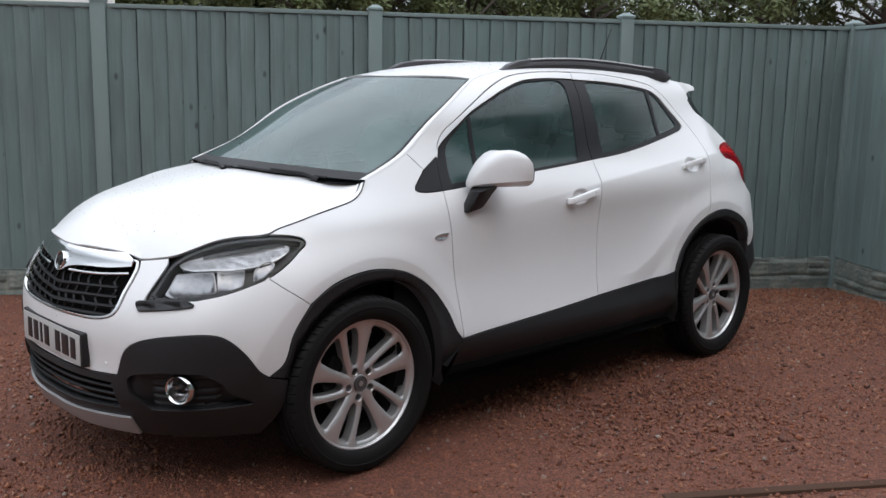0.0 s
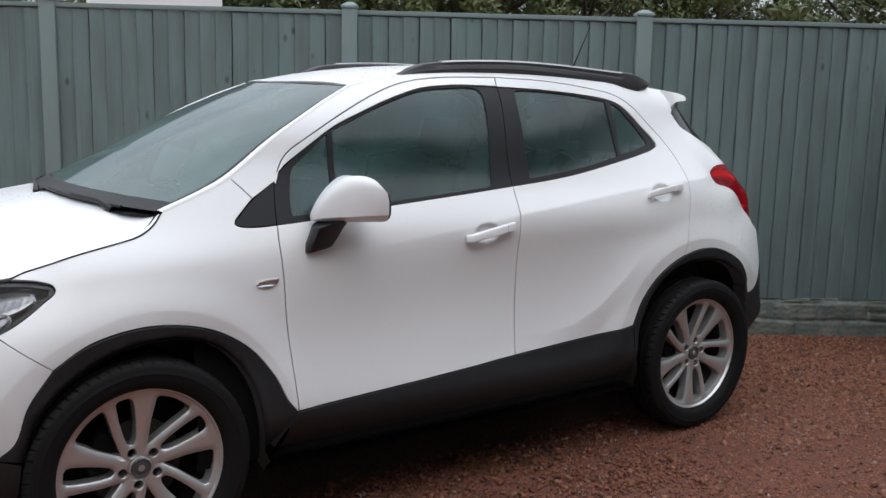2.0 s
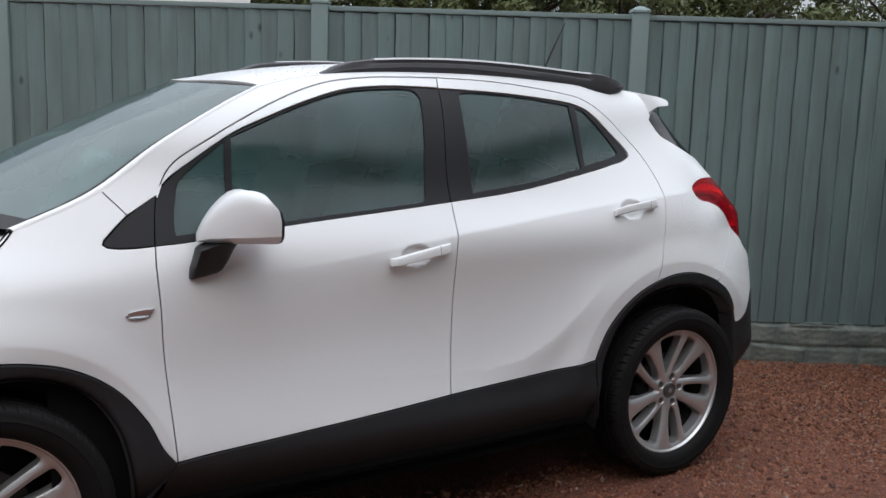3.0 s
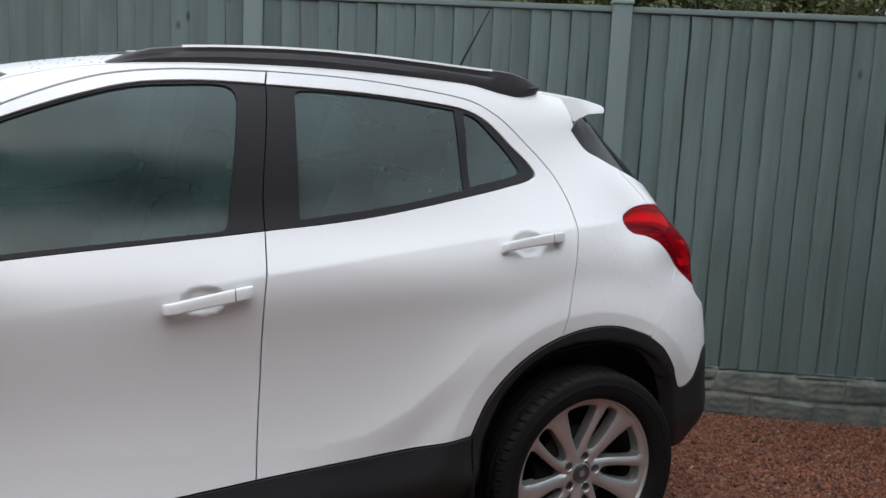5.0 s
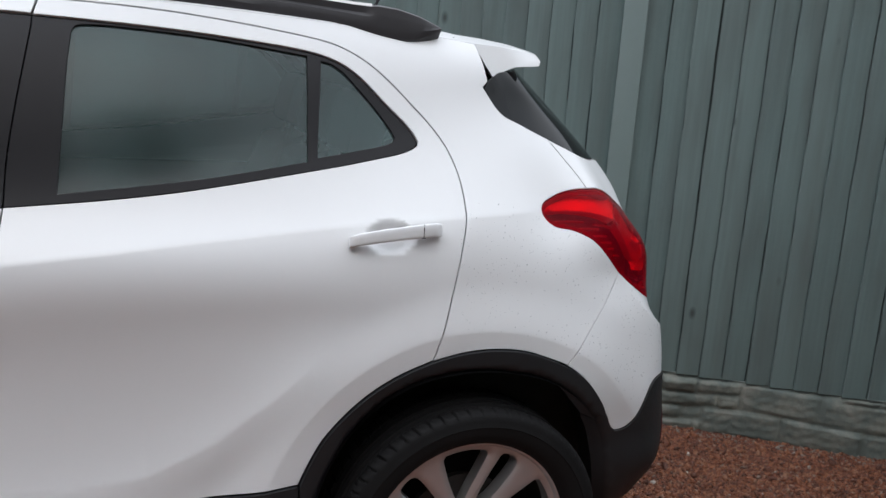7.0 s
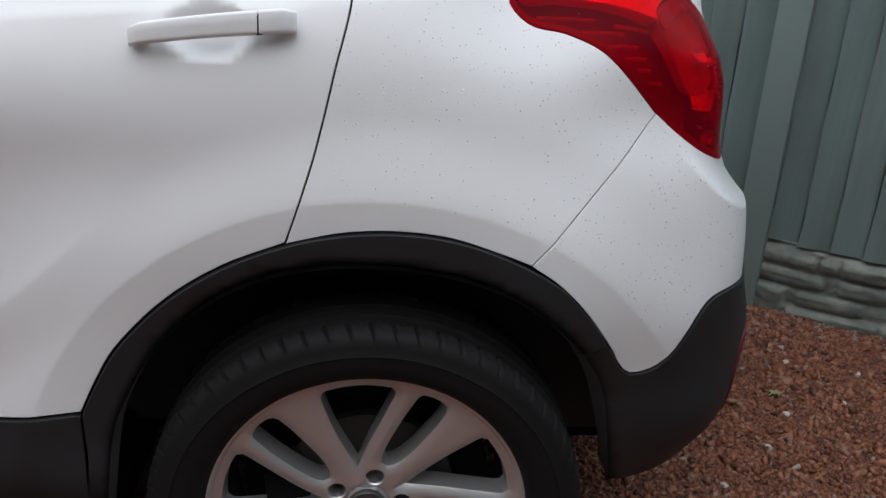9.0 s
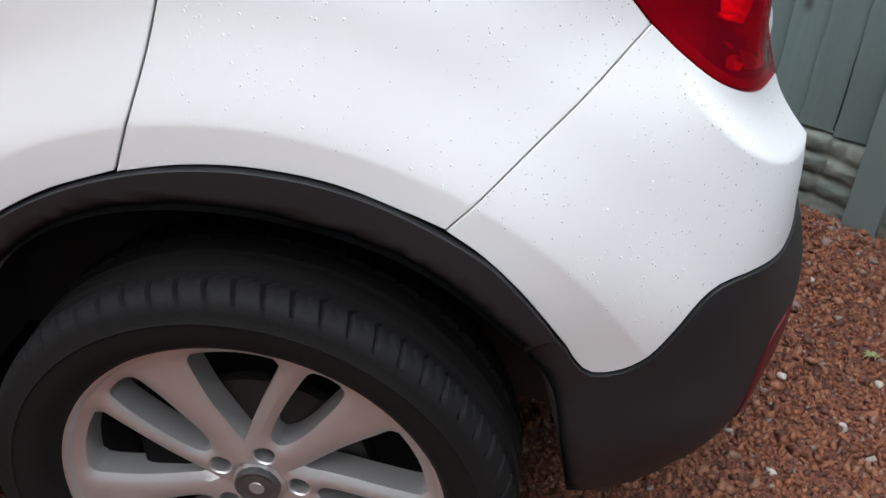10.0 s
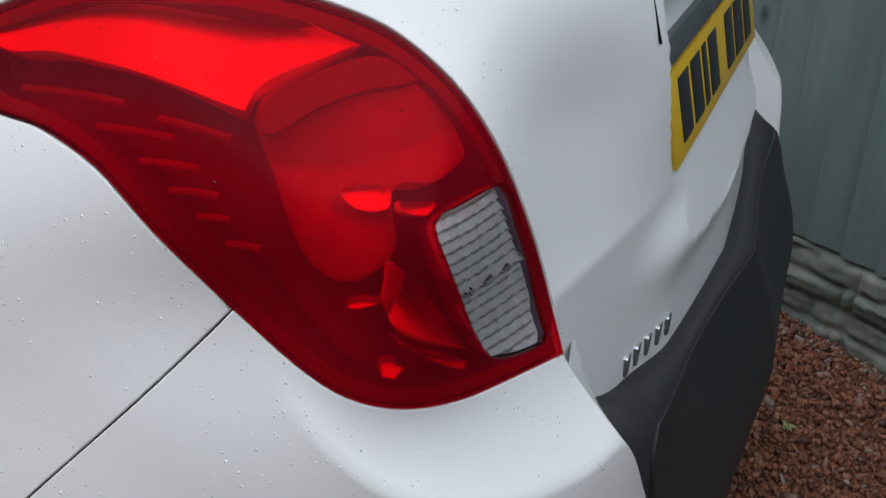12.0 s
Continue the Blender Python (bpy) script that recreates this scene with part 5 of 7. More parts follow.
def wheel_face():
    """Cast face with five pairs of one broad and one slim spoke, cut through between them."""
    R = 0.247
    outer = np.array([polar(R, a) for a in np.linspace(0, 360, 181)[:-1]])
    holes = []
    for k in range(5):
        b = 90 + 72 * k
        wide = [(*polar(.078, b + 8.2), 1), (*polar(.122, b - 3.5),), (*polar(.158, b - 9.0),), (*polar(.200, b - 12.8),), (*polar(.2215, b - 13.9),), (*polar(.2275, b - 12.6),), (*polar(.2290, b),), (*polar(.2275, b + 12.8),), (*polar(.2215, b + 14.3),), (*polar(.200, b + 14.6),), (*polar(.158, b + 14.6),), (*polar(.120, b + 13.0),)]
        slim = [(*polar(.083, b - 26),), (*polar(.094, b - 19.5),), (*polar(.155, b - 21.5),), (*polar(.216, b - 24.4),), (*polar(.2280, b - 25.8),), (*polar(.2285, b - 34.0),), (*polar(.218, b - 36.6),), (*polar(.155, b - 37.0),), (*polar(.105, b - 34.5),)]
        holes += [arm_slot(wide), arm_slot(slim)]
        holes.append(np.array([(polar(.0565, b - 16)[0] + .0128 * math.cos(a), polar(.0565, b - 16)[1] + .0128 * math.sin(a)) for a in np.linspace(0, 2 * math.pi, 17)[:-1]]))
    loops = []
    for h in holes:
        h = h if area(h) > 0 else h[::-1]
        loops.append(inset(h, -0.0016 if len(h) == 16 else -0.0032))
    slot = [len(h) != 16 and np.linalg.norm(h, axis=1).min() < 0.0780 for h in loops]
    edge = [0.0016 if len(h) == 16 else (0.0080 if w else 0.0048) for h, w in zip(loops, slot)]
    wide_loops = [inset(h, -e) for h, e in zip(loops, edge)]
    v, f = flat_mesh(outer, wide_loops, 0.0055)
    rims = np.concatenate([o for h, o in zip(loops, wide_loops) if len(h) != 16])

    def depth(p):
        r = np.linalg.norm(p, axis=1)
        base = np.interp(r, (0, .03, .05, .09, .15, .205, .247), (.818, .820, .820, .824, .831, .836, .837))
        near = np.full(len(p), 9.0)
        for q in rims:
            near = np.minimum(near, np.hypot(p[:, 0] - q[0], p[:, 1] - q[1]))
        # the spokes are crowned towards their openings
        return base - 0.004 * (1 - smooth(0.0, 0.006, np.abs(r - .036))) - 0.0032 * np.clip(1 - near / 0.014, 0, 1) ** 1.6

    y = depth(v)
    V = [np.stack([v[:, 0], -y, v[:, 1]], 1)]
    F = [tuple(int(q) for q in t) for t in f]
    at = len(v)
    # a crisp bevel round each opening, then its deep wall
    for h, o, e in zip(loops + [outer], wide_loops + [outer], edge + [0.004]):
        y0 = depth(o)
        drop = 0.002 if len(h) == 16 else e * 0.75
        n = len(h)
        V += [np.stack([o[:, 0], -y0, o[:, 1]], 1), np.stack([h[:, 0], -(y0 - drop), h[:, 1]], 1), np.stack([h[:, 0] * .985, -(y0 - .045), h[:, 1] * .985], 1)]
        for i in range(n):
            j = (i + 1) % n
            F += [(at + i, at + j, at + n + j, at + n + i), (at + n + i, at + n + j, at + 2 * n + j, at + 2 * n + i)]
        at += 3 * n
    bm = bmesh.new()
    me = bpy.data.meshes.new("tmp")
    me.from_pydata([tuple(p) for p in np.concatenate(V)], [], F)
    bm.from_mesh(me)
    bpy.data.meshes.remove(me)
    bmesh.ops.remove_doubles(bm, verts=bm.verts, dist=1e-5)
    return bm


def tyre_mesh():
    """Tread blocks cut at the shoulders, bulged sidewalls with a rim guard."""
    prof = [(.250, -.838), (.2560, -.847), (.262, -.859), (.272, -.868), (.290, -.873), (.306, -.8735), (.3085, -.8755), (.311, -.874), (.322, -.8725), (.333, -.869), (.340, -.862), (.3445, -.852), (.3462, -.838), (.340, -.8245), (.340, -.8165), (.3468, -.815),
            (.347, -.795), (.340, -.7935), (.340, -.783), (.347, -.7815), (.347, -.7585), (.340, -.757), (.340, -.7465), (.347, -.745), (.3465, -.715), (.343, -.695), (.333, -.680), (.31, -.664), (.27, -.661), (.243, -.672), (.240, -.70)]
    seg = 512
    bm = bmesh.new()
    rings = []
    for q, (r, y) in enumerate(prof):
        ring = []
        for i in range(seg):
            cut = (i % 8 == 0) and (10 <= q <= 12 or 23 <= q <= 25)
            fine_cut = (i % 8 == 4) and 11 <= q <= 12
            rr = r - (.0065 if cut else (.0025 if fine_cut else 0))
            a = 2 * math.pi * (i + (0.7 * (q - 9) if 9 <= q <= 12 else 0)) / seg
            ring.append(bm.verts.new((rr * math.cos(a), y, rr * math.sin(a))))
        rings.append(ring)
    for p, q in zip(rings, rings[1:]):
        for i in range(seg):
            bm.faces.new((p[i], p[(i + 1) % seg], q[(i + 1) % seg], q[i]))
    return bm


def build_wheel():
    w = empty("wheel", "", "")
    for key in ("label", "category"):
        if key in w:
            del w[key]
    w.parent = car
    part("tyre", tyre_mesh(), RUBBER, w, "black road tyre with cut tread blocks", 35)
    rim = part("rim", wheel_face(), ALLOY, w, "silver alloy wheel with five paired spokes", 26)
    bm = bmesh.new()
    revolve(bm, [(.2455, -.834), (.2475, -.840), (.2520, -.846), (.2570, -.8465), (.2585, -.842), (.2560, -.832)], 120)
    part("rim_lip", bm, ALLOY, w, "polished rim lip", 30)
    # barrel, nuts and disc carry the wheel's inner shade in their colour
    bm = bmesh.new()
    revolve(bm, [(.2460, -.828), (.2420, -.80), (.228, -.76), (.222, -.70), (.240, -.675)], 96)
    part("barrel", bm, BARREL, w, "inner barrel with shade put into its colour", 30)
    bm = bmesh.new()
    revolve(bm, [(.0005, -.8265), (.016, -.8265), (.022, -.825), (.0285, -.8275), (.0305, -.826), (.0315, -.818)], 40, cap=False)
    part("hub_cap", bm, HUB_GREY, w, "dark silver centre cap", 25)
    bm = bmesh.new()
    revolve(bm, [(.0005, -.8275), (.010, -.8275), (.0105, -.8266)], 24)
    part("cap_emblem", bm, SATIN, w)
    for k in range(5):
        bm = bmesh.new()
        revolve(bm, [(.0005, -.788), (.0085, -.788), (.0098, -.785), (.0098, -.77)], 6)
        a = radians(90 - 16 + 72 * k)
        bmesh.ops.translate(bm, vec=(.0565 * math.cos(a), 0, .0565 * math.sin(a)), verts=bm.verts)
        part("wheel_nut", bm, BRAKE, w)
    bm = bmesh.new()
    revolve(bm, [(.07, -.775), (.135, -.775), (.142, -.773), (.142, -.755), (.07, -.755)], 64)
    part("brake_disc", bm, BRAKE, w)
    # caliper and back plate are black to paint the shade inside the wheel
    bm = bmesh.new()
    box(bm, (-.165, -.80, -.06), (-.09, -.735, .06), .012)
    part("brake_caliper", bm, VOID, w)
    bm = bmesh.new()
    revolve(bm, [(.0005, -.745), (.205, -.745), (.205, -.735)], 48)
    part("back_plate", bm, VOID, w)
    return w


wheel = build_wheel()
turns = {(-1, -1): 29, (1, -1): -4.5, (-1, 1): 30, (1, 1): 60}
for (fx, side), turn in turns.items():
    m = Matrix.Translation((fx * WHEEL_X, 0, WHEEL_Z)) @ (pose(0, 0, 0) if side < 0 else pose(0, 0, 0, 0, 0, 180)) @ pose(0, 0, 0, 0, turn, 0)
    if (fx, side) == (-1, -1):
        wheel.matrix_basis = m
    else:
        c = copy_thing(wheel, m)
        c.parent = car

# wheel housings and floor pan
for fx in (-1, 1):
    for side in (-1, 1):
        bm = bmesh.new()
        sec = []
        for a in np.linspace(-4 if fx > 0 else 10, 182, 36):
            r = .455 if fx > 0 else .43
            c, s = math.cos(radians(a)) * r, math.sin(radians(a)) * r
            sec.append((c + fx * WHEEL_X + (.04 if fx < 0 else 0), s + WHEEL_Z))
        rings = [[bm.verts.new((x, side * min(y, np.interp(abs(x), (1.45, 1.60, 1.66, 1.74), (.81, .765, .745, .70) if fx > 0 else (.81, .75, .70, .62)) - (max(0, .40 - z) * .35 if fx > 0 else 0)), z)) for x, z in sec] for y in (.81, .55)]
        for i in range(35):
            bm.faces.new((rings[0][i], rings[0][i + 1], rings[1][i + 1], rings[1][i]))
        bm.faces.new(rings[1])
        part("wheel_housing", bm, LINER, car)
bm = bmesh.new()
box(bm, (-1.95, -.56, .20), (.86, .56, .30), .02)
box(bm, (.86, -.44, .20), (1.85, .44, .30), .02)
box(bm, (-.86, -.74, .235), (.87, .74, .30), .02)
part("floor_pan", bm, VOID, car)

# ---- lamps, grille, mirrors and small fittings ----
def on_skin(s, z, out=0.0):
    p, n = lifted(wrap, np.array([[s, z]]), out, "side")
    return Vector(p[0]), Vector(n[0])


def skin_run(points, out, step=0.02):
    c = curve2(points, step, closed=False)
    p, n = lifted(wrap, c, out, "side")
    return [Vector(q) for q in p], [Vector(q) for q in n]


def skin_rod(name, points, out, radius, material, parent, both_sides=False, label=""):
    p, _ = skin_run(points, out)
    for s in ((1, -1) if both_sides else (1,)):
        bm = bmesh.new()
        tube(bm, [Vector((q.x, q.y * s, q.z)) for q in p], radius, 8)
        part(name, bm, material, parent, label)


def shrink(outline, d):
    c = curve2(outline, 0.01)
    c = c if area(c) > 0 else c[::-1]
    return inset(c, d)


for side in (False, True):
    pass

# head lamps
def head_lamp():
    shell = panel("head_lamp", LAMP_F, CLEAR, car, gap=0.002, rim=0.003, label="clear head lamp with a dark bezel and chrome bowls", mirror=True)
    core = shrink(LAMP_F, 0.016)
    panel("lamp_bezel", LAMP_F, LAMP_GREY, car, holes=[core], out=-0.010, rim=0.045, gap=0.003, mirror=True, label="dark grey lamp bezel")
    panel("lamp_back", LAMP_F, LAMP_GREY, car, out=-0.055, rim=0.004, gap=0.006, mirror=True)
    strip_o = [(-1.885, .832), (-1.839, .866), (-1.763, .888), (-1.63, .908), (-1.568, .902), (-1.560, .884), (-1.607, .851), (-1.693, .830), (-1.787, .822)]
    panel("indicator_bowl", strip_o, INDICATOR, car, out=-0.020, rim=0.03, grid=0.005, mirror=True, label="pale fluted upper lamp bowl",
          relief=lambda v: 0.0002 * np.sin(v[:, 0] * 330) + 0.0002 * np.sin((v[:, 0] * 0.9 + v[:, 1]) * 210 + 3 * np.sin(v[:, 0] * 31)) - 0.30 * np.maximum(0, v[:, 1] - np.interp(v[:, 0], (-1.88, -1.69, -1.56), (.825, .830, .880))))
    for outline, c in (([(-1.912, .738, 1), (-1.888, .808, 1), (-1.831, .816), (-1.790, .818, 1), (-1.790, .750), (-1.831, .725), (-1.893, .728)], (-1.842, .772)),
                       ([(-1.784, .820, 1), (-1.704, .826, 1), (-1.708, .79), (-1.728, .752, 1), (-1.784, .742, 1)], (-1.745, .785)),
                       ([(-1.668, .834), (-1.613, .846), (-1.640, .806), (-1.677, .788)], (-1.65, .82))):
        panel("reflector_bowl", outline, LAMP_DIM, car, out=-0.012, rim=0.03, grid=0.004, mirror=True, label="smooth chrome bowl",
              relief=lambda v, c=c: -0.020 * np.maximum(0, 1 - (np.hypot(v[:, 0] - c[0], (v[:, 1] - c[1]) * 1.2) / 0.066) ** 2) - 0.10 * (v[:, 1] - c[1]) + 0.0006 * np.sin(v[:, 0] * 260 + 2 * np.sin(v[:, 1] * 60)))
    lid = [(-1.973, .706), (-1.954, .714), (-1.880, .7215), (-1.853, .7205), (-1.837, .709), (-1.841, .6985), (-1.965, .675, 1)]
    panel("lamp_lid", lid, PLASTIC, car, out=0.009, rim=0.02, grid=0.01, mirror=True, label="black strip under the head lamp",
          relief=lambda v: -0.006 * np.exp(-((v[:, 1] - np.interp(v[:, 0], (-1.96, -1.84), (.693, .713))) / 0.004) ** 2))


head_lamp()

# grille with chrome bar and egg-crate mesh
gm = lambda run: [(2 * nc - a, *b) for a, *b in run]
grille_edge = [(-1.989, .834), (-1.984, .806), (-2.000, .735), (-2.026, .655), (-2.07, .631), (-2.162, .621), (nc, .616)]
grille_top = [(nc, .872), (-2.15, .866), (-2.05, .852), (-1.989, .834)]
g_out = [(*grille_edge[0], 1)] + grille_edge[1:] + gm(grille_edge[:-1])[::-1]
g_out = g_out[:-1] + [(*g_out[-1][:2], 1)] + gm(grille_top[1:-1])[::-1] + [(nc, .872)] + grille_top[1:-1]
# added black sheet paints the unlit depth behind the mesh
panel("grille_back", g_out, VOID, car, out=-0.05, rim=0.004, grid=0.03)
panel("grille_surround", g_out, CHROME, car, holes=[shrink(g_out, 0.011)], out=0.004, rim=0.04, label="slim chrome grille surround")
bar_half = [(-1.996, .832, 1), (-2.000, .809, 1), (-2.08, .797), (-2.20, .788), (-2.262, .775), (nc, .752)]
bar_loop = bar_half[:-1] + [(nc, .752)] + gm(bar_half[:-1])[::-1] + gm([(-2.05, .866), (-2.15, .884)]) + [(nc, .890)] + [(-2.15, .884), (-2.05, .866)]
panel("grille_bar", bar_loop, CHROME, car, out=0.006, rim=0.03, label="broad chrome winged grille bar", relief=lambda v: 0.012 * np.exp(-((v[:, 1] - .835) / 0.02) ** 2))
bm = bmesh.new()
for z0 in (.640, .672, .704, .736):
    for s in (1, -1):
        pts, _ = skin_run([(-2.03 + (.70 - z0) * .1, z0 + .010), (-2.15, z0), (nc, z0 - .018)], -0.014)
        tube(bm, [Vector((q.x, q.y * s, q.z)) for q in pts], 0.0070, 6)
for k, s0 in enumerate(np.arange(-2.30, -2.02, 0.050)):
    for s in (1, -1):
        for j in range(5):
            za = .622 + j * .032
            a, _ = on_skin(min(s0 + (j % 2) * .012, -2.02), za + (s0 - nc) * .05, -0.016)
            b, _ = on_skin(min(s0 + .010 - (j % 2) * .012, -2.02), za + .032 + (s0 - nc) * .05, -0.016)
            tube(bm, [Vector((a.x, a.y * s, a.z)), Vector((b.x, b.y * s, b.z))], 0.0065, 5)
part("grille_mesh", bm, GRILLE_BLACK, car, "black egg-crate grille mesh")
skin_rod("grille_strip", [(-2.004, .790), (-2.10, .777), (-2.245, .768)], 0.004, 0.0045, CHROME, car, True, "thin chrome grille strip")

# round emblem: plain ring and disc
emblem_pose = Matrix.Translation((-2.086, 0, .792)) @ Vector((-1, 0, 0.30)).to_track_quat("Y", "Z").to_matrix().to_4x4() @ Matrix.Diagonal((.72, 1, .72, 1))
for nm, prof, mat_ in (("emblem", [(.0005, .002), (.040, .002), (.044, .0)], LAMP_GREY), ("emblem_ring", [(.041, .0), (.043, .006), (.048, .007), (.052, .003), (.052, -.03)], CHROME)):
    bm = bmesh.new()
    revolve(bm, prof, 40)
    if nm == "emblem":
        for a in (0.3, 2.2, 4.1):
            box(bm, (-.026, .002, -.006), (.024, .007, .008), .002, pose(0, 0, 0, 0, math.degrees(a), 0))
    bmesh.ops.transform(bm, matrix=emblem_pose, verts=bm.verts)
    part(nm, bm, mat_, car)


# number plates with plain bars for characters
bm = bmesh.new()
box(bm, (-2.143, -.296, .441), (-2.05, .268, .570), .008)
part("plate_holder", bm, PLASTIC, car, "black number plate holder")
bm = bmesh.new()
box(bm, (-2.147, -.284, .447), (-2.142, .256, .561), .0015)
fp = part("front_plate", bm, PLATE_W, car, "white number plate with dark plain bars")
for y0, w in ((-.236, .046), (-.172, .062), (-.094, .046), (.012, .046), (.078, .022), (.118, .046), (.182, .042)):
    bm = bmesh.new()
    box(bm, (-2.1485, y0 - .016, .464), (-2.1465, y0 + w - .016, .543), .0004)
    part("plate_bar", bm, INK, fp)

# lower nose: cladding with lamp recesses, slatted intake, silver skid strip
fog_c = (-1.882, .412)
fog_hole = [(-1.996, .430, 1), (-1.984, .448), (-1.914, .470), (-1.837, .470, 1), (-1.783, .430), (-1.762, .393), (-1.690, .347, 1), (-1.89, .332), (-1.942, .328, 1), (-1.990, .384)]
intake = [(-2.040, .405), (-2.15, .402), (nc, .400)]
intake_lo = [(-2.018, .318), (-2.15, .306), (nc, .300)]
intake_loop = [(*intake[0], 1)] + intake[1:-1] + [(nc, .400)] + gm(intake[1:-1])[::-1] + [(*gm([intake[0]])[0], 1), (*gm([intake_lo[0]])[0], 1)] + gm(intake_lo[1:-1]) + [(nc, .300)] + intake_lo[1:-1][::-1] + [(*intake_lo[0], 1)]
clad_half = [(-1.655, .440, 1)] + CLAD_F[1:-1] + [(-2.025, .440, 1), (-2.10, .432)]
clad_low = [(-1.98, .210), (-1.80, .208), (-1.66, .21, 1), (-1.612, .30), (-1.595, .42, 1)]
clad_loop = clad_half + [(nc, .428)] + gm(clad_half)[::-1] + gm(clad_low)[::-1] + [(nc, .21)] + clad_low
panel("front_cladding", clad_loop, PLASTIC, car, holes=[intake_loop, fog_hole, gm(fog_hole)], out=0.004, rim=0.035, grid=0.022)
panel("fog_recess", fog_hole, PLASTIC, car, out=-0.034, rim=0.004, gap=-0.004, mirror=True, grid=0.006,
      relief=lambda v: 0.011 * smooth(-.25, .25, np.sin((v[:, 1] - .352) * 215)) * smooth(-1.955, -1.935, v[:, 0]) * (1 - smooth(-1.80, -1.775, v[:, 0])) + 0.02 * smooth(-1.945, -1.985, v[:, 0]))
# black sheet in place of the shade behind the slats
panel("intake_back", intake_loop, VOID, car, out=-0.06, rim=0.004, gap=-0.006, grid=0.03)
for z0 in (.325, .352, .379):
    pts, _ = skin_run([(-2.025, z0 + .004), (-2.15, z0), (nc, z0 - .004)], -0.016)
    for s in (1, -1):
        bm = bmesh.new()
        tube(bm, [Vector((q.x, q.y * s, q.z)) for q in pts], 0.007, 6)
        part("intake_slat", bm, GRILLE_BLACK, car)
skid_half = [(-1.972, .212, 1), (-1.992, .286, 1), (-2.08, .279), (-2.18, .272), (nc, .268)]
skid_loop = skid_half[:-1] + [(nc, .268)] + gm(skid_half[:-1])[::-1] + [(nc, .208)]
panel("skid_strip", skid_loop, SATIN, car, out=0.014, rim=0.03, grid=0.03, label="satin silver skid strip under the nose")
for s in (1, -1):
    p, n = on_skin(*fog_c, -0.008)
    m = Matrix.Translation((p.x, p.y * s, p.z)) @ Vector((n.x - .55, n.y * s, 0)).to_track_quat("-Y", "Z").to_matrix().to_4x4()
    for nm, prof, mat_ in (("fog_lamp_ring", [(.040, .012), (.043, -.010), (.049, -.016), (.054, -.010), (.055, .012)], CHROME), ("fog_lamp_bowl", [(.0005, .030), (.018, .028), (.034, .012), (.041, -.002)], LAMP_SILVER), ("fog_lamp_lens", [(.0005, -.010), (.025, -.008), (.042, -.002)], CLEAR)):
        bm = bmesh.new()
        revolve(bm, prof, 36)
        bmesh.ops.transform(bm, matrix=m, verts=bm.verts)
        part(nm, bm, mat_, car)
    bm = bmesh.new()
    bmesh.ops.create_uvsphere(bm, u_segments=14, v_segments=8, radius=0.013)
    bmesh.ops.translate(bm, vec=m @ Vector((0, .010, 0)), verts=bm.verts)
    part("fog_lamp_bulb", bm, LAMP_GREY, car)
for s0, z0 in ((-2.055, .470), (-2.27, .60)):
    p, n = on_skin(s0, z0, 0.0)
    bm = bmesh.new()
    revolve(bm, [(.0005, -.002), (.008, -.002), (.009, .004)], 16)
    bmesh.ops.transform(bm, matrix=Matrix.Translation(p) @ n.to_track_quat("-Y", "Z").to_matrix().to_4x4(), verts=bm.verts)
    part("parking_sensor", bm, PAINT, car)

# side repeater, door handles
panel("side_repeater", [(-.889, .866), (-.862, .879), (-.803, .881, 1), (-.820, .857), (-.858, .850)], LAMP_SILVER, car, out=0.006, rim=0.01, grid=0.008, mirror=True, label="small clear side repeater in a chrome bezel", relief=lambda v: -0.003 * np.exp(-((v[:, 1] - .866) / 0.006) ** 2))


def door_handle(s0, z0, s1, z1):
    """A pull bar on two feet, thicker in the middle, with a separate end cap."""
    for side in (1, -1):
        for name, a0, a1 in (("door_handle", 0.0, 0.775), ("handle_cap", 0.785, 1.0)):
            bm = bmesh.new()
            rings = []
            for t in np.linspace(a0, a1, 11):
                s, z = s0 + (s1 - s0) * t, z0 + (z1 - z0) * t + 0.0015 * math.sin(math.pi * t)
                p, n = on_skin(s, z, 0.0)
                lift_ = 0.012 + 0.012 * min(1.0, 4.5 * math.sin(math.pi * t)) + 0.003 * math.sin(math.pi * t)
                h = 0.0172 * min(1.0, 0.86 + 0.5 * math.sin(math.pi * t)) * (0.84 + 0.16 * t)
                up = Vector((0, 0, 1))
                ring = []
                for a in np.linspace(0, 2 * math.pi, 17)[:-1]:
                    ca, sa = math.cos(a), math.sin(a)
                    q = p + n * (lift_ - 0.0035 * sa + 0.008 * np.sign(ca) * abs(ca) ** .45) + up * h * np.sign(sa) * abs(sa) ** .45
                    ring.append((q.x, q.y * side, q.z))
                rings.append(ring)
            sweep(bm, None, rings)
            part(name, bm, PAINT, car, "white pull handle" if a0 == 0 else "", 60)
        # added black filler paints the dark gap between bar and cap
        s, z = s0 + (s1 - s0) * 0.78, z0 + (z1 - z0) * 0.78
        p, n = on_skin(s, z, 0.020)
        bm = bmesh.new()
        box(bm, (-.006, -.0105, -.0125), (.006, .0105, .0140), .003)
        bmesh.ops.translate(bm, vec=(p.x, p.y * side, p.z), verts=bm.verts)
        part("handle_joint", bm, VOID, car)
        for t in (0.06, 0.90):
            s, z = s0 + (s1 - s0) * t, z0 + (z1 - z0) * t
            p, n = on_skin(s, z, 0.010)
            bm = bmesh.new()
            box(bm, (-.012, -.010, -.008), (.012, .010, .008), .004)
            bmesh.ops.translate(bm, vec=(p.x, p.y * side, p.z), verts=bm.verts)
            part("handle_foot", bm, PAINT, car)


door_handle(-.042, .957, .184, .992)
door_handle(.952, 1.070, 1.168, 1.096)


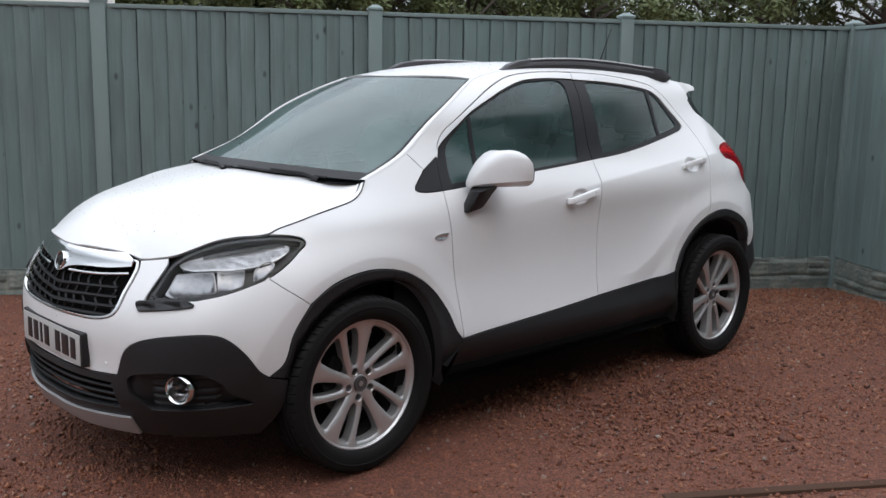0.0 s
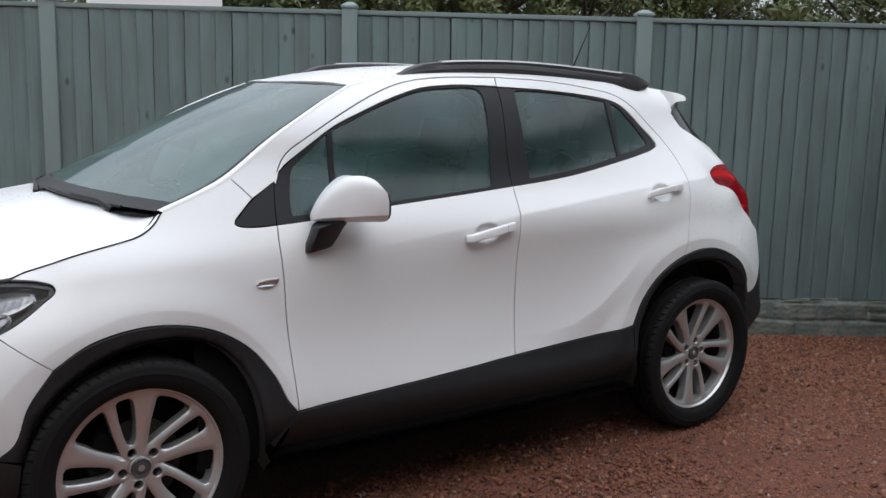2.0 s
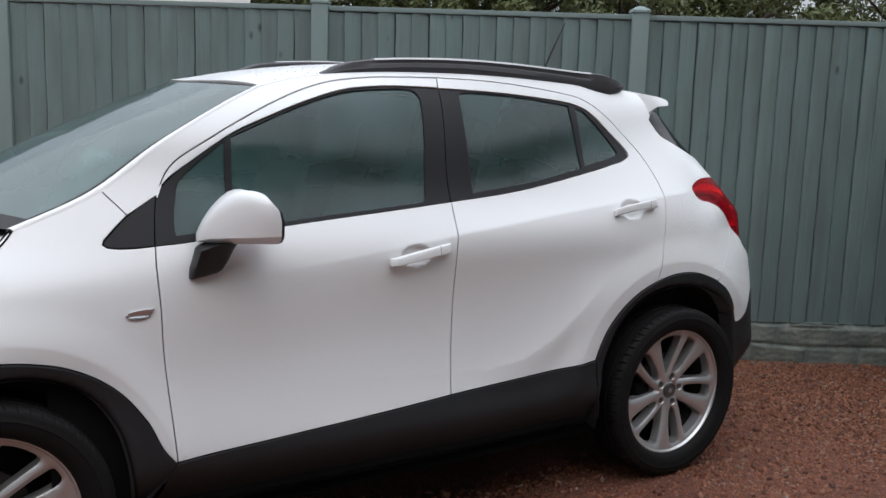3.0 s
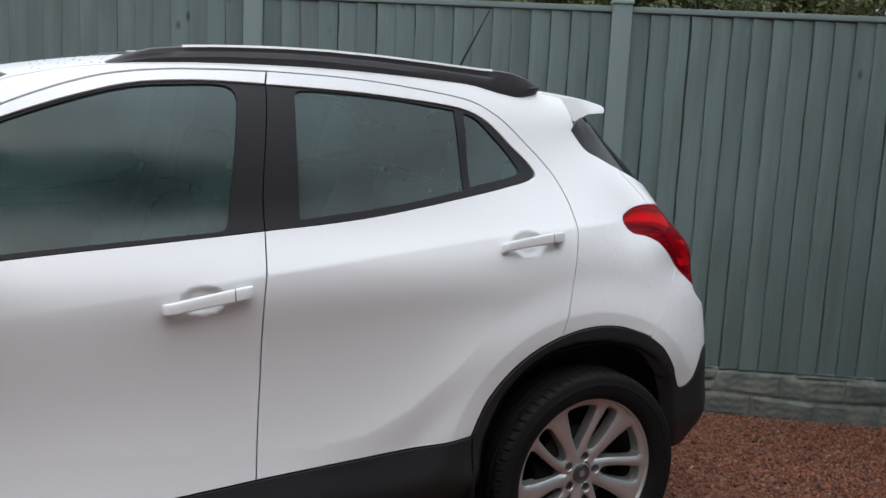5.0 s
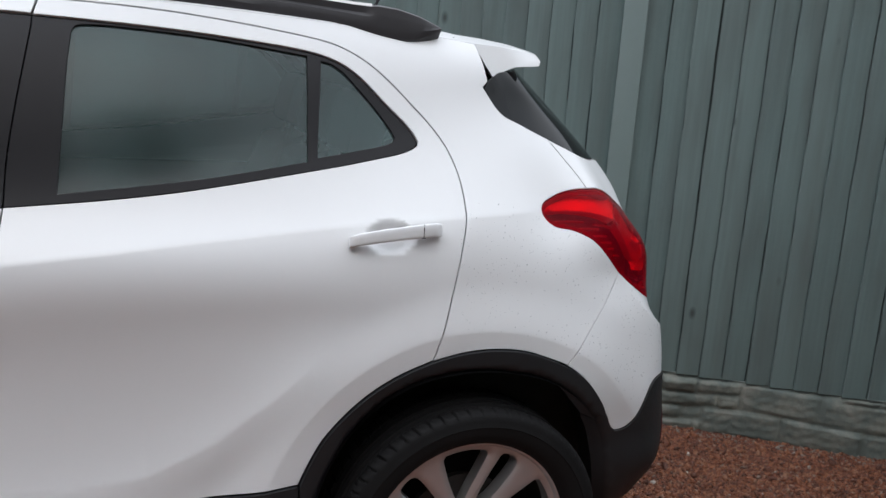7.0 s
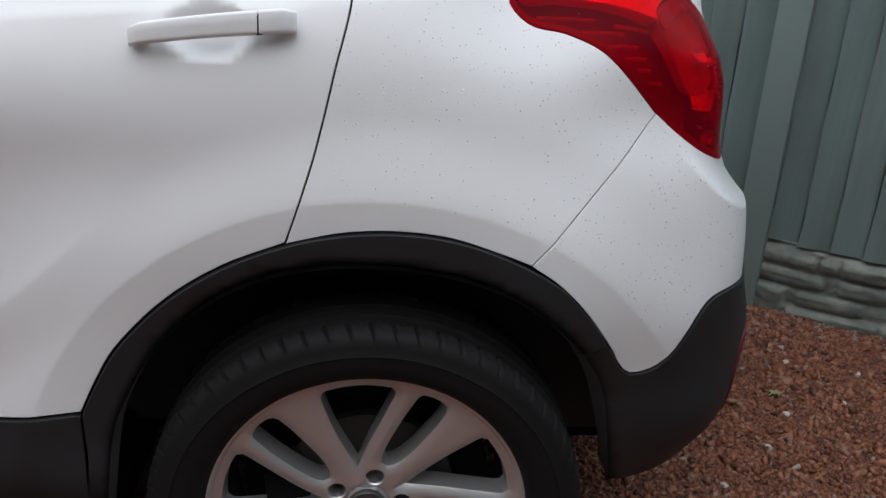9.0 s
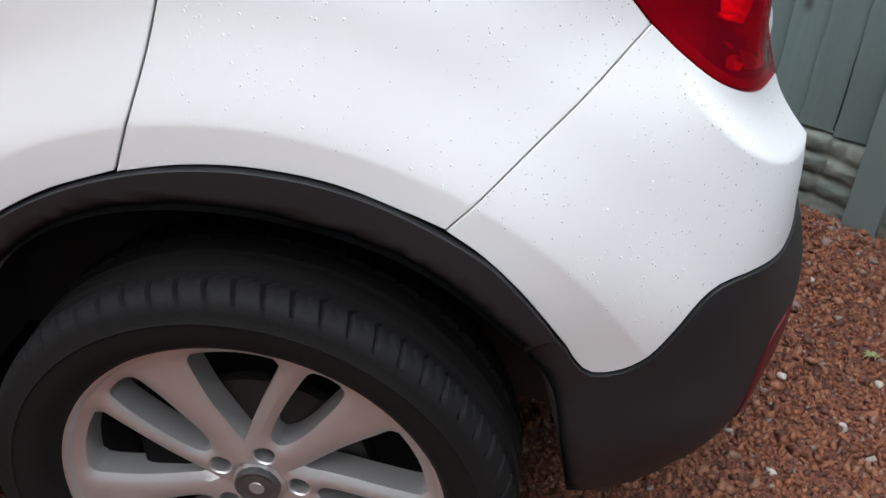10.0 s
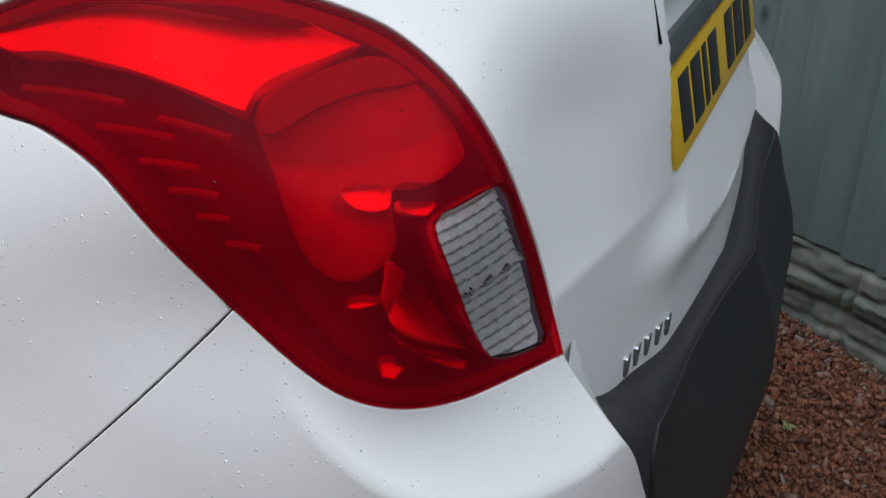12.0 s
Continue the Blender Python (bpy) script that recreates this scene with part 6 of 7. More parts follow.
# door mirrors: painted cap, black foot, glass
def door_mirror(side):
    rows = []
    n = 20
    for t in np.linspace(0, 1, 13):
        # stations from the leading inner corner out to the trailing edge
        c = Vector((-.673 + .193 * t, -.785 - .105 * math.sin(t * math.pi * .5) ** 1.2, 1.072 + .055 * math.sin(t * math.pi * .62) ** .8))
        w = (0.022 + 0.093 * math.sin(min(1, t * 1.15) * math.pi * .5)) * (1 if t < .97 else .97)
        h = (0.012 + 0.074 * math.sin(min(1, t * 1.25) * math.pi * .5) ** .85) * (1 if t < .97 else .97)
        ring = []
        for a in np.linspace(0, 2 * math.pi, n + 1)[:-1]:
            ca, sa = math.cos(a), math.sin(a)
            e = 0.46
            px, pz = np.sign(ca) * abs(ca) ** e * w, np.sign(sa) * abs(sa) ** e * h
            # a humped crown, a raked trailing edge and an undercut lower face
            hump = np.interp(t, (0, .12, .25, .45, .6, .75, .9, 1), (0, .014, .021, .024, .010, -.006, -.020, -.036)) * max(0, sa) ** .6
            if ca < 0:
                px *= 1 - .42 * smooth(.25, 1.0, -sa) * (1 - .7 * smooth(.7, 1.0, t))
            rake = -.022 * max(0, sa) * smooth(.75, 1.0, t)
            ring.append(c + Vector((px * .18 + rake, px * .95, hump + pz * (1 if sa > 0 else .80) + (-.004 * max(0, -sa)) + (.010 if ca < 0 else -.004) * t)))
        rows.append(ring)
    rows = [[(q.x, q.y * side * 1.0, q.z) for q in r] for r in rows]
    bm = bmesh.new()
    rings = sweep(bm, None, rows)
    part("mirror_cap", bm, PAINT, car, "white rounded door mirror cap", 38)
    last = rows[-1]
    c = sum((Vector(q) for q in last), Vector()) / n
    bm = bmesh.new()
    lip = [tuple(c + (Vector(q) - c) * 1.005) for q in last]
    back = [tuple(c + (Vector(q) - c) * .96 + Vector((.009, 0, 0))) for q in last]
    sweep(bm, None, [lip, back])
    part("mirror_rim", bm, TRIM, car)
    bm = bmesh.new()
    vs = [bm.verts.new(c + (Vector(q) - c) * .9 + Vector((.010, 0, 0))) for q in last]
    bm.faces.new(vs)
    part("mirror_glass", bm, CHROME, car)
    bm = bmesh.new()
    foot = []
    for t in np.linspace(0, 1, 7):
        c = Vector((-.650 + .022 * t, -.785 - .055 * t, .966 + .098 * t))
        w, d = .050 + .014 * t, .036 + .010 * t
        foot.append([(c.x + w * np.sign(math.cos(a)) * abs(math.cos(a)) ** .6, (c.y - d * np.sign(math.sin(a)) * abs(math.sin(a)) ** .6) * side, c.z + (.014 * math.cos(a) if t < .5 else .02 * math.cos(a))) for a in np.linspace(0, 2 * math.pi, 15)[:-1]])
    sweep(bm, None, foot)
    part("mirror_foot", bm, PLASTIC, car, "black mirror foot", 50)


door_mirror(1)
door_mirror(-1)


# roof rails with a bright strip let into the top
def rail_line(x):
    """How far out the outer face of a rail stands."""
    return np.interp(x, (-.115, 0, .2, .43, .68, .95, 1.08, 1.15, 1.24), (.440, .450, .465, .484, .493, .493, .503, .506, .496))


def roof_rail(side):
    xs = np.concatenate([np.linspace(-.115, .10, 10), np.linspace(.14, 1.03, 20), np.linspace(1.05, 1.24, 14)])
    top = np.interp(xs, (-.115, -.06, .0, .072, .20, .35, .51, .68, .86, 1.05, 1.07, 1.124, 1.185, 1.22, 1.24), (1.562, 1.586, 1.605, 1.614, 1.6225, 1.6275, 1.6275, 1.622, 1.612, 1.600, 1.603, 1.598, 1.583, 1.570, 1.561))
    base = np.interp(xs, (-.115, 0, .20, .43, .60, .77, .86, .95, 1.05, 1.10, 1.145, 1.175, 1.21, 1.24), (1.549, 1.562, 1.576, 1.581, 1.573, 1.562, 1.555, 1.545, 1.533, 1.527, 1.523, 1.527, 1.539, 1.556))
    rows = []
    for x, zt, zb in zip(xs, top, base):
        o = rail_line(x)
        zt = max(zt, zb + .004)
        h = zt - zb
        g = .007 * smooth(.04, .12, x) * (1 - smooth(1.03, 1.06, x))
        w = .052 if -.08 < x < 1.20 else .030
        rows.append([(x, -side * (o - .020), zb - .022), (x, -side * o, zb), (x, -side * (o + .003), zb + h * .34), (x, -side * (o - .002), zb + h * .60), (x, -side * (o - .002 - g * .5), zb + h * .63), (x, -side * (o - .003 - g), zb + h * .70),
                     (x, -side * (o - .006 - g * .6), zt - .004), (x, -side * (o - .016), zt), (x, -side * (o - w * .7), zt), (x, -side * (o - w * .9), zt - .006), (x, -side * (o - w), zb - .015)])
    bm = bmesh.new()
    sweep(bm, None, rows)
    rail = part("roof_rail", bm, RAIL, car, "dark grey roof rail with a bright top strip", 28)
    xs2 = np.linspace(.085, 1.058, 24)
    t2 = np.interp(xs2, xs, top)
    bm = bmesh.new()
    rows = []
    for x, z in zip(xs2, t2):
        y = rail_line(x) - .023
        rows.append([(x, -side * (y + .0135), z - .003), (x, -side * (y + .011), z + .0035), (x, -side * (y - .011), z + .0035), (x, -side * (y - .0135), z - .003)])
    sweep(bm, None, rows)
    part("rail_strip", bm, ALLOY, rail, "bright metal rail strip")


roof_rail(1)
roof_rail(-1)

# aerial
bm = bmesh.new()
revolve(bm, [(.0005, .030), (.010, .026), (.020, .010), (.026, -.004)], 16, axis="z")
bmesh.ops.translate(bm, vec=(1.19, 0, 1.578), verts=bm.verts)
aerial = part("aerial_foot", bm, TRIM, car)
bm = bmesh.new()
tube(bm, [(1.195, 0, 1.60), (1.225, .004, 1.655), (1.335, .018, 1.842)], [.0055, .0045, .0022], 8)
part("aerial_mast", bm, TRIM, car, "thin black raked aerial")

# wipers and scuttle
strip("scuttle", lambda u, v: np.stack([np.interp(np.abs(u) * .655, SCREEN_BASE[::-1, 1], SCREEN_BASE[::-1, 0]) - .03 + .10 * v, u * .655, np.interp(np.abs(u) * .655, SCREEN_BASE[::-1, 1], SCREEN_BASE[::-1, 2]) - .022 + .004 * v], 1), np.linspace(-1, 1, 31), np.linspace(0, 1, 4), TRIM)
for u0, v0, u1, v1 in ((-.80, .006, -.08, .020), (-.02, .006, .74, .024)):
    pts = [Vector(screen_lift(np.array([u0 + (u1 - u0) * t]), np.array([v0 + (v1 - v0) * t]))[0]) + Vector((-.014, 0, -.002)) for t in np.linspace(0, 1, 12)]
    bm = bmesh.new()
    tube(bm, pts, 0.006, 6)
    w = part("wiper_blade", bm, TRIM, car, "black wiper blade")
    bm = bmesh.new()
    tube(bm, [pts[0] + Vector((-.02, .03, -.012)), pts[2] + Vector((-.010, 0, .008)), pts[6] + Vector((-.002, 0, .009))], [.011, .008, .005], 8)
    part("wiper_arm", bm, TRIM, w)

# tail lamps
SEG = [(1.838, 1.0275), (1.846, 1.033), (1.915, 1.025), (1.924, 1.012), (1.931, .981), (1.943, .938), (1.946, .882), (1.939, .877), (1.907, .888), (1.891, .899), (1.880, .921), (1.863, .958), (1.847, .996)]
tail_lamp = panel("tail_lamp", LAMP_R, RED_LENS, car, holes=[SEG], gap=-0.0006, rim=0.006, grid=0.010, roll=0.003, out=0.0008, mirror=True, label="red tail lamp with a clear reversing segment")
panel("reversing_lens", SEG, CLEAR, car, gap=-0.0005, rim=0.004, grid=0.008, mirror=True, label="clear reversing lens")
panel("lamp_lining", LAMP_R, LAMP_DEEP, car, out=-0.058, rim=0.004, gap=0.002, grid=0.010, mirror=True)
panel("lamp_edge", LAMP_R, LAMP_EDGE, car, holes=[shrink(LAMP_R, 0.014)], out=-0.005, rim=0.052, gap=0.002, mirror=True, label="deep red lamp edge")
panel("reflector_bar", [(1.500, 1.140), (1.545, 1.162), (1.610, 1.171), (1.700, 1.171), (1.748, 1.163), (1.788, 1.147), (1.8125, 1.136, 1), (1.780, 1.132), (1.744, 1.127), (1.722, 1.119), (1.7134, 1.107, 1), (1.667, 1.120), (1.620, 1.128), (1.555, 1.133)], LAMP_PALE, car, out=-0.004, rim=0.026, grid=0.010, mirror=True, label="bright upper reflector",
      relief=lambda v: -0.30 * np.maximum(0, v[:, 1] - np.interp(v[:, 0], (1.50, 1.62, 1.72, 1.82), (1.128, 1.124, 1.100, 1.134))))
panel("lamp_bowl", [(1.717, 1.105, 1), (1.725, 1.119), (1.746, 1.126), (1.783, 1.131), (1.815, 1.133), (1.839, 1.125), (1.865, 1.105), (1.882, 1.086), (1.893, 1.058), (1.882, 1.053), (1.853, 1.051), (1.816, 1.056), (1.810, 1.019), (1.782, .997), (1.756, .995), (1.7385, 1.012), (1.731, 1.042), (1.727, 1.073)], LAMP_MID, car, out=-0.011, rim=0.022, grid=0.005, step=0.005, mirror=True, label="round inner lamp bowl",
      relief=lambda v: -0.016 * np.maximum(0, 1 - (np.hypot(v[:, 0] - 1.797, v[:, 1] - 1.058) / 0.085) ** 2) ** 1.5 - 0.06 * (v[:, 1] - .98) + 0.30 * np.maximum(0, v[:, 1] - 1.08))
for wedge in ([(1.811, 1.004, 1), (1.841, .968), (1.877, .912, 1), (1.807, .953, 1), (1.796, .969), (1.806, .984)], [(1.794, .936), (1.809, .936), (1.822, .925), (1.811, .917), (1.798, .922)],
              [(1.8135, 1.052, 1), (1.845, 1.044, 1), (1.851, 1.038), (1.837, 1.033), (1.814, 1.042, 1)], [(1.809, .946, 1), (1.851, .924), (1.875, .907), (1.874, .897), (1.842, .920)], [(1.762, .9815), (1.777, .984), (1.794, .980), (1.785, .976), (1.766, .975)]):
    panel("reflector_wedge", wedge, LAMP_WHITE, car, out=-0.006, rim=0.012, grid=0.006, roll=0.0008, mirror=True, label="bright small reflector",
          relief=lambda v, w=min(q[1] for q in wedge): -0.55 * (v[:, 1] - w))
# dark lens reflection painted along the bowl's top, and the bright step across its middle
LAMP_REFLECTION = surface("painted_lamp_reflection", (0.30, 0.16, 0.15), 0.45, second=(0.20, 0.10, 0.09), scale=30)
panel("smoked_band", [(1.7205, 1.1045), (1.7325, 1.1185), (1.757, 1.1265), (1.810, 1.1320), (1.838, 1.1265), (1.8595, 1.1145), (1.854, 1.1090), (1.803, 1.1100), (1.766, 1.1050), (1.741, 1.0965), (1.7265, 1.0940)], LAMP_REFLECTION, car, out=-0.007, rim=0.003, grid=0.008, step=0.005, roll=0.0008, mirror=True, label="dark reflection painted as a band over the lamp bowl")
panel("reflector_step", [(1.773, 1.0635), (1.8105, 1.0615), (1.8125, 1.0525), (1.806, 1.0445), (1.780, 1.049)], LAMP_PALE, car, out=-0.009, rim=0.003, grid=0.006, step=0.005, roll=0.0008, mirror=True, label="bright step in the lamp bowl",
      relief=lambda v: -0.35 * (v[:, 1] - 1.044))
# slim ribs on the dark inner wall
for s0, z0, s1, z1 in ((1.519, 1.114, 1.6065, 1.1115), (1.584, 1.0955, 1.650, 1.093), (1.622, 1.076, 1.671, 1.074), (1.6465, 1.057, 1.684, 1.055), (1.666, 1.0375, 1.689, 1.036), (1.684, 1.016, 1.706, 1.014), (1.636, 1.105, 1.698, 1.096)):
    skin_rod("lamp_rib", [(s0, z0), ((s0 + s1) / 2, (z0 + z1) / 2 + .001), (s1, z1)], -0.020, 0.0030, LAMP_MID, car, True)
# fluted bowl of the reversing lamp, in two halves with a bar between them
panel("reversing_bowl", SEG, FLUTE, car, out=-0.012, rim=0.012, gap=0.0, grid=0.0024, mirror=True,
      relief=lambda v: 0.0050 * (1 - np.modf((v[:, 1] + v[:, 0] * .11) / .0094)[0]) + 0.006 * np.exp(-((v[:, 1] - .957 + (v[:, 0] - 1.90) * .11) / 0.0026) ** 2))

# rear plate, handle strip and lettering in plain bars, leaning with the tailgate
HANDLE_GREY = surface("dark_grey_handle", (0.08, 0.09, 0.095), 0.4, second=(0.06, 0.07, 0.075), scale=8)
PLATE_POSE = pose(1.9065, 0.03, .917, 0, -12.5, 0)


def on_gate(name, lo, hi, bevel, material, parent, label=""):
    bm = bmesh.new()
    box(bm, lo, hi, bevel, PLATE_POSE)
    return part(name, bm, material, parent, label)


on_gate("tailgate_handle", (-.030, -.272, .107), (.004, .272, .138), .005, HANDLE_GREY, tailgate, "dark grey grab strip above the plate")
rp = on_gate("rear_plate", (-.004, -.260, .000), (.0015, .260, .1005), .0008, PLATE_Y, car, "yellow number plate with dark plain bars")
y = -.222
for w in (.048, .048, .022, .048, 0, .048, .058, .048):
    if w:
        on_gate("plate_bar", (.001, y, .016), (.0028, y + w, .088), .0004, INK, rp)
    y += (w or .030) + .014
for sd in (1, -1):
    bm = bmesh.new()
    tube(bm, [(1.855, -.258 * sd, 1.150), (1.8690, -.262 * sd, 1.107), (1.8835, -.268 * sd, 1.062)], .0016, 6)
    part("gate_groove", bm, VOID, tailgate)
for k in range(5):
    y = -.362 + k * .0235
    q = np.abs(np.stack([gate_lift(np.array([a]), np.array([.742]))[0] for a in np.linspace(1.98, 2.44, 60)]) - np.array([0, y, 0]))[:, 1].argmin()
    gx_ = gate_lift(np.array([np.linspace(1.98, 2.44, 60)[q]]), np.array([.742]))[0][0]
    bm = bmesh.new()
    box(bm, (gx_ - .004, y, .733), (gx_ + .004, y + .017, .756), .002)
    part("trim_letter_bar", bm, CHROME, tailgate)
# low red reflector in the rear cladding
panel("bumper_reflector", [(1.930, .560), (1.914, .558), (1.891, .553), (1.873, .530), (1.863, .500), (1.858, .450), (1.868, .425), (1.882, .440), (1.893, .480), (1.915, .488), (1.933, .511), (1.938, .540)], REFLECTOR, car, out=0.0065, rim=0.008, grid=0.01, mirror=True, label="red bumper reflector")

# ---- cabin ----
def seat(x, y, width=0.5):
    """Cushion, raked backrest with side bolsters and a head restraint."""
    bm = bmesh.new()
    box(bm, (-.26, -width / 2, .48), (.26, width / 2, .64), .05)
    bmesh.ops.translate(bm, vec=(x, y, 0), verts=bm.verts)
    s = part("seat_cushion", bm, CLOTH, car, "dark cloth seat")
    bm = bmesh.new()
    rows = []
    for t in np.linspace(0, 1, 9):
        c = Vector((x + .20 + .20 * t, y, .60 + .58 * t))
        w = width / 2 * (1 - .22 * max(0, t - .55) / .45)
        d = .075 - .02 * t
        rows.append([(c.x + d * math.cos(a) - .03 * abs(math.sin(a)) ** 3, c.y + w * np.sign(math.sin(a)) * abs(math.sin(a)) ** .55, c.z + .02 * math.cos(a)) for a in np.linspace(0, 2 * math.pi, 17)[:-1]])
    sweep(bm, None, rows)
    part("backrest", bm, CLOTH, s)
    bm = bmesh.new()
    box(bm, (-.05, -.13, -.08), (.05, .13, .09), .04)
    bmesh.ops.transform(bm, matrix=Matrix.Translation((x + .44, y, 1.30)) @ pose(0, 0, 0, 0, 14, 0), verts=bm.verts)
    part("head_restraint", bm, CLOTH, s)
    bm = bmesh.new()
    for q in (-.06, .06):
        tube(bm, [(x + .40, y + q, 1.16), (x + .43, y + q, 1.26)], .007, 6)
    part("restraint_stem", bm, STEEL, s)


seat(-.28, -.37)
seat(-.28, .37)
seat(.62, -.40, .46)
seat(.62, .0, .34)
seat(.62, .40, .46)
bm = bmesh.new()
rows = []
for y in np.linspace(-.66, .66, 15):
    hump = .05 * math.exp(-((y - .37) / .16) ** 2)
    rows.append([(-1.22, y, 1.055), (-1.0, y, 1.075 + hump * .4), (-.86, y, 1.06 + hump), (-.80, y, 1.0), (-.84, y, .80), (-1.1, y, .6), (-1.3, y, .8)])
sweep(bm, None, rows)
part("dashboard", bm, CLOTH, car, "dark moulded dashboard")
bm = bmesh.new()
pts = [Vector((0, .185 * math.cos(a), .185 * math.sin(a))) for a in np.linspace(0, 2 * math.pi, 33)]
tube(bm, pts, .015, 8)
for a in (0.2, math.pi - .2, -math.pi / 2):
    tube(bm, [(0.01, 0, 0), (0, .18 * math.cos(a), .18 * math.sin(a))], .014, 6)
bmesh.ops.transform(bm, matrix=Matrix.Translation((-.70, .37, 1.0)) @ pose(0, 0, 0, 0, 25, 0), verts=bm.verts)
part("steering_wheel", bm, TRIM, car)
bm = bmesh.new()
box(bm, (-.02, -.12, -.035), (.02, .12, .035), .02)
bmesh.ops.translate(bm, vec=(-.52, 0, 1.45), verts=bm.verts)
part("inner_mirror", bm, TRIM, car)
# lining of the body, roof and tailgate, so that the cabin is closed and the shut lines stay dark
lin_s, lin_z = np.linspace(-1.1, 1.62, 60), np.linspace(.28, 1.04, 14)
for side in (1, -1):
    uu, zz = np.meshgrid(lin_s, lin_z, indexing="ij")
    p = wrap(uu.ravel(), zz.ravel())
    p[:, 1] = (np.abs(p[:, 1]) - .035) * -side
    f = []
    for i in range(59):
        for j in range(13):
            q = [i * 14 + j, (i + 1) * 14 + j, (i + 1) * 14 + j + 1, i * 14 + j + 1]
            c = p[q].mean(0)
            if math.hypot(c[0] - WHEEL_X, c[2] - WHEEL_Z) > .47:
                f.append(q)
    finish("inner_lining", p, f, VOID, car)
hx, hy = np.meshgrid(np.linspace(-.42, 1.34, 30), np.linspace(-.47, .47, 13), indexing="ij")
p = roof_lift(hx.ravel(), hy.ravel())
p[:, 2] -= .022
finish("head_lining", p, [(i * 13 + j, (i + 1) * 13 + j, (i + 1) * 13 + j + 1, i * 13 + j + 1) for i in range(29) for j in range(12)], surface("pale_head_lining", (0.20, 0.20, 0.195), .9, scale=6), car)
bm = bmesh.new()
box(bm, (-1.25, -.70, .29), (.85, .70, .34), .01)
box(bm, (.85, -.50, .29), (1.75, .50, .34), .01)
box(bm, (1.05, -.52, .34), (1.70, .52, .98), .03)
box(bm, (-1.95, -.52, .32), (-1.30, .52, .80), .05)
part("cabin_floor", bm, VOID, car)
# added black strips behind the upper body's shut lines, painting their shade
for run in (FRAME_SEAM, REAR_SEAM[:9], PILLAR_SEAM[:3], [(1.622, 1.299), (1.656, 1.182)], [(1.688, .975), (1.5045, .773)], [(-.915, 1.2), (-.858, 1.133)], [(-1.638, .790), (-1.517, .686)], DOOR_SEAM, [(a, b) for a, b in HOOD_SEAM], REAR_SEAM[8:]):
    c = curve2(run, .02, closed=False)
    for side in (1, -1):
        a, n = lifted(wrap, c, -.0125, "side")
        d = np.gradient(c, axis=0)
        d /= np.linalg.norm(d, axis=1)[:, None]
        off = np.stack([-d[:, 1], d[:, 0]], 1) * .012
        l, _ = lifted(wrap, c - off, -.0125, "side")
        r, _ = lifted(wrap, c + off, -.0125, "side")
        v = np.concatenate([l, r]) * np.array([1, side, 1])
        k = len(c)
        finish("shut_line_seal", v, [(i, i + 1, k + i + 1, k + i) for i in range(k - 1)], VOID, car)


# fittings move with the panel that carries them
def base_name(ob):
    return ob.name.split(".")[0]


def middle(ob):
    return sum((v.co for v in ob.data.vertices), Vector()) / max(1, len(ob.data.vertices))


def hang(children, carriers):
    """Each fitting goes under the nearest carrier on its own side of the car."""
    own = [o for o in car.children if o.type == "MESH"]
    hosts = [(o, middle(o)) for o in own if base_name(o) in carriers]
    for o in own:
        if base_name(o) in children:
            c = middle(o)
            o.parent = min(hosts, key=lambda h: (h[1].x - c.x) ** 2 + (10 if h[1].y * c.y < -.001 else 0))[0]


hang(("door_handle", "handle_cap", "handle_foot", "handle_joint", "front_side_window", "quarter_light", "rear_side_window", "rear_quarter_light", "window_trim", "door_frame"), ("front_door", "rear_door"))
hang(("mirror_rim", "mirror_glass", "mirror_foot"), ("mirror_cap",))
hang(("lamp_bezel", "lamp_back", "indicator_bowl", "reflector_bowl", "reflector_facet", "lamp_lid"), ("head_lamp",))
hang(("lamp_lining", "lamp_edge", "reflector_bar", "lamp_bowl", "reflector_wedge", "lamp_rib", "reversing_lens", "reversing_bowl"), ("tail_lamp",))
hang(("fog_recess", "fog_lamp_bowl", "fog_lamp_lens", "fog_lamp_bulb"), ("fog_lamp_ring",))
hang(("grille_back", "grille_bar", "grille_mesh", "grille_strip"), ("grille_surround",))
hang(("intake_slat",), ("intake_back",))
hang(("emblem",), ("emblem_ring",))
hang(("screen_border", "pillar_lip"), ("windscreen",))

# ---- rain drops standing on the paint and lamps ----
def rain(name, count, pick, lift, hint, seed, label, low=0.0006, high=0.0020, material=WATER):
    """Many small flattened beads of water, each a dome on the surface."""
    rng = np.random.default_rng(seed)
    uv = pick(rng, count)
    p, n = lifted(lift, uv, 0.0, hint)
    k = len(p)
    r = low + (high - low) * rng.uniform(0, 1, k) ** 2.6
    a = np.cross(n, np.array([0.1, 0.2, 1.0]))
    a /= np.linalg.norm(a, axis=1)[:, None]
    b = np.cross(n, a)
    rows = []
    stretch = rng.uniform(0.85, 1.2, k)
    for rad, h in ((1.0, -0.12), (0.92, 0.28), (0.55, 0.56)):
        for i in range(8):
            c, s = math.cos(i * math.pi / 4), math.sin(i * math.pi / 4)
            rows.append(p + (a * (c * rad) + b * (s * rad * stretch[:, None]) + n * h) * r[:, None])
    rows.append(p + n * (0.66 * r)[:, None])
    v = np.stack(rows, 1).reshape(-1, 3)
    cell = [(j * 8 + i, j * 8 + (i + 1) % 8, j * 8 + 8 + (i + 1) % 8, j * 8 + 8 + i) for j in range(2) for i in range(8)] + [(16 + i, 16 + (i + 1) % 8, 24) for i in range(8)]
    faces = [tuple(q + 25 * d for q in f) for d in range(k) for f in cell]
    ob = finish(name, v, faces, material)
    ob.visible_shadow = False
    return tagged(ob, label, "water drops", kind="stuff")


LENS_LOOP = curve2(LAMP_R, 0.01)


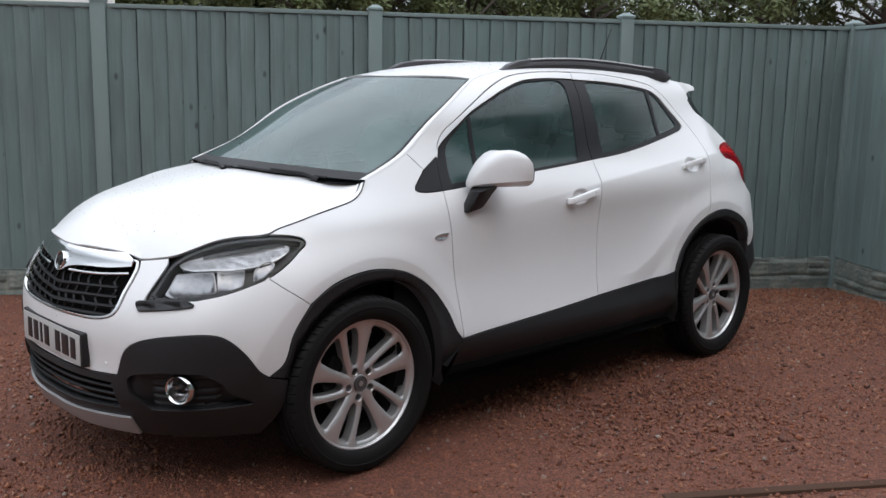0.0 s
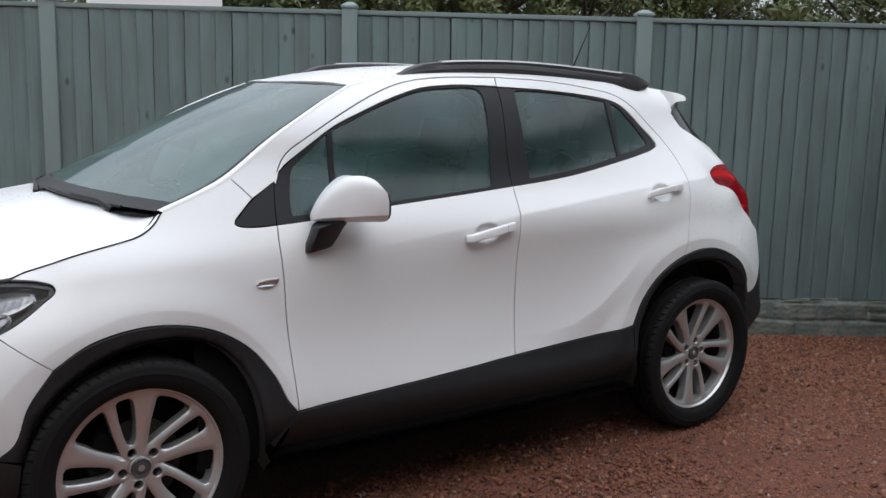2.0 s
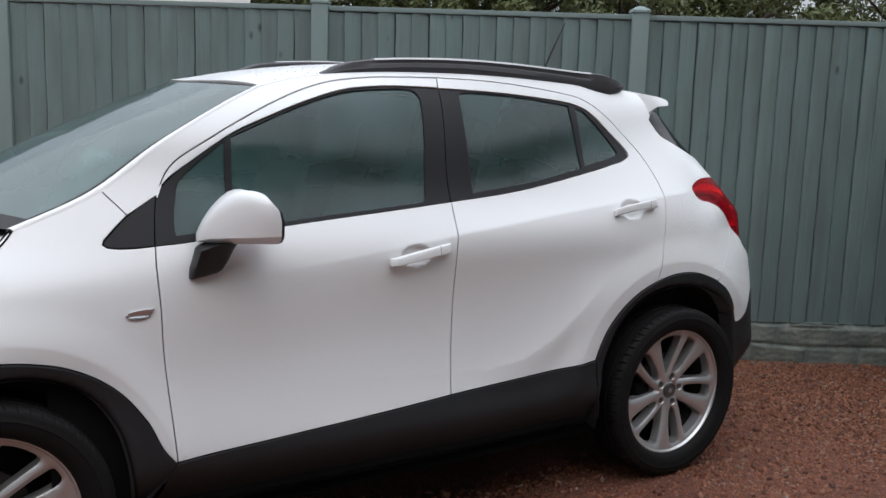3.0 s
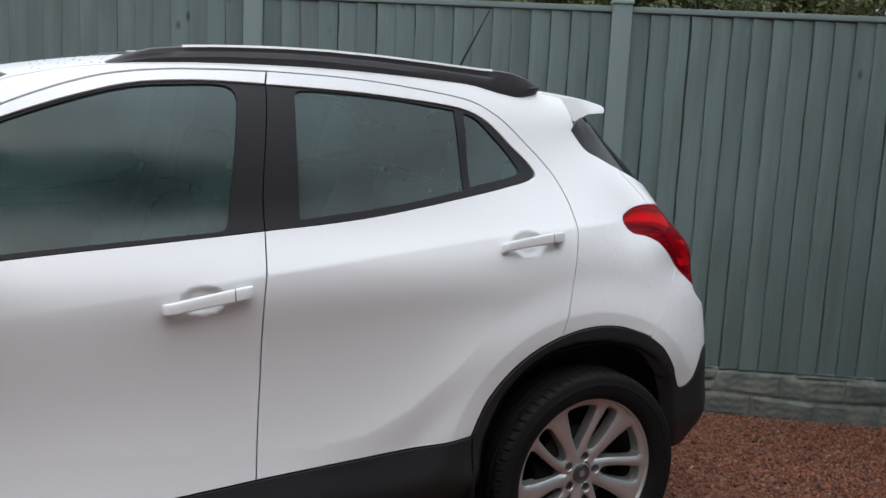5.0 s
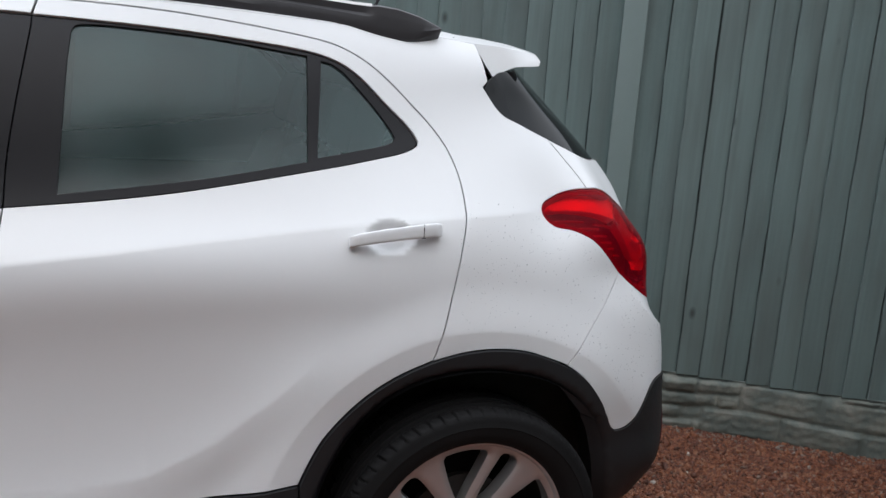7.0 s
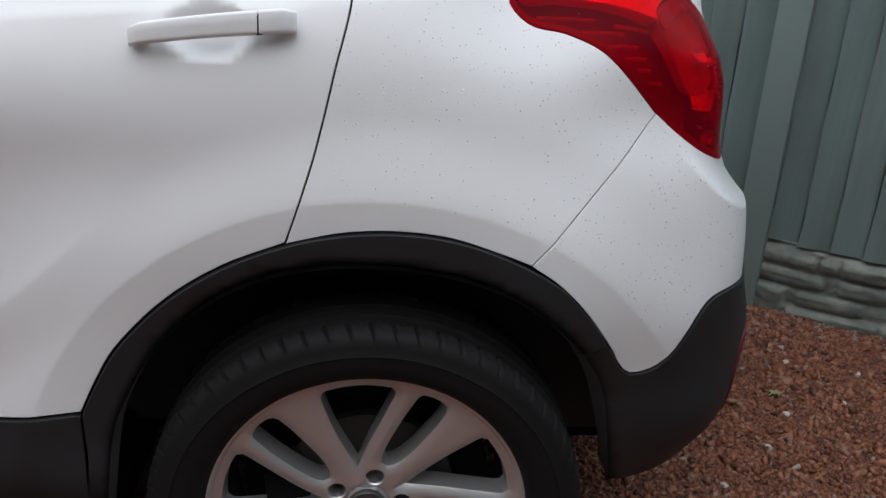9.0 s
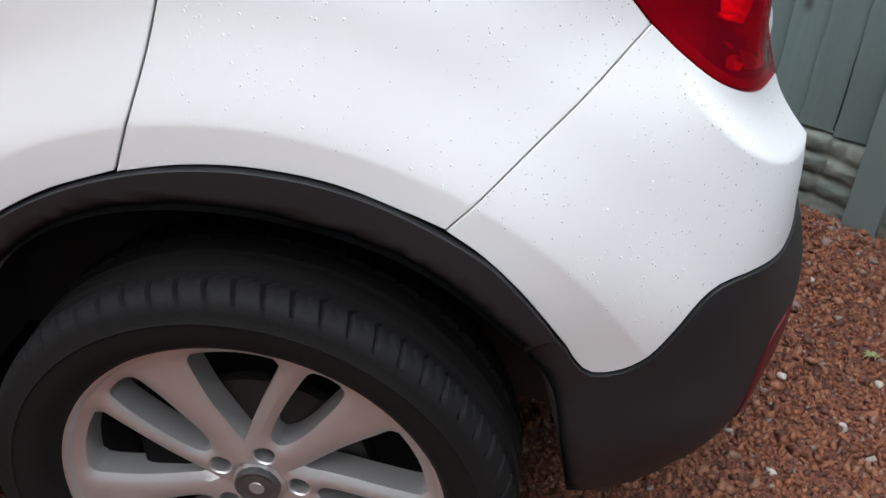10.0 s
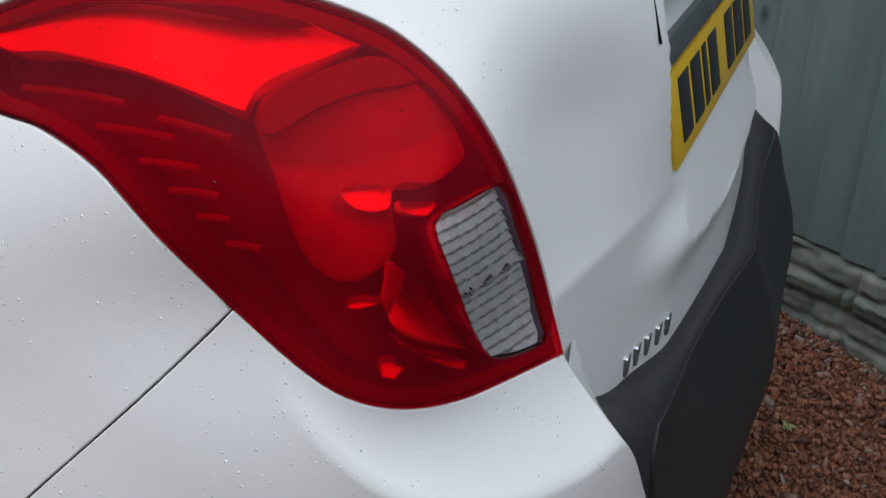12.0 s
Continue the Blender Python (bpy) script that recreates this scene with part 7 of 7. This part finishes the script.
def rear_spots(rng, n):
    """In drifts over the quarter panel, bumper corner and lamp."""
    hubs = np.stack([rng.uniform(1.2, 1.95, 60), rng.uniform(.62, 1.15, 60)], 1)
    q = hubs[rng.integers(0, 60, n)] + rng.normal(0, .045, (n, 2))
    q = np.concatenate([q, np.stack([rng.uniform(1.1, 1.96, n // 2), rng.uniform(.60, 1.16, n // 2)], 1)])
    arch = np.hypot(q[:, 0] - WHEEL_X, q[:, 1] - WHEEL_Z) > .53
    low = q[:, 1] > np.interp(q[:, 0], (1.6, 1.7, 1.8, 1.95), (.70, .60, .66, .70))
    return q[arch & low & (q[:, 0] < 1.96) & (q[:, 1] < 1.17) & (q[:, 0] > 1.22) & ~inside(LENS_LOOP, q)]


def lens_spots(rng, n):
    q = np.stack([rng.uniform(1.48, 1.96, n), rng.uniform(.87, 1.18, n)], 1)
    return q[inside(LENS_LOOP, q)]


rain("rain_drops", 420, lens_spots, lambda s, z: wrap(s, z) * np.array([1.0007, 1.0012, 1.0]), "side", 31, "small clear rain drops on the red tail lamp", 0.0007, 0.0019, WATER_CLEAR)
rain("rain_drops", 1300, rear_spots, wrap, "side", 21, "small clear rain drops on the white quarter panel", 0.0005, 0.0014)
rain("rain_drops", 900, lambda rng, n: np.stack([rng.uniform(-.32, 1.3, n), rng.uniform(-.44, .44, n)], 1), roof_lift, "up", 22, "small clear rain drops standing on the roof", 0.0015, 0.004)
rain("rain_drops", 500, lambda rng, n: np.stack([rng.uniform(-1.95, -1.35, n), rng.uniform(-.45, .45, n)], 1), hood_lift, "up", 23, "small clear rain drops standing on the bonnet", 0.001, 0.003)

# ---- loose chippings over the gravel bed ----
def chippings(name, count, area_fn, size, seed, label, material=GRANITE):
    rng = np.random.default_rng(seed)
    base = np.array([(x, y, z) for x in (-.62, .62) for y in (-.62, .62) for z in (-.62, .62)])
    tri = np.array([(0, 1, 3), (0, 3, 2), (4, 6, 7), (4, 7, 5), (0, 4, 5), (0, 5, 1), (2, 3, 7), (2, 7, 6), (0, 2, 6), (0, 6, 4), (1, 5, 7), (1, 7, 3)])
    xy = area_fn(rng, count)
    n = len(xy)
    s = size * np.exp(rng.normal(0, .38, n))
    jig = base[None] * rng.uniform(.55, 1.35, (n, 8, 3))
    shape = jig * (s[:, None] * rng.uniform(.6, 1.35, (n, 3)))[:, None, :] * np.array([1.15, .95, .6])
    q = rng.normal(size=(n, 4))
    q /= np.linalg.norm(q, axis=1)[:, None]
    w, x, y, z = q.T
    R = np.stack([1 - 2 * (y * y + z * z), 2 * (x * y - z * w), 2 * (x * z + y * w), 2 * (x * y + z * w), 1 - 2 * (x * x + z * z), 2 * (y * z - x * w), 2 * (x * z - y * w), 2 * (y * z + x * w), 1 - 2 * (x * x + y * y)], 1).reshape(n, 3, 3)
    p = np.einsum("nij,nkj->nki", R, shape)
    gzv = ground_z(xy[:, 0], xy[:, 1]) + rng.uniform(-.25, .45, n) * s
    p += np.concatenate([xy, gzv[:, None]], 1)[:, None, :]
    verts = p.reshape(-1, 3)
    faces = (tri[None] + 8 * np.arange(n)[:, None, None]).reshape(-1, 3)
    me = bpy.data.meshes.new(name)
    me.vertices.add(len(verts))
    me.vertices.foreach_set("co", verts.ravel())
    me.loops.add(len(faces) * 3)
    me.loops.foreach_set("vertex_index", faces.ravel())
    me.polygons.add(len(faces))
    me.polygons.foreach_set("loop_start", np.arange(0, len(faces) * 3, 3))
    me.update(calc_edges=True)
    me.materials.append(material)
    return tagged(new(name, me), label, "gravel", kind="stuff")


def near_field(rng, n):
    """The part of the yard that the lens passes closest, up to the fence foot."""
    p = np.stack([rng.uniform(1.3, 4.1, n), rng.uniform(-1.3, 1.4, n)], 1)
    d = FENCE_OFF - p @ np.array([FN.x, FN.y])
    return p[(d > .03) & (p[:, 0] * FU.x + p[:, 1] * FU.y < 3.6)]


def fence_foot(rng, n):
    """A thin scatter along the foot of the boards."""
    t = rng.uniform(-2.5, 3.55, n)
    d = np.abs(rng.normal(0, .05, n)) + .035
    a = np.array([FN.x, FN.y])[None] * (FENCE_OFF - d)[:, None] + np.array([FU.x, FU.y])[None] * t[:, None]
    q = rng.uniform(0.06, 3.0, n // 2)
    e = np.abs(rng.normal(0, .05, n // 2)) + .035
    b = np.array([CORNER.x, CORNER.y])[None] + np.array([SIDE.x, SIDE.y])[None] * q[:, None] - np.array([FU.x, FU.y])[None] * e[:, None]
    return np.concatenate([a, b])


def wide_field(rng, n):
    p = np.stack([rng.uniform(-3.2, 4.0, n), rng.uniform(-2.9, 3.2, n)], 1)
    d = FENCE_OFF - p @ np.array([FN.x, FN.y])
    under = (np.abs(p[:, 0]) < 1.7) & (np.abs(p[:, 1]) < .5)
    return p[(d > .03) & ~under & (p[:, 0] * FU.x + p[:, 1] * FU.y < 3.6)]


chippings("gravel_chippings", 75000, near_field, 0.0068, 3, "loose angular red granite chippings by the fence")
chippings("gravel_chippings", 110000, wide_field, 0.0064, 4, "loose angular red granite chippings across the yard")


PALE_CHIPS = surface("pale_grey_chips", (0.30, 0.26, 0.22), 0.7, second=(0.17, 0.13, 0.11), scale=50, fine=300, vary=0.5, island=True)
chippings("pale_chippings", 1800, fence_foot, 0.0065, 8, "pale grey chippings scattered along the fence foot", PALE_CHIPS)


# a few pale pebbles and a small weed by the fence
def pebble(x, y, r, turn, tone_label):
    rng = np.random.default_rng(int(x * 1000))
    bm = bmesh.new()
    bmesh.ops.create_icosphere(bm, subdivisions=2, radius=1)
    for v in bm.verts:
        v.co *= 1 + .16 * math.sin(v.co.x * 3 + x * 9) * math.cos(v.co.y * 4 + y * 5) + rng.uniform(-.04, .04)
        v.co = Vector((v.co.x * r * 1.3, v.co.y * r, v.co.z * r * .62))
    bmesh.ops.transform(bm, matrix=pose(x, y, float(ground_z(x, y)) + r * .35, 0, 0, turn), verts=bm.verts)
    ob = part("pebble", bm, PALE_STONE, None, sharp=50)
    tagged(ob, tone_label, "pebble", "pale pebbles in the gravel")


PALE_STONE = surface("pale_pebble", (0.58, 0.53, 0.48), 0.6, second=(0.42, 0.37, 0.33), scale=40, fine=300)
for x, y, r, turn in ((2.249, .259, .013, 20), (2.42, .045, .010, 80), (2.20, .02, .011, 140), (2.55, .36, .009, 10), (2.36, .47, .008, 60), (2.62, .12, .008, 33), (1.98, -.62, .008, 70), (2.12, -.30, .009, 120), (2.75, .30, .010, 45), (2.30, -.12, .007, 0)):
    pebble(x, y, r, turn, "small pale pebble lying among the red chippings")


def weed(x, y, seed):
    rng = np.random.default_rng(seed)
    thing = empty("weed", "small green weed sprouting from the gravel", "weed", (x, y, float(ground_z(x, y))))
    for i in range(11):
        an, L, w = rng.uniform(0, 6.28), rng.uniform(.010, .024), rng.uniform(.003, .006)
        d, side = Vector((math.cos(an), math.sin(an), 0)), Vector((-math.sin(an), math.cos(an), 0))
        bm = bmesh.new()
        rows = []
        for t in (0, .35, .7, 1):
            c = d * (L * t) + Vector((0, 0, .012 * math.sin(t * 2.6) + .004))
            ww = w * math.sin(math.pi * (.12 + .82 * t))
            rows.append([bm.verts.new(c - side * ww), bm.verts.new(c + Vector((0, 0, -.001))), bm.verts.new(c + side * ww)])
        for a, b in zip(rows, rows[1:]):
            bm.faces.new((a[0], a[1], b[1], b[0]))
            bm.faces.new((a[1], a[2], b[2], b[1]))
        part("leaf", bm, WEED, thing)


WEED = surface("weed_green", (0.17, 0.19, 0.07), 0.6, second=(0.28, 0.27, 0.12), scale=60)
weed(2.43, .145, 4)
weed(2.07, .665, 6)
